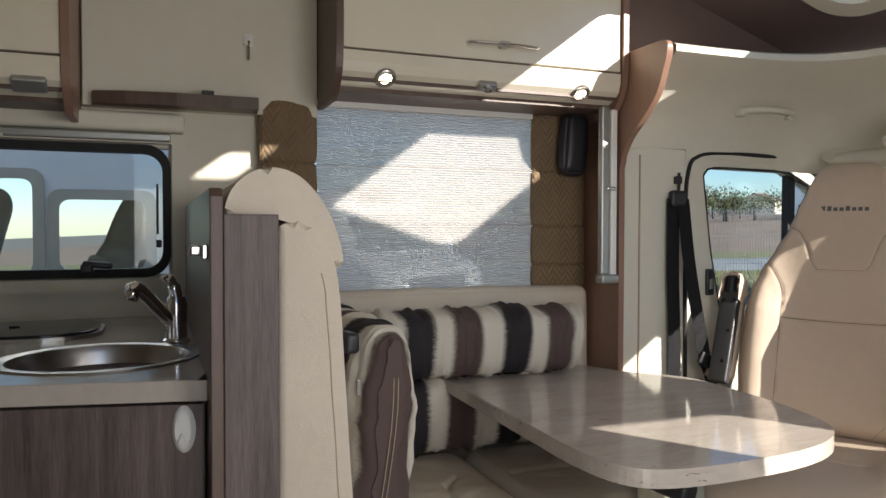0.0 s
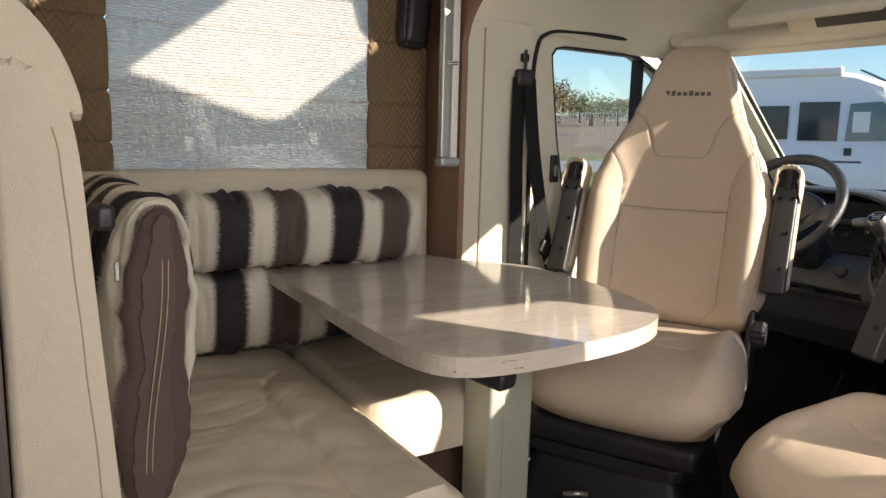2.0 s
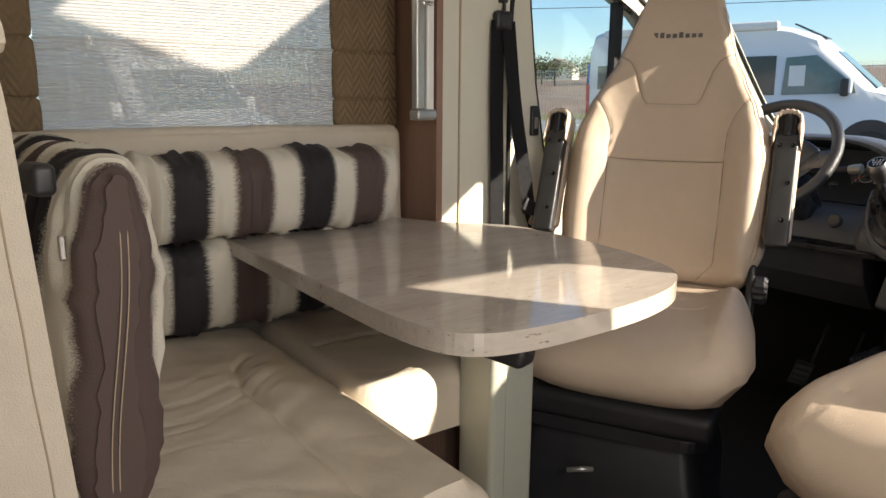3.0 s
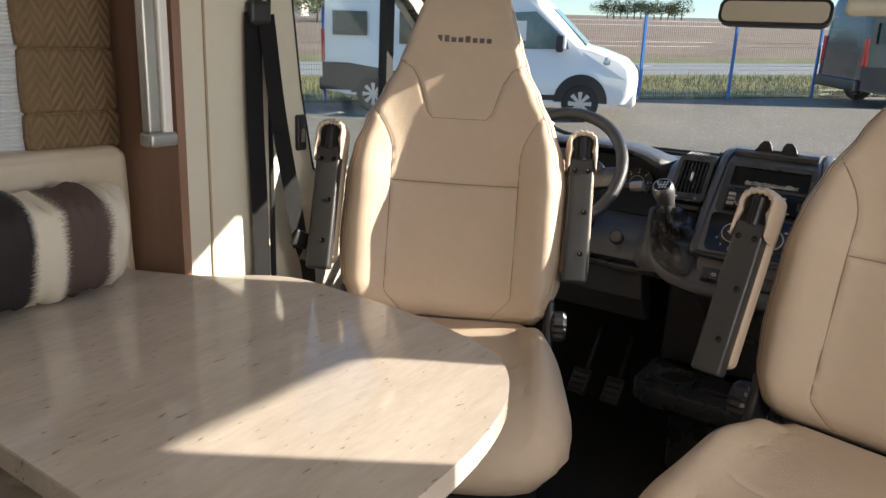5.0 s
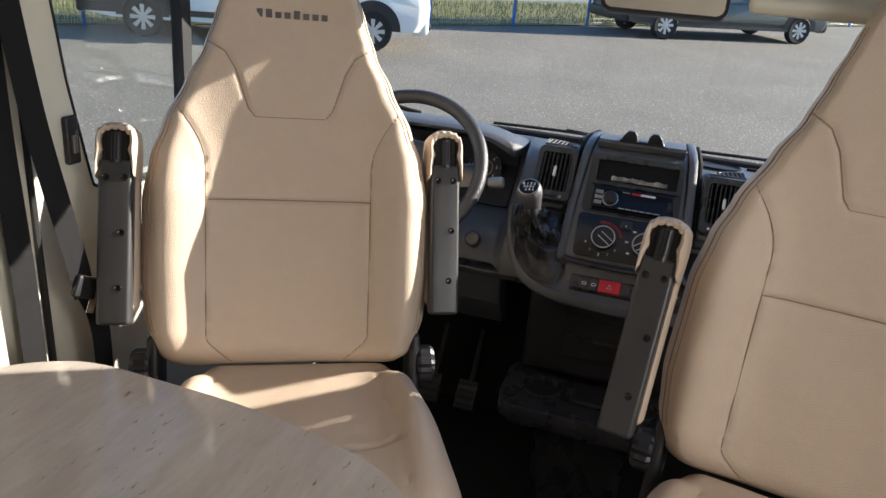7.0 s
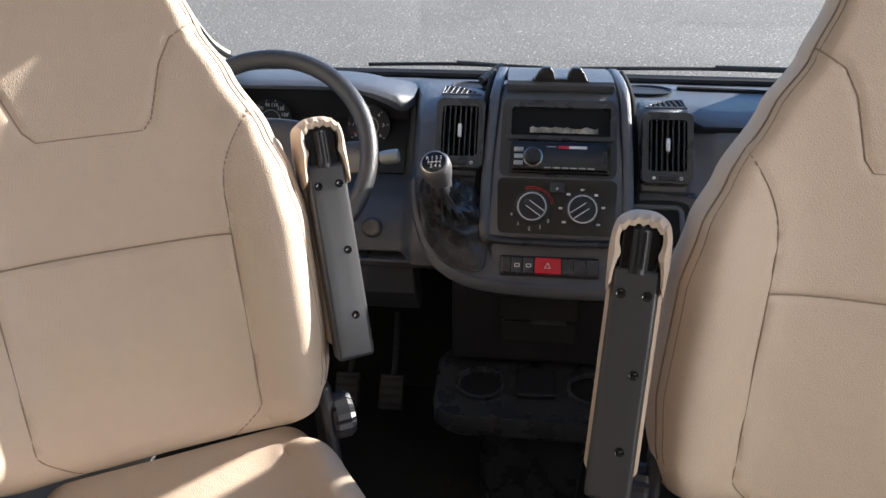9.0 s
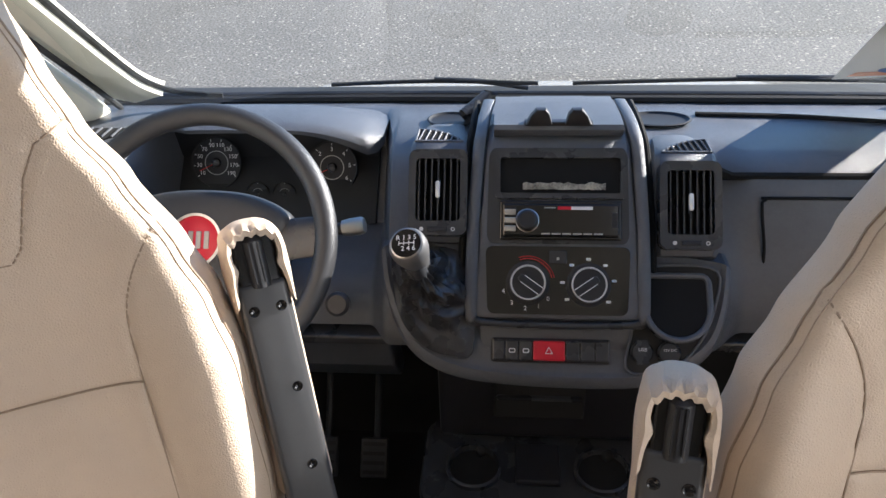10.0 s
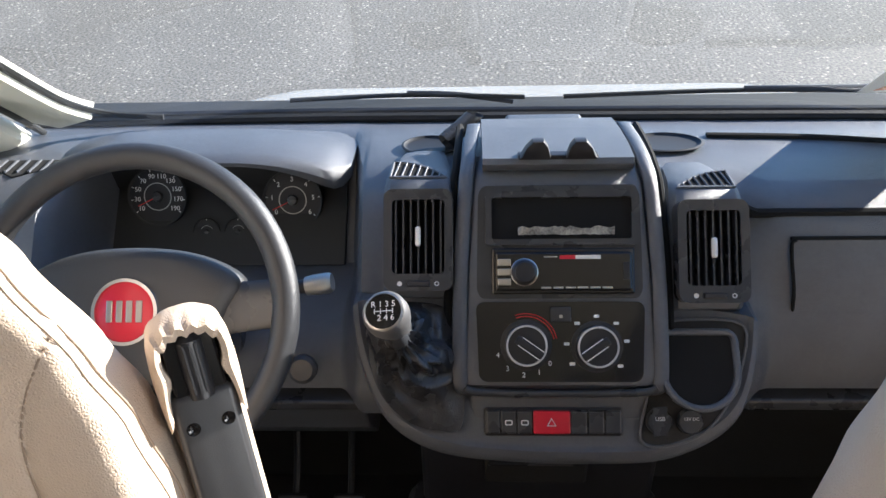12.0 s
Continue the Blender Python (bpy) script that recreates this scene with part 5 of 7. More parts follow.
part("cabin_light", sloped(-0.045, 0.045, 0.10, 0.50, 0.035, 0.01), M_WHITE, oc, "white cabin light")

# frames of the skylight and of the added, unseen roof hatch
sk = thing("window_7", "over-cab skylight with cream rounded frame", "skylight", kind="structure", at=(1.62, 0, hood_z(1.62)))
slope = pose(0, 0, 0, 0, math.degrees(math.atan(0.33)), 0)
L = (SX1 - SX0) / 2 * 1.053
part("window_frame", ring(rounded_rect(-L - 0.05, L + 0.05, -SY - 0.05, SY + 0.05, 0.10, 6), rounded_rect(-L + 0.01, L - 0.01, -SY + 0.01, SY - 0.01, 0.07, 6), -0.022, 0.06), M_TRIM, sk, "cream skylight frame", False, slope)
gk = part("pane", prism(rounded_rect(-L, L, -SY, SY, 0.07, 6), 0.050, 0.054), M_GLASS, sk, "", False, slope)
gk.visible_shadow = False
rh = thing("window_8", "unseen white framed roof hatch added to let sun in", "hatch", kind="structure", at=((HX0 + HX1) / 2, (HY0 + HY1) / 2, 2.0))
HW, HD = (HX1 - HX0) / 2, (HY1 - HY0) / 2
part("window_frame", ring(rounded_rect(-HW - 0.04, HW + 0.02, -HD - 0.04, HD + 0.04, 0.03, 4), rounded_rect(-HW + 0.004, HW - 0.004, -HD + 0.004, HD - 0.004, 0.02, 4), -0.02, 0.06), M_WHITE, rh)
gk = part("pane", prism(rounded_rect(-HW, HW, -HD, HD, 0.02, 4), 0.05, 0.054), M_GLASS, rh)
gk.visible_shadow = False

# ---- dashboard ----
# frame on the sloping face of the dash: X to the right, Y up the slope, Z out of it
DASH = Matrix(((0, 0.6, -0.8, 2.20), (-1, 0, 0, 0), (0, 0.8, 0.6, 0.65), (0, 0, 0, 1)))
dash = thing("dashboard", "charcoal grey moulded van dashboard", "dashboard", m=DASH)
DI = DASH.inverted()


def dp(name, bm, mat, label="", smooth=False, parent=None, m=None):
    return part(name, bm, mat, parent or dash, label, smooth, m)


def wp_(bm):
    bm.transform(DI)
    return bm


def shell(sections, n_mid=6):
    """A skin through (y, profile) sections; a profile is a list of (x, z)."""
    rows = []
    for (y0, p0), (y1, p1) in zip(sections, sections[1:]):
        for k in range(n_mid):
            t = k / n_mid
            t = t * t * (3 - 2 * t)
            rows.append([(a[0] + (b[0] - a[0]) * t, y0 + (y1 - y0) * k / n_mid, a[1] + (b[1] - a[1]) * t) for a, b in zip(p0, p1)])
    y, p = sections[-1]
    rows.append([(a[0], y, a[1]) for a in p])
    return loft(rows)


SECT = [(2.30, 0.60), (2.255, 0.615), (2.25, 0.66), (2.29, 0.72), (2.345, 0.79), (2.40, 0.850), (2.43, 0.872), (2.48, 0.882), (2.60, 0.878), (2.74, 0.855), (2.78, 0.70), (2.70, 0.55)]
GL = [(2.33, 0.60), (2.30, 0.62), (2.30, 0.66), (2.32, 0.72), (2.345, 0.79), (2.37, 0.845), (2.395, 0.868), (2.44, 0.880), (2.58, 0.878), (2.74, 0.855), (2.78, 0.70), (2.70, 0.55)]
DRV = [(2.33, 0.60), (2.30, 0.62), (2.31, 0.66), (2.36, 0.70), (2.50, 0.705), (2.60, 0.80), (2.61, 0.85), (2.62, 0.868), (2.65, 0.872), (2.74, 0.855), (2.78, 0.70), (2.70, 0.55)]
bm = shell([(-0.945, GL), (-0.80, GL), (-0.30, GL), (-0.24, SECT), (0.27, SECT), (0.31, DRV), (0.70, DRV), (0.74, SECT), (0.945, SECT)])
dp("dash_body", wp_(bm), M_DASH, "charcoal grained dash body", True)
# hood over the instruments
rows = []
for k in range(41):
    t = k / 40
    y = 0.775 - 0.475 * t
    c = 1 - abs(2 * t - 1) ** 3.2
    droop = max(0, (t - 0.66) / 0.34) ** 2
    rise = max(0, 1 - t / 0.22)
    fwd = 0.078 * min(1, t / 0.30) ** 0.8 - 0.012 * droop
    xf = 2.548 - fwd
    top = 0.884 + 0.026 * c - 0.012 * droop - 0.010 * rise
    lip = 0.016 + 0.026 * droop
    e = max(0, (t - 0.93) / 0.07)
    q = 1 - 0.55 * e * e
    mx, mz = 2.545, 0.872
    prof = [(2.66, 0.866), (2.62, 0.868 + 0.020 * c), (2.575, top - 0.002), (xf + 0.018, top - 0.001), (xf + 0.006, top - 0.005), (xf, top - 0.5 * lip), (xf + 0.004, top - lip), (xf + 0.014, top - lip - 0.003), (2.565, top - 0.024), (2.64, 0.845)]
    rows.append([(mx + (x - mx) * q, y, mz + (z - mz) * q) for x, z in prof])
dp("instrument_hood", wp_(loft(rows)), M_DASH, "grey grained hood over the instruments", True)
# instruments
dp("gauge_panel", wp_(prism([(2.488, 0.709), (2.584, 0.799), (2.578, 0.862), (2.60, 0.862), (2.604, 0.797), (2.50, 0.700)], 0.322, 0.722, 'y', 0.002)), M_DIAL, "black sloping panel behind the dials")
def gauge(y, z, r, x, nums, needle, label):
    m = DI @ Matrix.Translation((x, y, z)) @ Matrix(((0, 0.42, -0.907, 0), (-1, 0, 0, 0), (0, 0.907, 0.42, 0), (0, 0, 0, 1)))
    g = part("gauge", lathe([(0, 0), (r, 0), (r, 0.003), (r * 1.06, 0.004), (r * 1.08, 0.0)], 36), M_DIAL, dash, label, True, m)
    part("dial_ring", ring([(r * 0.50 * math.cos(a), r * 0.50 * math.sin(a)) for a in np.linspace(0, 2 * math.pi, 33)[:-1]], [(r * 0.47 * math.cos(a), r * 0.47 * math.sin(a)) for a in np.linspace(0, 2 * math.pi, 33)[:-1]], 0.0005, 0.0015), M_ALU, g)
    tk = bmesh.new()
    n = len(nums)
    for i, w in enumerate(nums):
        a = radians(215 - 250 * i / (n - 1))
        b = box(r * 0.90, r * 0.98, -0.0006, 0.0006, 0.0005, 0.0012)
        b.transform(Matrix.Rotation(a, 4, 'Z'))
        me = bpy.data.meshes.new("t")
        b.to_mesh(me)
        b.free()
        tk.from_mesh(me)
        if w:
            text_part(w, r * 0.24, M_WHITEMARK, g, pose(r * 0.74 * math.cos(a), r * 0.74 * math.sin(a), 0.001), "numeral")
    tagged(part("scale", tk, M_WHITEMARK, g), kind="stuff")
    nd = box(-0.004, r * 0.8, -0.0007, 0.0007, 0.002, 0.003)
    nd.transform(Matrix.Rotation(radians(needle), 4, 'Z'))
    part("needle", nd, M_REDLINE, g, "red needle")
    part("hub", lathe([(0, 0.008), (r * 0.16, 0.006), (r * 0.20, 0.001)], 16), M_DASH2, g, "", True)
gauge(0.632, 0.797, 0.046, 2.560, ["10", "30", "50", "70", "90", "110", "130", "150", "170", "190"], 205, "dark round speedometer dial")
gauge(0.410, 0.788, 0.046, 2.560, ["0", "1", "2", "3", "4", "5", "6"], 205, "dark round rev counter dial")
gauge(0.552, 0.746, 0.021, 2.532, ["", "", "F"], 180, "small fuel gauge")
gauge(0.500, 0.746, 0.021, 2.532, ["", "", ""], 180, "small temperature gauge")
# side air outlet at the far end
def outlet(a0, a1, b0, b1, c, label, toggles=True):
    o = dp("air_vent", ring(rounded_rect(a0 - 0.011, a1 + 0.011, b0 - 0.022, b1 + 0.014, 0.012, 3), rounded_rect(a0, a1, b0, b1, 0.006, 3), c - 0.026, c), M_DASH2, label)
    # Black sheet paints the shade behind the slats.
    part("vent_box", box(a0 - 0.002, a1 + 0.002, b0 - 0.002, b1 + 0.002, c - 0.0235, c - 0.0215), M_GAPSHADE, o)
    n = 7
    for i in range(n):
        x = a0 + (a1 - a0) * (i + 0.5) / n
        part("slat", box(x - 0.0011, x + 0.0011, b0, b1, c - 0.016, c - 0.002), M_DASH2, o)
    if toggles:
        xm, bmid = (a0 + a1) / 2, (b0 + b1) / 2
        part("vent_toggle", soft_box(0.007, 0.026, 0.008, 0.003, 2, m=Matrix.Translation((xm, bmid, c + 0.001))), M_WHITE, o, "pale grey vent toggle", True)
        part("thumb_wheel", box(xm - 0.015, xm + 0.015, b0 - 0.017, b0 - 0.009, c - 0.002, c + 0.003, 0.002), M_BLACK, o)
        for k, hollow in ((-0.024, False), (0.024, True)):
            part("mark", lathe([(0.0018 if hollow else 0, 0), (0.0032, 0), (0.0032, 0.0006)], 12, m=Matrix.Translation((xm + k, b0 - 0.013, c + 0.0005))), M_WHITEMARK, o)
    return o


# vent towers either side of the centre stack
def tower(s, a0, a1, b0, b1):
    x0, x1 = a0 - 0.014, a1 + 0.014
    rows = []
    for b, c, k in ((b0 - 0.035, -0.03, 0.0), (b0 - 0.030, 0.004, 0.002), (b0 - 0.02, 0.010, 0), (b1 + 0.014, 0.010, 0), (b1 + 0.030, 0.004, 0.002), (b1 + 0.046, -0.014, 0.006), (b1 + 0.066, -0.055, 0.012), (b1 + 0.088, -0.105, 0.018), (b1 + 0.098, -0.14, 0.02)):
        rows.append([(x0 + k, b, c - 0.09), (x0 + k, b, c - 0.008), (x0 + k + 0.008, b, c), (x1 - k - 0.008, b, c), (x1 - k, b, c - 0.008), (x1 - k, b, c - 0.09)])
    dp("vent_tower", loft(rows), M_DASH, "charcoal vent tower", True)
    outlet(a0, a1, b0, b1, 0.034, "dark air vent with upright slats")
    # small demister grille on the shoulder
    xo, xi = (a1 + 0.006, a0 - 0.002) if s > 0 else (a0 - 0.006, a1 + 0.002)
    fin = [(xo + (xi - xo) * u, -0.018) for u in np.linspace(0, 1, 9)] + [(xo + (xi - xo) * u, -0.018 + 0.038 * (1 - u ** 2.2)) for u in np.linspace(0.97, 0.03, 12)]
    if s > 0:
        fin = fin[::-1]
    fm = pose(0, b1 + 0.045, -0.014, -48, 0, 0)
    g = dp("demister_grille", prism(fin, -0.006, 0.002, 'z'), M_GAPSHADE, "dark demister grille", m=fm)
    part("grille_rim", tube([(x, y, 0.002) for x, y in fin], 0.0019, 6, True), M_DASH, g, "", True)
    for i in range(7):
        u = 0.07 + 0.80 * i / 6
        x, h = xo + (xi - xo) * u, 0.036 * (1 - u ** 2.2)
        lean = 0.006 * (1 if s > 0 else -1)
        part("slat", tube([(x, -0.017, 0.003), (x - lean * h / 0.036, -0.017 + h, 0.003)], 0.0013, 5), M_DASH, g)
    # tray behind the tower
    cup = lathe([(0.034, 0.000), (0.036, 0.003), (0.033, 0.004), (0.030, 0.001), (0.027, 0.0006), (0, 0.0006)], 32)
    bmesh.ops.scale(cup, vec=(0.95, 1.25 if s < 0 else 1.65, 1), verts=cup.verts)
    cup.transform(DI @ Matrix.Translation((2.556, -(a0 + a1) / 2 + (0.012 if s > 0 else -0.006), 0.8835)))
    dp("top_tray", cup, M_DIAL, "dark oval tray on the dash top", True)
tower(-1, -0.221, -0.153, 0.199, 0.295)
tower(1, 0.156, 0.224, 0.182, 0.278)

# centre stack
def trap(b0, h0, b1, h1, r=0.012, c0=-0.005):
    pts = []
    base = rounded_rect(-1, 1, 0, 1, 0.10, 5)
    for x, y in base:
        h = h0 + (h1 - h0) * y
        pts.append((c0 + x * h, b0 + (b1 - b0) * y))
    return pts
rows = []
for b, h, c in ((-0.040, 0.105, -0.05), (-0.034, 0.112, -0.02), (0.045, 0.122, 0.004), (0.055, 0.126, 0.020), (0.07, 0.128, 0.024), (0.20, 0.122, 0.024), (0.315, 0.113, 0.022), (0.335, 0.110, 0.012), (0.36, 0.106, -0.012)):
    rows.append([(-0.005 - h, b, c - 0.12), (-0.005 - h, b, c - 0.012), (-0.005 - h + 0.006, b, c - 0.002), (-0.005 - h + 0.012, b, c), (-0.005 + h - 0.012, b, c), (-0.005 + h - 0.006, b, c - 0.002), (-0.005 + h, b, c - 0.012), (-0.005 + h, b, c - 0.12)])
dp("stack_body", loft(rows), M_DASH, "charcoal centre stack", True)
stack_c = 0.025
dp("fascia", prism(trap(0.166, 0.107, 0.314, 0.104), 0.018, stack_c - 0.0004, 'z', 0.001), M_DASH2, "dark satin fascia round slot and radio")
# upper slot with papers; a flat black sheet paints its shaded depth
slot = dp("storage_slot", ring(rounded_rect(-0.100, 0.096, 0.235, 0.305, 0.005, 3), rounded_rect(-0.092, 0.088, 0.243, 0.297, 0.003, 3), stack_c - 0.001, stack_c + 0.006), M_DASH2, "storage slot frame, its depth painted black")
part("slot_back", box(-0.093, 0.089, 0.242, 0.298, stack_c - 0.0005, stack_c + 0.0008), M_GAPSHADE, slot)
pp = thing("paper_scrap", "crumpled pale paper lying in the dash slot", "paper", m=DASH @ Matrix.Translation((0.004, 0.255, stack_c + 0.004)))
bm = bmesh.new()
rnd = random.Random(4)
rows = []
for i in range(25):
    x = -0.062 + 0.124 * i / 24
    rows.append((bm.verts.new((x, -0.007 + 0.001 * rnd.random(), 0.001 * rnd.random())), bm.verts.new((x, 0.001 + 0.004 * rnd.random(), 0.003 * rnd.random()))))
for A_, B_ in zip(rows, rows[1:]):
    bm.faces.new((A_[0], A_[1], B_[1], B_[0]))
bmesh.ops.solidify(bm, geom=bm.faces[:], thickness=0.0006)
part("sheet", bm, material("crumpled_print", (0.25, 0.18, 0.15), rough=0.6, vary=0.7, scale=40, grain=(0.62, 0.58, 0.52)), pp)
# radio
rad = dp("car_radio", box(-0.092, 0.090, 0.172, 0.231, stack_c - 0.001, stack_c + 0.007, 0.002), M_PIANO, "black car radio with silver keys")
part("faceplate", box(-0.088, 0.086, 0.176, 0.226, stack_c + 0.007, stack_c + 0.013, 0.003), M_PIANO, rad)
for k in range(3):
    part("radio_key", box(-0.085, -0.068, 0.183 + k * 0.0125, 0.192 + k * 0.0125, stack_c + 0.0125, stack_c + 0.0165, 0.001), M_STEEL, rad, "silver radio key")
kn = part("volume_knob", lathe([(0.0165, 0), (0.0165, 0.004), (0.0145, 0.013), (0.012, 0.015), (0, 0.015)], 28, m=Matrix.Translation((-0.051, 0.200, stack_c + 0.012))), M_BLACK, rad, "black volume knob", True)
part("knob_ring", lathe([(0.0165, 0.001), (0.0178, 0.0005), (0.0178, 0.003), (0.0165, 0.004)], 28, m=Matrix.Translation((-0.051, 0.200, stack_c + 0.012))), M_STEEL, rad, "", True)
part("display", box(-0.030, 0.070, 0.188, 0.216, stack_c + 0.0128, stack_c + 0.0136), M_PIANO, rad)
part("sticker", box(-0.006, 0.014, 0.2165, 0.2215, stack_c + 0.0131, stack_c + 0.0140), M_RED, rad, "red sticker")
part("sticker", box(0.014, 0.046, 0.2165, 0.2215, stack_c + 0.0131, stack_c + 0.0140), M_WHITEMARK, rad, "white sticker")
part("brand_bar", box(-0.026, -0.009, 0.2185, 0.2205, stack_c + 0.0131, stack_c + 0.0138), M_ALU, rad)
for k in range(6):
    part("preset_key", box(-0.030 + k * 0.0155, -0.017 + k * 0.0155, 0.179, 0.1815, stack_c + 0.0128, stack_c + 0.0142), M_ALU, rad)
part("usb_flap", box(0.074, 0.082, 0.190, 0.212, stack_c + 0.0128, stack_c + 0.0145, 0.001), M_BLACK, rad)
# heater panel
hp = dp("heater_panel", prism(trap(0.060, 0.104, 0.162, 0.108), stack_c - 0.001, stack_c + 0.003, 'z', 0.001), M_PIANO, "glossy black heater panel")


# Pale colour carries the lit brightness of the chrome knob rims.
M_LITRIM = material("rim_lit_silver", (0.62, 0.62, 0.62), rough=0.25, metal=0.15, vary=0.04)


def heater_knob(a, b, marks, red):
    m = Matrix.Translation((a, b, stack_c + 0.003))
    k = part("rotary_knob", lathe([(0.033, 0), (0.033, 0.001), (0.0275, 0.002), (0.0265, 0.010), (0.0255, 0.014), (0, 0.0145)], 40, m=m), M_BLACK, hp, "black rotary heater knob", True)
    part("knob_rim", lathe([(0.0235, 0.0142), (0.0240, 0.0158), (0.0258, 0.0158), (0.0265, 0.0135)], 40, m=m), M_LITRIM, k, "chrome rim with lit brightness in its colour", True)
    ang = -35 if red else 215
    p = soft_box(0.040, 0.011, 0.006, 0.003, 2, m=Matrix.Rotation(radians(ang), 4, 'Z') @ Matrix.Translation((0.004, 0, 0.016)))
    p.transform(m)
    part("pointer", p, M_BLACK, k, "", True)
    for off in (-0.0058, 0.0058):
        q = box(-0.010, 0.022, off - 0.0006, off + 0.0006, 0.0165, 0.0188)
        q.transform(m @ Matrix.Rotation(radians(ang), 4, 'Z'))
        part("pointer_line", q, M_WHITEMARK, k)
    for w, deg in marks:
        x, y = 0.0385 * math.cos(radians(deg)), 0.0385 * math.sin(radians(deg))
        if w:
            text_part(w, 0.0095, M_WHITEMARK, hp, Matrix.Translation((a + x, b + y, stack_c + 0.0036)), "numeral")
        else:
            part("symbol", box(a + x - 0.0035, a + x + 0.0035, b + y - 0.002, b + y + 0.002, stack_c + 0.0031, stack_c + 0.0038, 0.001), M_WHITEMARK, hp)
    if red:
        for r0 in (0.0365, 0.040):
            P = [(a + r0 * math.cos(t), b + r0 * math.sin(t), stack_c + 0.0034) for t in np.linspace(radians(110), radians(12), 18)]
            part("red_scale", tube(P, 0.0007, 6), M_REDLINE, hp, "red scale arc")
    return k
heater_knob(-0.049, 0.107, [("0", -38), ("1", -65), ("2", -95), ("3", -128), ("4", -160)], True)
heater_knob(0.041, 0.105, [("", 175), ("", 130), ("", 90), ("", 50), ("", 10), ("", -40), ("", 215)], False)
part("ac_key", box(-0.018, 0.009, 0.136, 0.156, stack_c + 0.003, stack_c + 0.006, 0.002), M_DASH2, hp)
part("ac_symbol", box(-0.0065, -0.0025, 0.1415, 0.1455, stack_c + 0.006, stack_c + 0.0066), M_ALU, hp)
# switch row
sw = dp("switch_strip", box(-0.103, 0.078, -0.014, 0.024, -0.012, 0.0, 0.004), M_BLACK, "black switch strip")
for k, (x0, x1, mt) in enumerate(((-0.100, -0.082, M_DASH2), (-0.081, -0.061, M_DASH2), (-0.060, -0.040, M_DASH2), (-0.039, 0.009, M_RED), (0.010, 0.031, M_DASH2), (0.032, 0.053, M_DASH2), (0.054, 0.075, M_DASH2))):
    kk = part("hazard_button" if mt is M_RED else "switch_key", box(x0, x1, -0.010, 0.020, -0.002, 0.007 if mt is M_RED else 0.005, 0.002), mt, sw, "red hazard light button" if mt is M_RED else "")
    if mt is M_RED:
        T = [(-0.0155 + 0.0072 * math.cos(t), 0.004 + 0.0072 * math.sin(t)) for t in (radians(90), radians(210), radians(330))]
        T2 = [(-0.0155 + 0.0052 * math.cos(t), 0.004 + 0.0052 * math.sin(t)) for t in (radians(90), radians(210), radians(330))]
        part("triangle", ring(T, T2, 0.0066, 0.0076), M_WHITEMARK, kk)
    elif k in (1, 2):
        xm = (x0 + x1) / 2
        part("symbol", ring(rounded_rect(xm - 0.005, xm + 0.005, 0.001, 0.008, 0.002, 2), rounded_rect(xm - 0.0035, xm + 0.0035, 0.0025, 0.0065, 0.001, 2), 0.0046, 0.0055), M_WHITEMARK, kk)
# curved console panel that carries lever, switches and cup holder
edge = [(-0.271, 0.158), (-0.262, 0.098), (-0.238, 0.036), (-0.205, -0.002), (-0.150, -0.026), (-0.060, -0.036), (0.060, -0.038), (0.130, -0.032), (0.190, -0.008), (0.226, 0.026), (0.244, 0.080), (0.250, 0.135)]
edge = [(p.x, p.y) for p in smooth_path([(x, y, 0) for x, y in edge], 4)]
def drawn(k, d):
    return [(-0.010 + (x + 0.010) * k, 0.13 + (y - 0.13) * k + d) for x, y in edge]
dp("console_apron", loft([[(x, y, c) for x, y in drawn(k, d)] + [(0.25 * k, 0.16, c - 0.03), (-0.27 * k, 0.175, c - 0.03)] for k, d, c in ((0.90, -0.006, -0.10), (1.02, -0.010, -0.030), (1.035, -0.008, -0.012), (1.025, -0.002, -0.003), (1.0, 0.004, 0.0), (0.985, 0.006, -0.004), (0.97, 0.008, -0.006), (0.70, 0.02, -0.008), (0.4, 0.05, -0.014))]), M_DASH, "charcoal curved console panel", True)
# cup recess with sockets
def dee(x0, x1, y0, y1, r=0.012):
    """Flat top with small corners, round below."""
    h = (x1 - x0) / 2
    xm = (x0 + x1) / 2
    pts = [(xm + h * math.cos(a), y0 + h + h * math.sin(a)) for a in np.linspace(-math.pi, 0, 17)]
    return pts + [(x1 - r + r * math.cos(a), y1 - r + r * math.sin(a)) for a in np.linspace(0, math.pi / 2, 5)] + [(x0 + r + r * math.cos(a), y1 - r + r * math.sin(a)) for a in np.linspace(math.pi / 2, math.pi, 5)]
cup_edge = [(p.x, p.y) for p in smooth_path([(0.100, -0.018, 0), (0.110, 0.040, 0), (0.114, 0.090, 0), (0.118, 0.128, 0), (0.17, 0.138, 0), (0.236, 0.130, 0), (0.232, 0.075, 0), (0.212, 0.026, 0), (0.180, -0.010, 0), (0.135, -0.026, 0)], 4, True)]
cr = dp("cup_holder", prism(cup_edge, -0.010, -0.002, 'z', 0.002), M_RUBBER, "black cup holder recess")
part("recess_rim", tube([(x, y, -0.001) for x, y in cup_edge], 0.0022, 6, True), M_DASH, cr, "", True)
lip = dee(0.126, 0.221, 0.026, 0.122)
def lip_z(y):
    return 0.006 + 0.022 * (0.122 - y) / 0.096
part("rim", tube([(x, y, lip_z(y)) for x, y in lip], 0.0048, 8, True), M_DASH, cr, "raised charcoal rim", True)
xm_, ym_ = 0.1735, 0.074
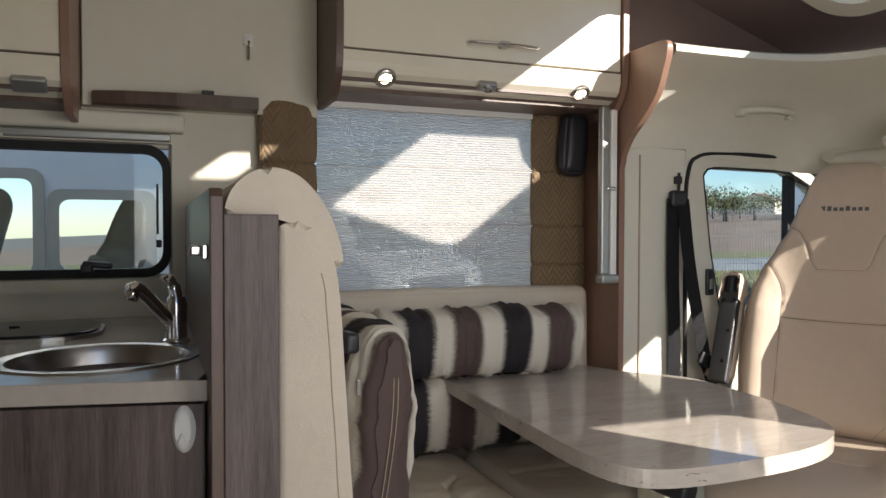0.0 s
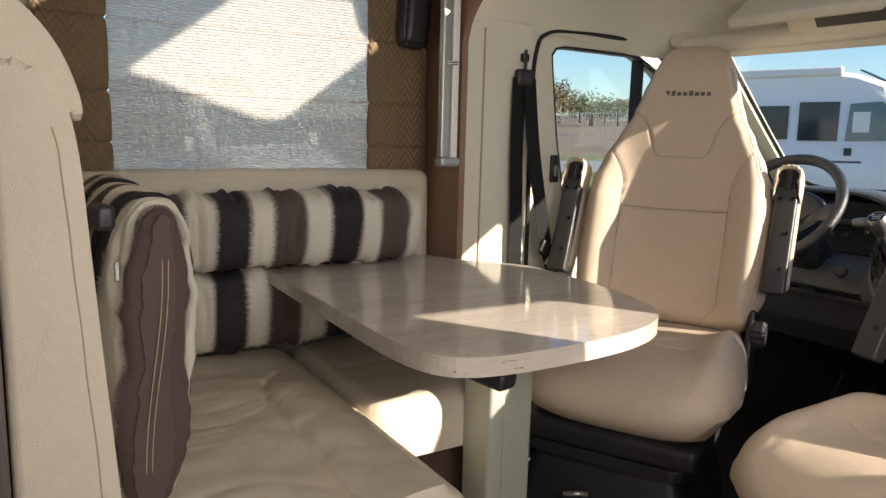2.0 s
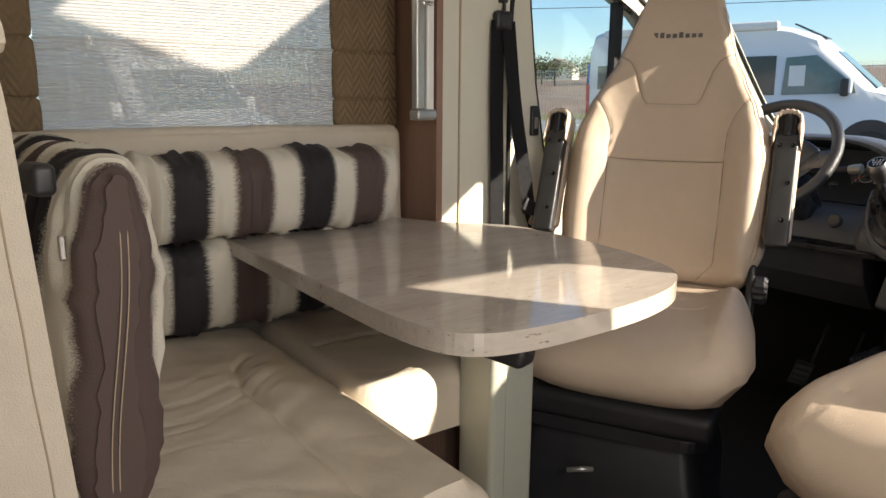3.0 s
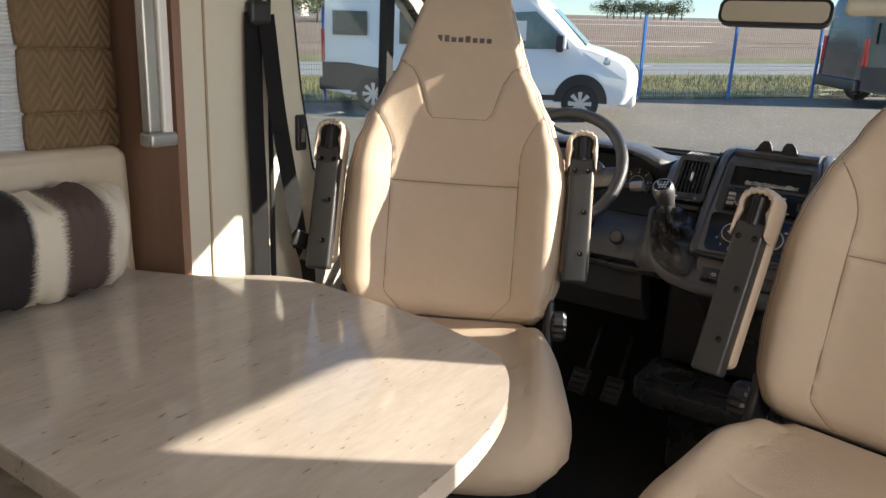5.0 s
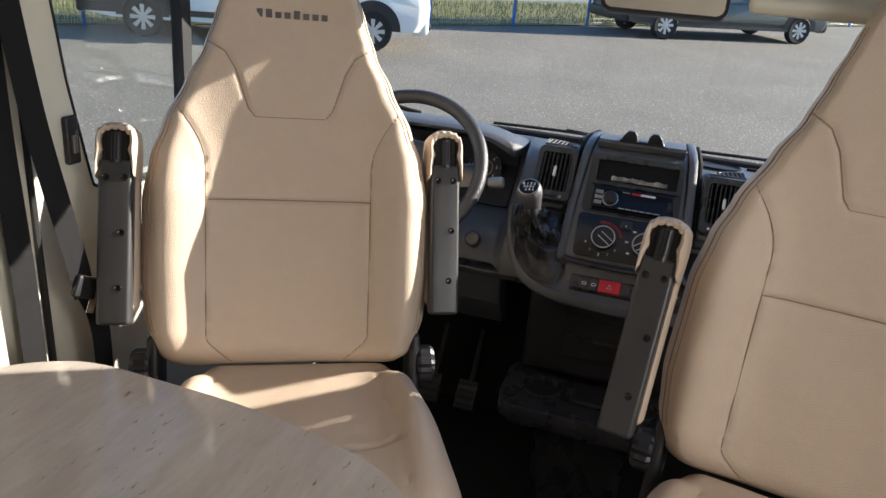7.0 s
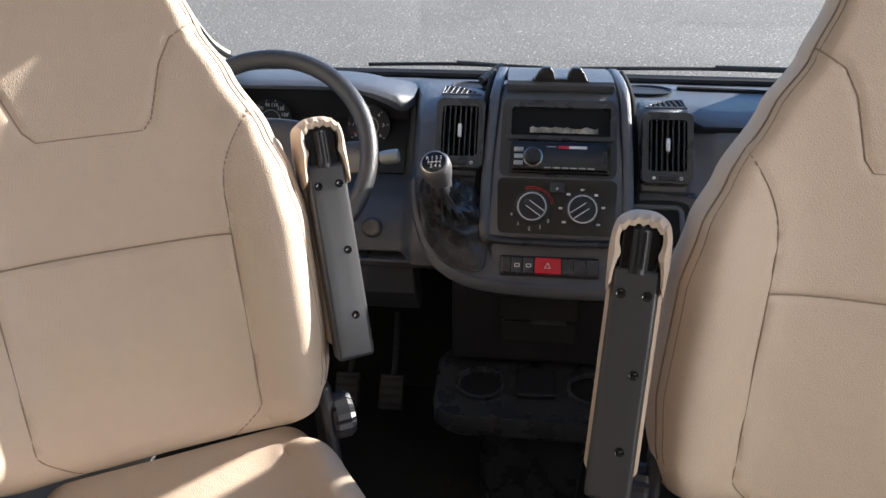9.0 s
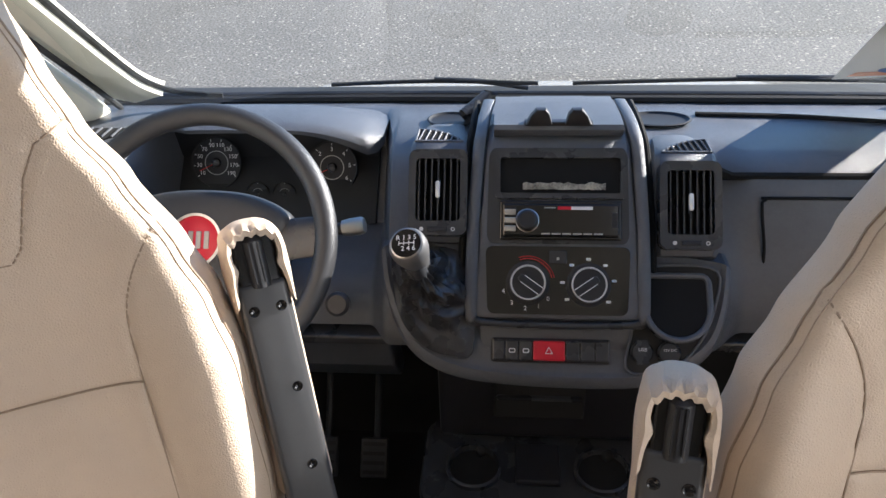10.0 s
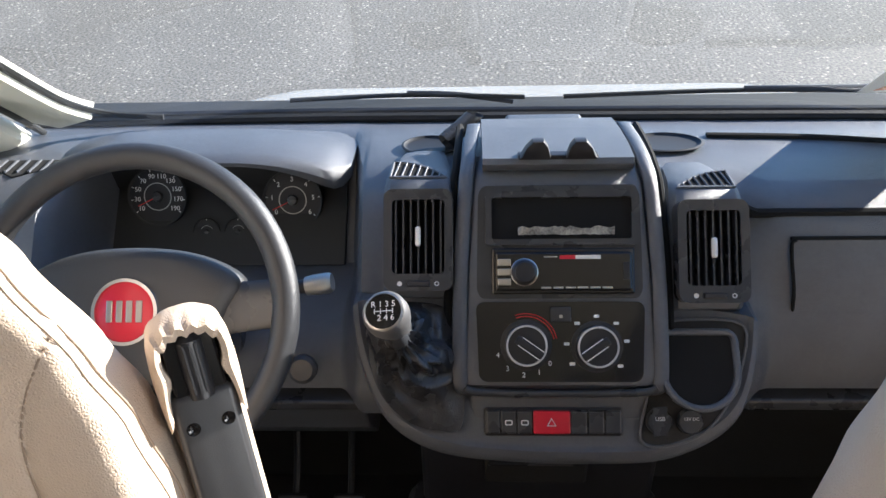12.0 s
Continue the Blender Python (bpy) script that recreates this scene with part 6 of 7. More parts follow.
part("basket", loft([[(xm_ + (x - xm_) * k, ym_ + (y - ym_) * k - d, lip_z(y) * w - e) for x, y in lip] for k, d, w, e in ((1.02, 0.0, 1.0, 0.0), (1.00, 0.004, 0.6, 0.002), (0.92, 0.010, 0.0, 0.004))], caps=False), M_DASH2, cr, "", True)
# Shallow well, coloured black to paint the shade of a deeper one.
part("cup_well", loft([[(xm_ + (x - xm_) * k, ym_ + (y - ym_) * k, lip_z(y) * w + e) for x, y in lip] for k, w, e in ((0.99, 1.0, 0.0), (0.90, 0.5, 0.0), (0.80, 0.0, 0.0012), (0.30, 0.0, 0.0012))]), M_GAPSHADE, cr, "", True)
part("cup_ring", tube([(xm_ + 0.030 * math.cos(a), 0.058 + 0.022 * math.sin(a), 0.010 - 0.004 * math.sin(a)) for a in np.linspace(0, 2 * math.pi, 33)[:-1]], 0.0028, 8, True), M_BLACK, cr, "", True)
for x, w in ((0.124, "USB"), (0.164, "12V DC")):
    so = part("socket_cap", lathe([(0, 0.010), (0.0145, 0.010), (0.0165, 0.007), (0.017, 0)], 24, m=Matrix.Translation((x, 0.006, -0.003))), M_DASH2, cr, "round black socket cap", True)
    text_part(w, 0.0075 if w == "USB" else 0.006, M_WHITEMARK, so, Matrix.Translation((x, 0.010, 0.0082)), "lettering")
part("socket_tab", box(0.1150, 0.1330, -0.012, 0.026, 0.0066, 0.0076, 0.0004), M_DASH2, cr)
# gear lever console
well = [(p.x, p.y) for p in smooth_path([(-0.255, 0.150, 0), (-0.252, 0.100, 0), (-0.236, 0.046, 0), (-0.205, 0.010, 0), (-0.165, -0.004, 0), (-0.136, -0.002, 0), (-0.134, 0.040, 0), (-0.142, 0.090, 0), (-0.150, 0.145, 0), (-0.20, 0.156, 0)], 4, True)]
gc = dp("gear_console", prism(well, -0.012, -0.003, 'z', 0.002), M_DASH2, "dark gear lever console")
part("boot_frame", tube([(x, y, -0.002) for x, y in well], 0.0035, 8, True), M_DASH, gc, "raised boot frame", True)
gl = thing("gear_lever", "black gear lever with leather gaiter and satin knob", "gear lever", m=Matrix.Translation((2.225, 0.20, 0.735)))
top = Vector((-0.035, 0.015, 0.105))
GD = gl.matrix_world.inverted() @ DASH
neck = DI @ (gl.matrix_world @ (top * 0.62))
mid = [(p.x, p.y) for p in smooth_path([(-0.246, 0.135, 0), (-0.243, 0.095, 0), (-0.228, 0.050, 0), (-0.200, 0.018, 0), (-0.165, 0.006, 0), (-0.143, 0.008, 0), (-0.141, 0.045, 0), (-0.148, 0.090, 0), (-0.156, 0.138, 0), (-0.20, 0.148, 0)], 10, True)]
nm = len(mid)
centre = Vector((-0.196, 0.075, 0.0))
rows = []
for j in range(40):
    t = j / 39
    shrink = (1 - t) ** 1.15
    c = centre.lerp(neck, t ** 0.8)
    lift = neck.z * t ** 1.05 + 0.004
    row = []
    for i, (x, y) in enumerate(mid):
        a = math.atan2(y - centre.y, x - centre.x)
        rr = math.hypot(x - centre.x, y - centre.y) * shrink + 0.0140
        pleat = 0.17 * math.sin(15 * a) * max(0, min(1, (t - 0.40) / 0.25))
        w = math.sin(math.pi * min(1, t * 1.15)) if t < 0.87 else 0.0
        bag = 0.20 * w * math.sin(3 * a + 0.9 + 3.0 * t) + 0.14 * w * math.sin(5 * a + 6.5 * t)
        f = 1 + pleat + bag
        ridge = 0.010 * w * (1 - 2 * abs(math.sin(2.5 * a + 7 * t))) + 0.006 * w * noise.noise(Vector((math.cos(a) * 2.2, math.sin(a) * 2.2, t * 6)))
        row.append(tuple(GD @ Vector((c.x + rr * f * math.cos(a), c.y + rr * f * math.sin(a), max(lift + ridge, 0.002)))))
    rows.append(row)
part("gaiter", loft(rows), material("black_soft_leather", (0.040, 0.041, 0.046), rough=0.27, vary=0.2, scale=30, bump=0.4, bump_scale=420, spec=0.7), gl, "black draped leather gaiter", True)
ax = top.normalized()
km = Matrix.Translation(top) @ Vector((0, 0, 1)).rotation_difference((ax + Vector((-0.45, 0.02, 0.1))).normalized()).to_matrix().to_4x4()
part("collar", lathe([(0.014, -0.052), (0.016, -0.048), (0.015, -0.036), (0.013, -0.030)], 20, m=Matrix.Translation(top) @ Vector((0, 0, 1)).rotation_difference(ax).to_matrix().to_4x4()), M_DASH2, gl, "", True)
kb = part("knob", lathe([(0, -0.066), (0.016, -0.064), (0.0175, -0.050), (0.0205, -0.028), (0.0250, -0.008), (0.0272, 0.006), (0.0268, 0.018), (0.0235, 0.026), (0, 0.027)], 32, m=km), material("satin_grey_metal", (0.34, 0.34, 0.35), rough=0.34, metal=0.8, vary=0.05), gl, "satin grey gear knob", True)
part("shift_plate", lathe([(0, 0.0275), (0.0205, 0.0272), (0.0215, 0.0255)], 28, m=km), M_PIANO, kb, "black shift pattern plate", True)
part("plate_rim", lathe([(0.0205, 0.0272), (0.0210, 0.0284), (0.0226, 0.0278), (0.0232, 0.0255)], 28, m=km), M_STEEL, kb, "", True)
kr = km @ pose(0, 0, 0.0280, 0, 0, -90)
text_part("R 1 3 5", 0.0098, M_WHITEMARK, kb, kr @ Matrix.Translation((0, 0.008, 0)), "lettering")
text_part("2 4 6", 0.0098, M_WHITEMARK, kb, kr @ Matrix.Translation((0.003, -0.008, 0)), "lettering")
gt = box(-0.010, 0.011, -0.0005, 0.0005, 0, 0.0005)
for x in (-0.010, -0.003, 0.004, 0.011):
    box(x - 0.0005, x + 0.0005, -0.003, 0.003, 0, 0.0005, bm=gt)
part("shift_gate", gt, M_WHITEMARK, kb, "", False, kr)
# phone clip and hood on the stack top
hd = dp("stack_hood", loft([[(x, b, c) for x in (-0.103, -0.098, 0.088, 0.093)] + [(0.093, b, c - 0.03), (-0.103, b, c - 0.03)] for b, c in ((0.335, 0.022), (0.340, 0.030), (0.348, 0.030), (0.372, -0.002), (0.408, -0.062), (0.436, -0.12), (0.440, -0.16))]), M_DASH, "charcoal hood above the slot", True)
for s in (-1, 1):
    pts = [(-0.005 + s * 0.010, 0.0), (-0.005 + s * 0.014, 0.016), (-0.005 + s * 0.020, 0.024), (-0.005 + s * 0.034, 0.024), (-0.005 + s * 0.042, 0.014), (-0.005 + s * 0.050, 0.0)]
    part("clip_horn", prism(pts, -0.010, 0.004, 'z', 0.002), M_BLACK, hd, "black holder horn", True, pose(0, 0.348, 0.034, 38, 0, 0))
part("clip_bar", box(-0.057, 0.047, -0.004, 0.004, -0.010, 0.004, 0.002), M_BLACK, hd, "", False, pose(0, 0.350, 0.028, 38, 0, 0))
sp = thing("dash_speaker_pod", "grey flat pod on the dash top behind the hood", "pod", m=Matrix.Translation((2.63, 0.0, 0.885)))
part("shell", soft_box(0.05, 0.125, 0.018, 0.008, 4), M_DASH, sp, "", True)
rc = thing("rolled_card", "dark rolled card standing in the dash tray", "card", m=Matrix.Translation((2.546, 0.152, 0.898)))
rows = []
axis = Vector((0.030, -0.034, 0.022))
sx_ = axis.cross(Vector((0, 0, 1))).normalized()
sy_ = sx_.cross(axis).normalized()
for k in range(31):
    a = 2 * math.pi * 1.12 * k / 30 + 0.6
    r = 0.0165 - 0.0035 * k / 30
    end = 1.0 + 0.42 * (0.5 - 0.5 * math.cos(a - 1.4))
    rows.append([tuple(r * (math.cos(a) * sx_ + math.sin(a) * sy_) - axis * 0.12), tuple(r * 0.8 * (math.cos(a) * sx_ + math.sin(a) * sy_) + axis * end)])
bm = bmesh.new()
R_ = [[bm.verts.new(p) for p in row] for row in rows]
for A_, B_ in zip(R_, R_[1:]):
    bm.faces.new((A_[0], B_[0], B_[1], A_[1]))
bmesh.ops.solidify(bm, geom=bm.faces[:], thickness=0.0006)
part("roll", bm, M_DASH2, rc, "", True)
# raised rails that frame the centre stack; a black tube paints the shaded channel beside them
for sgn, x0 in ((-1, -0.005), (1, -0.005)):
    path = smooth_path([(h, b, c) for b, h, c in ((0.040, 0.118, 0.000), (0.052, 0.126, 0.018), (0.10, 0.1275, 0.023), (0.20, 0.1255, 0.024), (0.31, 0.1190, 0.020), (0.345, 0.1155, 0.006), (0.38, 0.112, -0.029), (0.42, 0.107, -0.084))], 6)
    cut = [(-0.008, -0.014), (-0.0075, 0.001), (-0.005, 0.0038), (0.0, 0.0048), (0.006, 0.0042), (0.0105, 0.001), (0.0115, -0.005), (0.0115, -0.03)]
    dp("side_rail", loft([[(x0 + sgn * (p.x + u), p.y, p.z + w) for u, w in cut] for p in path]), M_DASH, "charcoal rail along the stack", True)
    pts = [(x0 + sgn * (h + 0.0170), b, c - 0.016) for x, b, h, c in ((0, 0.12, 0.1285, 0.020), (0, 0.20, 0.1265, 0.022), (0, 0.31, 0.1200, 0.018), (0, 0.345, 0.1165, 0.004), (0, 0.38, 0.114, -0.030), (0, 0.42, 0.112, -0.085))]
    dp("channel", tube(smooth_path(pts, 5), 0.0055, 8), M_GAPSHADE, "black tube painting the shaded channel beside the stack", True)
bot = [(-0.128, 0.052, 0.022), (-0.108, 0.046, 0.020), (-0.005, 0.044, 0.018), (0.098, 0.046, 0.020), (0.118, 0.052, 0.022)]
dp("lower_rail", tube(smooth_path(bot, 5), 0.0055, 10), M_DASH2, "", True)
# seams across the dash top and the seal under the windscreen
dp("top_seam", wp_(tube(smooth_path([(2.590, -0.25, 0.8795), (2.578, -0.42, 0.8790), (2.545, -0.62, 0.8785), (2.52, -0.90, 0.8785)], 6), 0.006, 8)), M_GAPSHADE, "dark seam across the dash top", True)
dp("glass_seal", wp_(tube(smooth_path([(2.700, 0.90, 0.866), (2.706, 0.4, 0.868), (2.700, 0.0, 0.868), (2.690, -0.45, 0.868), (2.670, -0.90, 0.868)], 6), 0.009, 8)), M_RUBBER, "black windscreen seal", True)
dp("seal_lip", wp_(tube(smooth_path([(2.735, 0.90, 0.862), (2.740, 0.4, 0.864), (2.735, 0.0, 0.864), (2.725, -0.45, 0.864), (2.705, -0.90, 0.864)], 6), 0.008, 8)), M_BLACK, "", True)
# side demister grille at the end of the dash top
sg = dp("demister_grille", wp_(prism([(2.47, 0.80), (2.50, 0.745), (2.525, 0.725), (2.525, 0.83), (2.50, 0.85)], 0.872, 0.8835, 'z', 0.001)), M_GAPSHADE, "dark side demister grille")
for k in range(6):
    part("slat", wp_(box(2.482, 2.522, 0.742 + k * 0.018, 0.7445 + k * 0.018, 0.8832, 0.8865)), M_DASH, sg)
# glove box
gb = dp("glove_box", wp_(prism([(2.325, 0.735), (2.372, 0.842), (2.380, 0.838), (2.333, 0.731)], -0.86, -0.285, 'y', 0.003)), M_DASH, "charcoal glove box lid")
part("lid_line", wp_(tube(smooth_path([(2.330, -0.325, 0.690), (2.330, -0.318, 0.760), (2.352, -0.310, 0.818), (2.361, -0.316, 0.832), (2.363, -0.36, 0.834), (2.363, -0.84, 0.832)], 5), 0.0025, 6)), M_GAPSHADE, gb, "dark gap round the lid", True)
# Black tube paints the shadow line below the top pad's ledge.
dp("pad_groove", wp_(tube(smooth_path([(2.392, -0.235, 0.874), (2.386, -0.262, 0.862), (2.388, -0.30, 0.859), (2.388, -0.90, 0.859)], 5), 0.0065, 8)), M_GAPSHADE, "black tube painting the shadow line beneath the top pad", True)
dp("parcel_shelf", wp_(box(2.29, 2.60, -0.90, -0.265, 0.585, 0.605, 0.004)), M_DASH2, "dark shelf edge below the glove box")
dp("knee_panel", wp_(prism([(2.30, 0.60), (2.335, 0.50), (2.40, 0.42), (2.44, 0.42), (2.36, 0.62)], 0.28, 0.90, 'y', 0.004)), M_DASH, "charcoal knee panel")
dp("knee_ledge", wp_(box(2.285, 2.33, 0.22, 0.90, 0.588, 0.606, 0.004)), M_DASH2)
ig = dp("ignition_lock", wp_(lathe([(0.020, 0), (0.020, 0.01), (0.015, 0.014), (0.008, 0.014), (0, 0.012)], 24, m=pose(2.275, 0.352, 0.682, 0, -60, 0))), M_DASH2, "round ignition lock", True)
# lower console with cup holders
lc = thing("lower_console", "black lower console with twin cup holders", "console", at=(2.28, 0.0, 0.0))
part("column", box(0.02, 0.40, -0.17, 0.20, 0.36, 0.60, 0.01), M_BLACK, lc)
part("shelf_recess", box(0.013, 0.021, -0.06, 0.10, 0.42, 0.55, 0.004), M_RUBBER, lc)
part("recess_lip", box(0.004, 0.021, -0.055, 0.095, 0.470, 0.476, 0.002), M_DASH2, lc)
o_ = rounded_rect(-0.14, 0.10, -0.19, 0.23, 0.06, 6)
part("tray", loft([[(x * k, 0.02 + (y - 0.02) * k, z) for x, y in o_] for z, k in ((0.0, 0.5), (0.25, 0.55), (0.285, 0.93), (0.295, 0.99), (0.335, 1.0), (0.34, 0.985), (0.336, 0.95))]), M_DASH2, lc, "dark moulded tray", True)
for y in (0.135, -0.095):
    cu = part("cup_well", lathe([(0.050, 0.336), (0.051, 0.347), (0.046, 0.349), (0.043, 0.338), (0, 0.337)], 32, m=Matrix.Translation((-0.035, y, 0))), M_DASH2, lc, "round cup well", True)
    # Black disc paints the shade down in the well.
    part("well_floor", lathe([(0, 0.339), (0.0425, 0.339)], 28, m=Matrix.Translation((-0.035, y, 0))), M_GAPSHADE, cu)
    part("cup_spring", soft_box(0.018, 0.018, 0.016, 0.005, 2, m=pose(0.0, y - 0.012, 0.345, 0, 0, 30)), M_RUBBER, cu, "", True)
part("coin_box", box(-0.07, 0.02, -0.02, 0.06, 0.336, 0.350, 0.004), M_BLACK, lc)
for y in (0.47, 0.36):
    pd = thing("foot_pedal", "black ribbed rubber foot pedal", "pedal", "foot pedals", m=pose(2.42, y, 0.16, 0, -50, 0))
    part("pad", soft_box(0.085, 0.06, 0.014, 0.005, 2), M_BLACK, pd, "", True)
    part("arm", tube(smooth_path([(0, 0, -0.005), (0.06, 0, -0.03), (0.20, 0, -0.02)], 4), 0.008, 8), M_BLACK, pd, "", True)
    for k in range(4):
        part("rib", box(-0.034 + k * 0.02, -0.026 + k * 0.02, -0.024, 0.024, 0.006, 0.010), M_RUBBER, pd)
struct("wall_firewall", box(2.66, 2.72, -0.94, 0.94, -0.05, 0.72), M_RUBBER, "black firewall lining")

# steering wheel
SWM = Matrix.Translation((2.18, 0.515, 0.857)) @ Matrix(((0, math.sin(radians(39)), -math.cos(radians(39)), 0), (-1, 0, 0, 0), (0, math.cos(radians(39)), math.sin(radians(39)), 0), (0, 0, 0, 1)))
st = thing("steering_wheel", "dark grey steering wheel with round red badge", "steering wheel", m=SWM)
part("rim", tube([(0.184 * math.cos(a), 0.184 * math.sin(a), 0) for a in np.linspace(0, 2 * math.pi, 65)[:-1]], 0.0160, 18, True), M_RIM, st, "dark grained rim", True)
hub = smooth_path([(-0.128, 0.040, 0), (-0.075, 0.068, 0), (0, 0.076, 0), (0.075, 0.068, 0), (0.128, 0.040, 0), (0.118, 0.004, 0), (0.080, -0.05, 0), (0.04, -0.085, 0), (0, -0.095, 0), (-0.04, -0.085, 0), (-0.080, -0.05, 0), (-0.118, 0.004, 0)], 6, True)
part("hub_cover", loft([[(p.x * k, p.y * k, z) for p in hub] for z, k in ((-0.055, 0.88), (-0.03, 1.0), (-0.014, 1.0), (-0.004, 0.975), (0.003, 0.92), (0.007, 0.80), (0.009, 0.55))]), M_RIM, st, "dark airbag cover", True)
for s in (-1, 1):
    part("spoke", loft([[(s * x, y0 + w * math.cos(a), z + 0.010 * math.sin(a)) for a in np.linspace(0, 2 * math.pi, 13)[:-1]] for x, y0, w, z in ((0.075, 0.0, 0.040, -0.02), (0.12, 0.005, 0.030, -0.012), (0.175, 0.01, 0.028, -0.002))]), M_DASH2, st, "dark spoke", True)
    part("lower_spoke", loft([[(s * x + w * math.cos(a), y, z + 0.008 * math.sin(a)) for a in np.linspace(0, 2 * math.pi, 13)[:-1]] for x, y, w, z in ((0.035, -0.07, 0.022, -0.02), (0.06, -0.12, 0.016, -0.012), (0.075, -0.165, 0.016, -0.002))]), M_DASH2, st, "", True)
bd = part("badge", lathe([(0, 0.0115), (0.031, 0.0105), (0.034, 0.009)], 36), M_RED, st, "round red badge", True)
part("badge_rim", lathe([(0.0335, 0.0085), (0.0345, 0.0125), (0.0385, 0.0125), (0.040, 0.008)], 36), M_CHROME, bd, "chrome badge rim", True)
for k in range(4):
    part("emblem_bar", box(-0.021 + k * 0.0115, -0.0135 + k * 0.0115, -0.012, 0.013, 0.0108, 0.0125, 0.001), M_STEEL, bd, "plain silver emblem bar")
cm = thing("steering_column", "black steering column shroud with two stalks", "column", m=SWM)
part("shroud", loft([[(x * k, (y - 0.01) * k, z) for x, y in rounded_rect(-0.07, 0.07, -0.06, 0.05, 0.03, 4)] for z, k in ((-0.05, 1.0), (-0.14, 1.05), (-0.26, 0.9))]), M_DASH2, cm, "", True)
part("stalk", tube(smooth_path([(0.05, 0.0, -0.075), (0.13, 0.025, -0.085), (0.205, 0.035, -0.085)], 5), 0.009, 10), M_BLACK, cm, "", True)
part("stalk_knob", lathe([(0, 0.0), (0.012, 0.0), (0.0135, 0.012), (0.0135, 0.03), (0.011, 0.034), (0, 0.034)], 18, m=pose(0.188, 0.033, -0.085, 0, 84, 8)), M_ALU, cm, "grey stalk end", True)
part("stalk", tube(smooth_path([(-0.05, 0.0, -0.075), (-0.13, 0.03, -0.085), (-0.205, 0.05, -0.085)], 5), 0.010, 10), M_BLACK, cm, "", True)
# price leaflet behind the windscreen and wipers outside
lf = thing("price_leaflet", "white leaflet with orange and blue print against the windscreen", "leaflet", m=Matrix(((-0.099, -0.785, -0.612, 2.657), (-0.992, 0.125, 0.000, -0.497), (0.076, 0.607, -0.791, 0.919), (0, 0, 0, 1))))
part("sheet", box(0, 0.21, 0, 0.297, -0.0006, 0.0), M_WHITE, lf)
part("orange_band", prism([(0.02, 0.016), (0.21, 0.012), (0.21, 0.030), (0.075, 0.034), (0.03, 0.036)], 0.0006, 0.0012, 'z'), material("orange_print", (0.75, 0.25, 0.09), rough=0.5), lf, "orange printed band")
part("blue_oval", prism([(0.125 + 0.065 * math.cos(a), 0.045 + 0.020 * math.sin(a)) for a in np.linspace(0, 2 * math.pi, 25)[:-1]], 0.0014, 0.0020), material("blue_print", (0.06, 0.14, 0.45), rough=0.5), lf, "blue printed oval")
for y in (0.095, 0.102):
    part("print_line", box(0.09, 0.19, y, y + 0.0016, 0.0006, 0.0012), M_DASH2, lf)
for s, y0, y1 in ((1, 0.45, 0.02), (-1, -0.05, -0.70)):
    wi = thing("wiper", "black windscreen wiper resting on the glass base", "wiper", "windscreen wipers", at=(2.79, 0, 0.848))
    part("blade", tube(smooth_path([(0, y0, 0.02), (0.012, (y0 + y1) / 2, 0.022), (0.0, y1, 0.02)], 5), 0.0045, 8), M_RUBBER, wi, "", True)
    part("arm", tube(smooth_path([(0.03, y1 + s * 0.02, 0.0), (0.02, y1 + s * 0.12, 0.018), (0.01, (y0 + y1) / 2, 0.026)], 5), 0.0055, 8), M_BLACK, wi, "", True)
struct("trim_cowl", prism([(2.745, 0.850), (2.80, 0.838), (2.90, 0.824), (2.92, 0.78), (2.745, 0.80)], -0.88, 0.88, 'y', 0.004), M_RUBBER, "black plastic cowl below the windscreen")
bn = shell([(-0.85, [(2.90, 0.72), (2.92, 0.795), (3.2, 0.70), (3.5, 0.45), (3.4, 0.40)]), (-0.5, [(2.90, 0.76), (2.92, 0.825), (3.25, 0.74), (3.6, 0.47), (3.5, 0.40)]), (0.5, [(2.90, 0.76), (2.92, 0.825), (3.25, 0.74), (3.6, 0.47), (3.5, 0.40)]), (0.85, [(2.90, 0.72), (2.92, 0.795), (3.2, 0.70), (3.5, 0.45), (3.4, 0.40)])])
bn.transform(Matrix.Translation((0.0, 0, -0.028)))
solo("bonnet", bn, material("white_vehicle_paint", (0.80, 0.80, 0.79), rough=0.15, vary=0.02, coat=0.5), "white painted bonnet ahead of the windscreen", "bonnet", smooth=True)

# ---- outside: the dealer's yard; the ground climbs gently ahead ----
GR = pose(0, 0, -0.8, 0, -2.5, 0)


def ground_stuff(name, bm, mat, label, category, kind="structure"):
    o = solo(name, bm, mat, label, category, kind=kind)
    o.matrix_world = GR
    return o


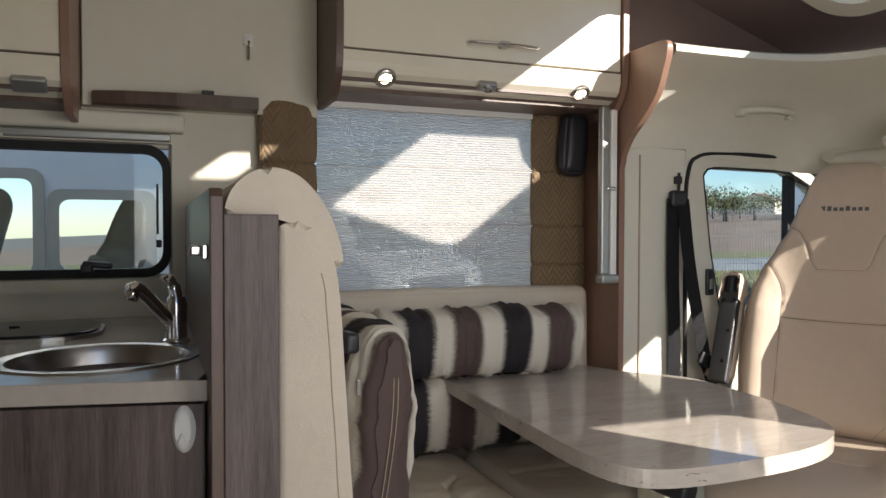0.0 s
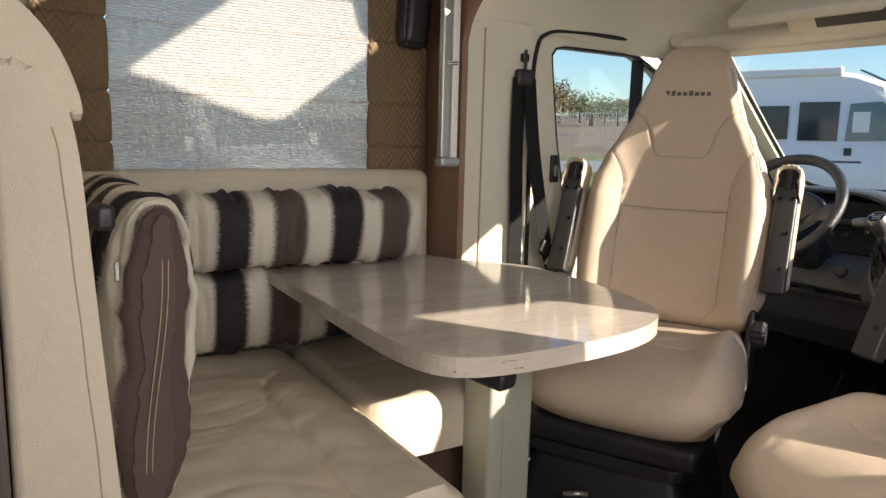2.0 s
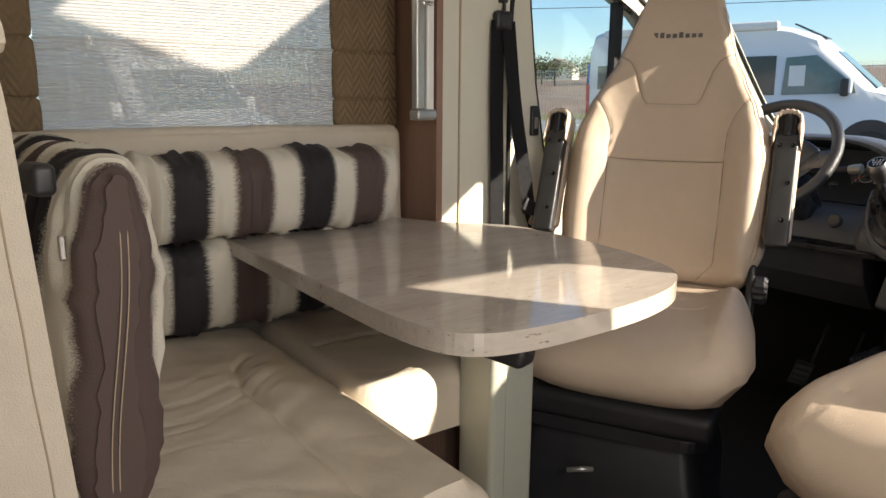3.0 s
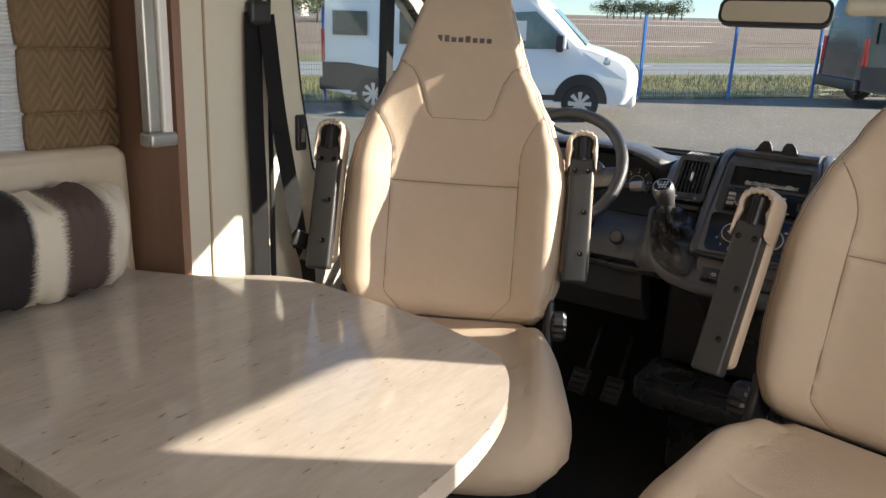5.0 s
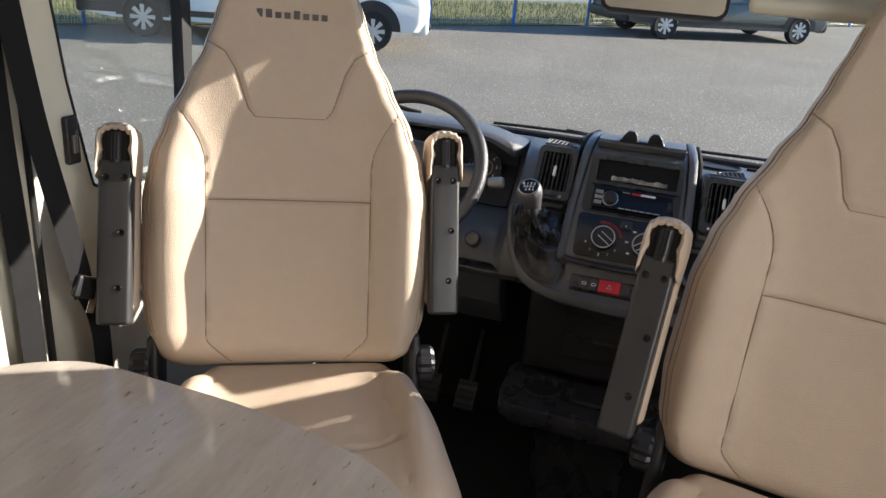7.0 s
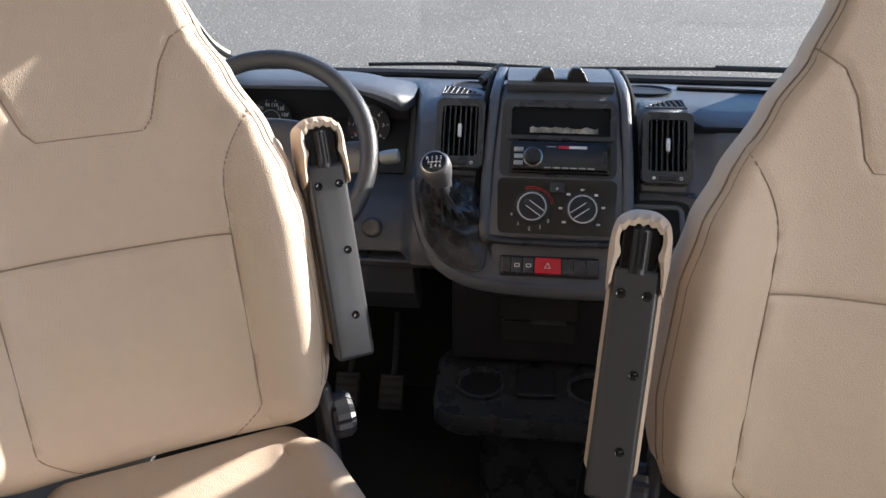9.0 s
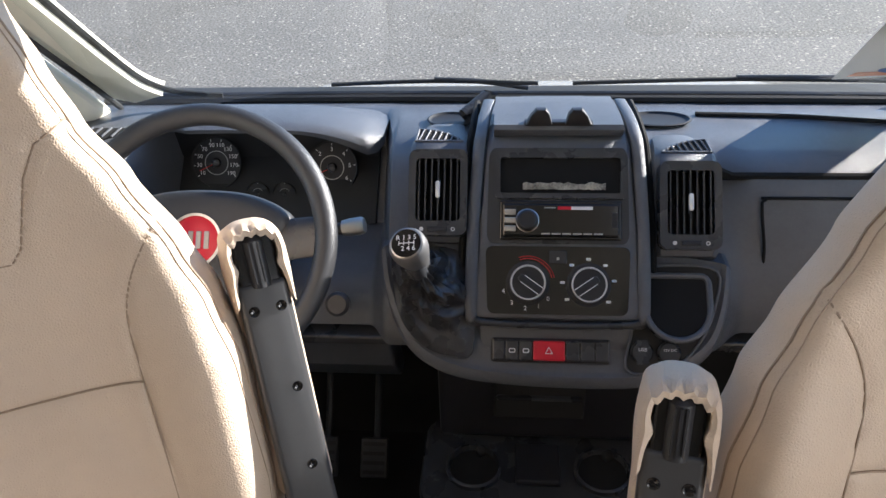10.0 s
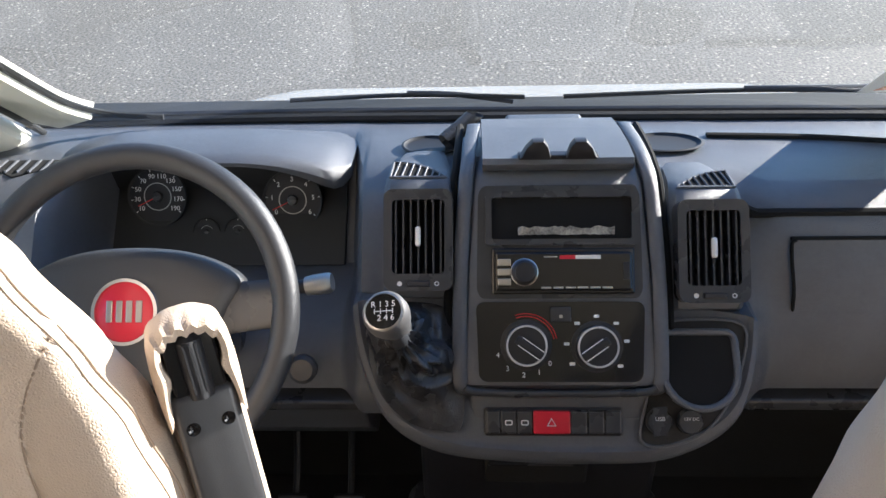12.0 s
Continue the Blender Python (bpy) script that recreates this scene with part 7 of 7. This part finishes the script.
def asphalt():
    m = material("worn_asphalt", (0.205, 0.187, 0.160), rough=0.92, vary=0.14, scale=0.6)
    n, l = m.node_tree.nodes, m.node_tree.links
    tc = n.new("ShaderNodeTexCoord")
    vo = n.new("ShaderNodeTexVoronoi")
    vo.inputs["Scale"].default_value = 58
    l.new(tc.outputs["Object"], vo.inputs["Vector"])
    ns = n.new("ShaderNodeTexNoise")
    ns.inputs["Scale"].default_value = 45
    ns.inputs["Detail"].default_value = 5
    l.new(tc.outputs["Object"], ns.inputs["Vector"])
    rp = n.new("ShaderNodeValToRGB")
    rp.color_ramp.elements[0].position, rp.color_ramp.elements[0].color = 0.34, (0.50, 0.50, 0.51, 1)
    rp.color_ramp.elements[1].position, rp.color_ramp.elements[1].color = 0.66, (1.40, 1.37, 1.32, 1)
    l.new(ns.outputs["Fac"], rp.inputs["Fac"])
    sp = n.new("ShaderNodeValToRGB")
    sp.color_ramp.elements[0].position, sp.color_ramp.elements[0].color = 0.950, (1, 1, 1, 1)
    sp.color_ramp.elements[1].position, sp.color_ramp.elements[1].color = 0.980, (2.3, 2.3, 2.2, 1)
    sc = n.new("ShaderNodeSeparateColor")
    l.new(vo.outputs["Color"], sc.inputs[0])
    l.new(sc.outputs[0], sp.inputs["Fac"])
    b = n["Principled BSDF"]
    src = b.inputs["Base Color"].links[0].from_socket
    for tex in (rp, sp):
        mx = n.new("ShaderNodeMix")
        mx.data_type, mx.blend_type = 'RGBA', 'MULTIPLY'
        mx.inputs["Factor"].default_value = 1.0
        l.new(src, mx.inputs["A"])
        l.new(tex.outputs["Color"], mx.inputs["B"])
        src = mx.outputs["Result"]
    l.new(src, b.inputs["Base Color"])
    bp = n.new("ShaderNodeBump")
    bp.inputs["Strength"].default_value = 0.7
    bp.inputs["Distance"].default_value = 0.006
    l.new(ns.outputs["Fac"], bp.inputs["Height"])
    l.new(bp.outputs["Normal"], b.inputs["Normal"])
    return m


ground_stuff("ground", prism([(-200, -400), (700, -400), (700, 400), (-200, 400)], -0.1, 0, 'z'), asphalt(), "grey worn asphalt yard", "ground")
F0, FD = Vector((19.9, 4.1, 0)), Vector((0.757, -0.653, 0))       # fence line
FN = Vector((0.653, 0.757, 0))


def strip(a, b, z):
    p = [F0 + FN * a - FD * 90, F0 + FN * a + FD * 160, F0 + FN * b + FD * 160, F0 + FN * b - FD * 90]
    return prism([(v.x, v.y) for v in p], z - 0.02, z, 'z')


M_GRASS = material("dry_grass", (0.115, 0.125, 0.035), rough=0.9, vary=0.3, scale=1.2, grain=(0.22, 0.205, 0.075))
ground_stuff("ground_grass", strip(0.1, 6.5, 0.03), M_GRASS, "patchy green and straw grass verge", "grass")
ground_stuff("road", strip(6.5, 12.0, 0.035), material("pale_road", (0.30, 0.30, 0.29), rough=0.8, vary=0.08, scale=1), "pale grey country road", "road")
ground_stuff("ground_verge", strip(12.0, 16.0, 0.03), M_GRASS, "grass verge beyond the road", "grass")
ground_stuff("ground_field", strip(16.0, 420.0, 0.03), material("bare_field", (0.20, 0.125, 0.085), rough=0.95, vary=0.25, scale=0.25, grain=(0.27, 0.19, 0.13)), "brown bare farm field", "field")
# grass blades along the fence
bm = bmesh.new()
rnd = random.Random(11)
verts, faces = [], []
for k in range(9000):
    t, a = rnd.uniform(-12, 14), rnd.uniform(0.0, 5.5) ** 1.0
    p = F0 + FD * t + FN * a
    h, w, d = rnd.uniform(0.05, 0.22), 0.012, rnd.uniform(0, 6.28)
    dx, dy = math.cos(d) * w, math.sin(d) * w
    i = len(verts)
    verts += [(p.x - dx, p.y - dy, 0.03), (p.x + dx, p.y + dy, 0.03), (p.x + rnd.uniform(-0.06, 0.06), p.y + rnd.uniform(-0.06, 0.06), 0.03 + h)]
    faces.append((i, i + 1, i + 2))
me = bpy.data.meshes.new("grass")
me.from_pydata(verts, [], faces)
me.materials.append(M_GRASS)
gs = tagged(new("grass", me), "tufts of dry green grass along the fence", "grass", kind="stuff")
gs.matrix_world = GR

# mesh fence with blue posts
M_BLUEPOST = material("blue_painted_post", (0.03, 0.17, 0.50), rough=0.4, vary=0.06)
M_WIRE = material("pale_galvanised_wire", (0.50, 0.50, 0.47), rough=0.45, metal=0.4, vary=0.1)
def fence_post():
    o = thing("fence_post", "blue painted steel fence post on the grass edge", "fence post", "blue fence posts")
    part("post", box(-0.03, 0.03, -0.03, 0.03, -0.05, 1.95, 0.005), M_BLUEPOST, o)
    part("cap", box(-0.034, 0.034, -0.034, 0.034, 1.95, 1.97, 0.004), M_BLACK, o)
    return o
FR = Matrix.Translation(F0) @ Matrix(((FD.x, FN.x, 0, 0), (FD.y, FN.y, 0, 0), (0, 0, 1, 0), (0, 0, 0, 1)))
def fence_panel():
    """A welded mesh panel: upright wires and folded cross wires."""
    o = thing("wire_fence", "pale welded wire fence panel between blue posts", "fence", "wire fence panels")
    v, f = [], []
    def rod(a, b, r):
        i = len(v)
        a, b = Vector(a), Vector(b)
        d = (b - a).normalized()
        s = d.cross(Vector((0.3, 1, 0.2))).normalized()
        u = s.cross(d)
        for p in (a, b):
            for k in range(3):
                q = p + r * (math.cos(2.094 * k) * s + math.sin(2.094 * k) * u)
                v.append(tuple(q))
        for k in range(3):
            f.append((i + k, i + (k + 1) % 3, i + 3 + (k + 1) % 3, i + 3 + k))
    for k in range(45):
        x = 0.05 + 2.40 * k / 44
        rod((x, 0, 0.04), (x, 0, 1.86), 0.0042)
    for z in (0.10, 0.20, 0.70, 0.80, 1.25, 1.35, 1.72, 1.82):
        rod((0.03, 0.0, z), (2.47, 0.0, z), 0.0045)
    me = bpy.data.meshes.new("wires")
    me.from_pydata(v, [], f)
    me.materials.append(M_WIRE)
    w = new("wires", me)
    w.parent = o
    tagged(w, kind="stuff")
    return o
p0, f0 = fence_post(), fence_panel()
p0.matrix_world = GR @ FR @ Matrix.Translation((-15.0, 0, 0))
f0.matrix_world = GR @ FR @ Matrix.Translation((-15.0, 0, 0))
for k in range(1, 20):
    copy_thing(p0, GR @ FR @ Matrix.Translation((-15.0 + 2.5 * k, 0, 0)))
    copy_thing(f0, GR @ FR @ Matrix.Translation((-15.0 + 2.5 * k, 0, 0)))


# parked vans
def wheel(parent, x, y, s, r=0.345):
    m = pose(x, y, r, 90 * -s, 0, 0)
    w = part("wheel", lathe([(r * 0.66, -0.09), (r * 0.92, -0.10), (r, -0.07), (r, 0.07), (r * 0.92, 0.10), (r * 0.66, 0.09), (r * 0.64, 0.0)], 32), M_RUBBER, parent, "black tyre with silver trim", True, m)
    rim = part("rim", lathe([(r * 0.66, 0.088), (r * 0.62, 0.080), (r * 0.56, 0.055), (0, 0.045)], 32), M_BLACK, w, "", True)
    for k in range(8):
        b = prism([(0.03, -0.022), (r * 0.63, -0.040), (r * 0.64, 0.040), (0.03, 0.022)], 0.060, 0.082, 'z', 0.004)
        b.transform(Matrix.Rotation(2 * math.pi * k / 8, 4, 'Z'))
        part("wheel_spoke", b, M_ALUW, w, "silver spoke")
    part("hub_cap", lathe([(0, 0.092), (0.05, 0.088), (0.062, 0.070)], 16), M_ALUW, w, "", True)
    return w


M_ALUW = material("silver_wheel_paint", (0.62, 0.62, 0.62), rough=0.3, metal=0.5, vary=0.04)
M_TINT = material("dark_van_glass", (0.02, 0.028, 0.034), rough=0.05, vary=0.1)
M_PALEGLASS = material("cab_glass", (0.10, 0.17, 0.18), rough=0.04, vary=0.2)
M_LAMPGLASS = material("headlamp_glass", (0.55, 0.57, 0.58), rough=0.08, metal=0.3)
M_TAIL = material("red_tail_lamp", (0.55, 0.02, 0.02), rough=0.2)
def van(m, label, paint, pop_top=True, plate=True):
    """Long panel-van camper, nose towards +x, wheels on z = 0."""
    o = thing("camper_van", label, "van", "parked vans", m=m)
    side = [(2.98, 0.36), (3.07, 0.52), (3.08, 0.80), (3.05, 0.98), (2.90, 1.12), (2.42, 1.29), (2.12, 1.36), (1.40, 2.05), (1.12, 2.30), (0.7, 2.46), (0.2, 2.55), (-2.80, 2.55), (-2.93, 2.50), (-3.0, 2.2), (-3.04, 1.2), (-3.05, 0.40), (-2.55, 0.32), (2.3, 0.30)]
    rows = []
    for y in (-1.02, -1.0, -0.93, -0.80, -0.4, 0, 0.4, 0.80, 0.93, 1.0, 1.02):
        a = abs(y)
        row = []
        for x, z in side:
            up = max(0, min(1, (z - 1.1) / 1.45))
            k = max(0, (a - 0.80) / 0.22)
            yy = y * (1 - 0.10 * up * up)
            row.append((x - (0.22 * k * k if x > 1.2 else 0) + (0.04 * k * k if x < -2.5 else 0), yy, z - 0.09 * k * k * (1 if z > 2.2 else 0)))
        rows.append(row)
    part("body", loft(rows), paint, o, "smooth painted van body", True)
    def q(name, pts, mat, s, out=0.006, label=""):
        """A panel lying on the flank of side s."""
        b = bmesh.new()
        def yy(z):
            up = max(0, min(1, (z - 1.1) / 1.45))
            return s * (1.021 * (1 - 0.10 * up * up) + out)
        A = [b.verts.new((x, yy(z), z)) for x, z in pts]
        B = [b.verts.new((x, yy(z) - s * 0.02, z)) for x, z in pts]
        b.faces.new(A)
        n = len(pts)
        for i in range(n):
            b.faces.new((A[i], A[(i + 1) % n], B[(i + 1) % n], B[i]))
        return part(name, b, mat, o, label)
    for s in (1, -1):
        q("door_window", [(0.62, 1.30), (0.66, 1.94), (1.14, 1.97), (1.74, 1.46), (1.78, 1.32)], M_PALEGLASS, s, 0.006, "cab door window")
        q("window_paper", [(0.72, 1.45), (0.72, 1.80), (0.98, 1.80), (0.98, 1.45)], M_WHITE, s, 0.010, "white paper notice inside the window")
        q("window_band", [(-0.15, 1.30), (-0.15, 1.98), (0.50, 1.98), (0.50, 1.30)], M_TINT, s, 0.004)
        q("side_window", [(-1.45, 1.32), (-1.45, 1.92), (-0.32, 1.92), (-0.32, 1.32)], M_TINT, s, 0.012, "dark camper side window")
        q("side_window", [(-2.80, 1.45), (-2.80, 1.90), (-2.10, 1.90), (-2.10, 1.45)], M_TINT, s, 0.012, "dark camper side window")
        q("sill_trim", [(-3.03, 0.40), (-3.03, 0.93), (-2.50, 0.93), (-1.50, 0.80), (-1.42, 0.50), (1.4, 0.48), (2.50, 0.50), (2.55, 0.38)], M_BLACK, s, 0.004, "black lower trim")
        q("wheel_arch", [(2.05 + 0.50 * math.cos(a), 0.36 + 0.52 * math.sin(a)) for a in np.linspace(0, math.pi, 15)], M_BLACK, s, 0.007, "black wheel arch")
        q("wheel_arch", [(-1.98 + 0.46 * math.cos(a), 0.36 + 0.47 * math.sin(a)) for a in np.linspace(0, math.pi, 15)], M_BLACK, s, 0.007, "black wheel arch")
        q("door_handle", [(0.62, 1.05), (0.62, 1.18), (0.74, 1.18), (0.74, 1.05)], M_BLACK, s, 0.015)
        q("stripe", [(-0.9, 0.92), (-0.9, 0.955), (0.9, 0.955), (0.9, 0.92)], M_DASH2, s, 0.003, "thin dark stripe")
        mi = part("wing_mirror", soft_box(0.14, 0.20, 0.30, 0.05, 3, m=pose(1.62, s * 1.14, 1.42)), M_BLACK, o, "black wing mirror", True)
        part("mirror_shell", soft_box(0.06, 0.17, 0.24, 0.03, 3, m=pose(1.70, s * 1.15, 1.44)), paint, mi, "", True)
        part("headlight", soft_box(0.56, 0.16, 0.17, 0.06, 4, m=pose(2.66, s * 0.880, 1.075, 0, 14, s * -24)), M_LAMPGLASS, o, "clear headlight", True)
        part("tail_light", soft_box(0.07, 0.12, 0.62, 0.02, 2, m=pose(-3.015, s * 0.955, 1.25)), M_TAIL, o, "red tail light", True)
        wheel(o, 2.05, s * 0.957, s)
        wheel(o, -1.98, s * 0.957, s)
    # windscreen on the slope
    b = bmesh.new()
    n = Vector((0.74, 0, 0.70)).normalized() * 0.012
    for x, z, h in ((2.09, 1.395, 0.84), (1.44, 2.015, 0.74)):
        for y in (-h, h):
            b.verts.new((x + n.x, y, z + n.z))
            b.verts.new((x - 0.02, y, z - 0.02))
    b.verts.ensure_lookup_table()
    for f in ((0, 2, 6, 4), (0, 1, 3, 2), (4, 6, 7, 5), (0, 4, 5, 1), (2, 3, 7, 6)):
        b.faces.new([b.verts[i] for i in f])
    part("windscreen", b, M_PALEGLASS, o, "sloping windscreen")
    part("skyroof", soft_box(0.62, 0.75, 0.03, 0.012, 3, m=pose(0.95, 0, 2.395, 0, 27, 0)), M_TINT, o, "dark roof window", True)
    part("bumper", soft_box(0.34, 1.86, 0.42, 0.10, 4, m=pose(2.90, 0, 0.50)), paint, o, "", True)
    g = part("grille", soft_box(0.08, 1.05, 0.26, 0.03, 3, m=pose(3.055, 0, 0.86)), M_BLACK, o, "black grille", True)
    for k in range(4):
        part("grille_bar", box(3.085, 3.10, -0.44, 0.44, 0.755 + 0.05 * k, 0.770 + 0.05 * k, 0.002), M_CHROME, g)
    part("air_intake", soft_box(0.06, 1.1, 0.12, 0.03, 2, m=pose(3.09, 0, 0.42)), M_BLACK, o, "", True)
    part("rear_bumper", soft_box(0.16, 1.92, 0.26, 0.05, 3, m=pose(-3.06, 0, 0.50)), M_BLACK, o, "black rear bumper", True)
    part("awning_case", soft_box(3.2, 0.14, 0.16, 0.05, 3, m=pose(-1.1, -0.90, 2.50)), M_WHITE, o, "white awning case", True)
    return o


M_PAINT = material("glossy_white_paint", (0.80, 0.80, 0.80), rough=0.18, vary=0.02, coat=0.4)
M_PAINTD = material("dark_grey_paint", (0.035, 0.042, 0.052), rough=0.2, vary=0.05, coat=0.4)
def on_ground(x, y, hx, hy):
    h = math.degrees(math.atan2(hy, hx))
    return GR @ pose(x, y, 0, 0, 0, h)
# flank towards the camera; wheel bases at the two known spots
h = Vector((0.37, -0.929))
v1 = van(on_ground(13.66, 7.56, h.x, h.y), "white camper van parked by the fence, dark windows", M_PAINT)
hd = Vector((0.55, -0.835))
c = Vector((20.7, 0.45)) + hd * 1.98 + Vector((0.8, 0.5))
v2 = van(on_ground(c.x, c.y, hd.x, hd.y), "dark grey van parked by the fence, red tail lights", M_PAINTD)
v3 = copy_thing(v1, GR @ pose(3.6, 13.0, 0, 0, 0, -78))
tagged(v3, "white camper van nose-on beyond the dinette window")


def neighbour():
    """The motorhome standing alongside: its flank with two windows, seen through to the far side."""
    o = thing("motorhome", "white motorhome parked close alongside, windows see-through", "motorhome", at=(0, 0, 0))
    def pierced(y0, y1, holes):
        b = bmesh.new()
        xs = sorted({-5.6, 0.25, *[v for w in holes for v in w[:2]]})
        for a, e in zip(xs, xs[1:]):
            z = -0.35
            for c0, c1 in sorted((w[2], w[3]) for w in holes if w[0] < (a + e) / 2 < w[1]):
                box(a, e, y0, y1, z, c0, bm=b)
                z = c1
            box(a, e, y0, y1, z, 2.05, bm=b)
        return b
    near = [(-1.25, -0.44, 0.93, 1.33), (-0.37, -0.02, 0.94, 1.25)]
    part("side_wall", pierced(2.40, 2.44, near), M_PAINT, o, "white side wall")
    part("far_wall", pierced(4.46, 4.50, [(-2.6, 0.20, 0.55, 1.75)]), M_WALL, o)
    part("front_wall", box(0.26, 0.30, 2.40, 4.50, -0.35, 2.05), M_PAINT, o)
    part("rear_wall", box(-5.65, -5.61, 2.40, 4.50, -0.35, 2.05), M_PAINT, o)
    part("roof", box(-5.65, 0.30, 2.40, 4.50, 2.06, 2.12, 0.02), M_PAINT, o)
    part("floor_pan", box(-5.60, 0.25, 2.45, 4.45, -0.10, 0.0), M_BLACK, o)
    for x0, x1, z0, z1 in near:
        f = part("window_frame", ring(rounded_rect(x0 - 0.03, x1 + 0.03, z0 - 0.03, z1 + 0.03, 0.05), rounded_rect(x0 + 0.012, x1 - 0.012, z0 + 0.012, z1 - 0.012, 0.04), 2.385, 2.399, 'y'), M_ALU, o, "grey window frame")
        p = part("pane", box(x0, x1, 2.402, 2.406, z0, z1), M_GLASS, f)
        p.visible_shadow = False
    for x in (-0.9, -4.3):
        for y, sd in ((2.60, -1), (4.30, 1)):
            wheel(o, x, y, sd).matrix_local = pose(x, y, -0.455 + x * 0.0437, 90 * -sd, 0, 0)
    return o


neighbour()
for x, y, a in ((-0.30, 3.30, 75), (-0.98, 3.25, 100)):
    other = copy_thing(driver, pose(x, y, 0, 0, 0, a))
    tagged(other, "beige leather seat inside the motorhome alongside", "seat", "seats of the next motorhome")


# far trees and buildings on the horizon
def leaf_clump(seed, w, h, n):
    r = random.Random(seed)
    v, f = [], []
    blobs = [(r.gauss(0, w * 0.28), r.gauss(0, w * 0.28), h * r.uniform(0.35, 0.9), w * r.uniform(0.14, 0.30)) for _ in range(14)]
    for _ in range(n):
        bx, by, bz, br = r.choice(blobs)
        d = Vector((r.gauss(0, 1), r.gauss(0, 1), r.gauss(0, 0.8))).normalized() * br * r.uniform(0.5, 1.05)
        p = Vector((bx, by, bz)) + d
        s = r.uniform(0.15, 0.32)
        a, b = Vector((r.gauss(0, 1), r.gauss(0, 1), r.gauss(0, 1))).normalized() * s, Vector((r.gauss(0, 1), r.gauss(0, 1), r.gauss(0, 1))).normalized() * s
        i = len(v)
        v += [tuple(p + a), tuple(p + b), tuple(p - a * 0.7 - b * 0.4)]
        f.append((i, i + 1, i + 2))
    me = bpy.data.meshes.new("crown")
    me.from_pydata(v, [], f)
    return me


M_LEAF = material("dark_foliage", (0.035, 0.055, 0.022), rough=0.8, vary=0.3, scale=2, grain=(0.075, 0.085, 0.03))
M_LEAF2 = material("rusty_foliage", (0.13, 0.085, 0.04), rough=0.8, vary=0.3, scale=2)
M_BARK = material("bark", (0.10, 0.075, 0.055), rough=0.9, vary=0.3, scale=6)
def tree(seed, w, h, mat, label):
    o = thing("tree", label, "tree", "far trees")
    part("trunk", tube([(0, 0, -0.3), (0.1, 0, h * 0.3), (0.05, 0.1, h * 0.7)], [0.25, 0.18, 0.08], 8), M_BARK, o)
    me = leaf_clump(seed, w, h, 900)
    me.materials.append(mat)
    cr = new("crown", me)
    cr.parent = o
    return o
protos = [tree(1, 7, 6, M_LEAF, "dark green leafy tree far off"), tree(2, 8, 5, M_LEAF, "broad dark green tree far off"), tree(3, 6, 5, M_LEAF2, "rust brown leafless-looking tree far off")]
rnd = random.Random(5)
spots = []
for k in range(26):
    az = radians(37 + 26 * k / 25 + rnd.uniform(-1, 1))
    d = rnd.uniform(95, 135)
    spots.append((d * math.cos(az), d * math.sin(az), rnd.choice((0, 1, 2, 1)), rnd.uniform(0.6, 1.1)))
for k in range(12):
    az = radians(16.5 + 5.2 * k / 11)
    spots.append((330 * math.cos(az), 330 * math.sin(az), k % 2, rnd.uniform(1.0, 1.5)))
for k, (x, y, i, s) in enumerate(spots):
    m = GR @ Matrix.Translation((x, y, 0)) @ Matrix.Rotation(k * 1.3, 4, 'Z')
    if k < 3:
        protos[k].matrix_world = m
        continue
    copy_thing(protos[i], m).scale = (s, s, s)
hs = thing("farm_house", "pale far house with a tiled gable roof", "house", m=GR @ pose(118, 118, 0, 0, 0, 35))
part("wall", box(-5, 5, -3.5, 3.5, -0.5, 2.8), M_WALL, hs)
part("roof", prism([(-4.0, 2.7), (0, 4.6), (4.0, 2.7)], -5.4, 5.4, 'x'), material("grey_roof_tiles", (0.20, 0.16, 0.14), rough=0.8, vary=0.2), hs)
# overhead cable
pc = bmesh.new()
tube([(60 * math.cos(a) + 8, 60 * math.sin(a) + 8, 8.2 + 0.8 * math.cos((a - 0.6) * 2)) for a in np.linspace(-0.3, 1.4, 30)], 0.03, 5, bm=pc)
o = solo("overhead_cable", pc, M_RUBBER, "black overhead cable high above the road", "cable")
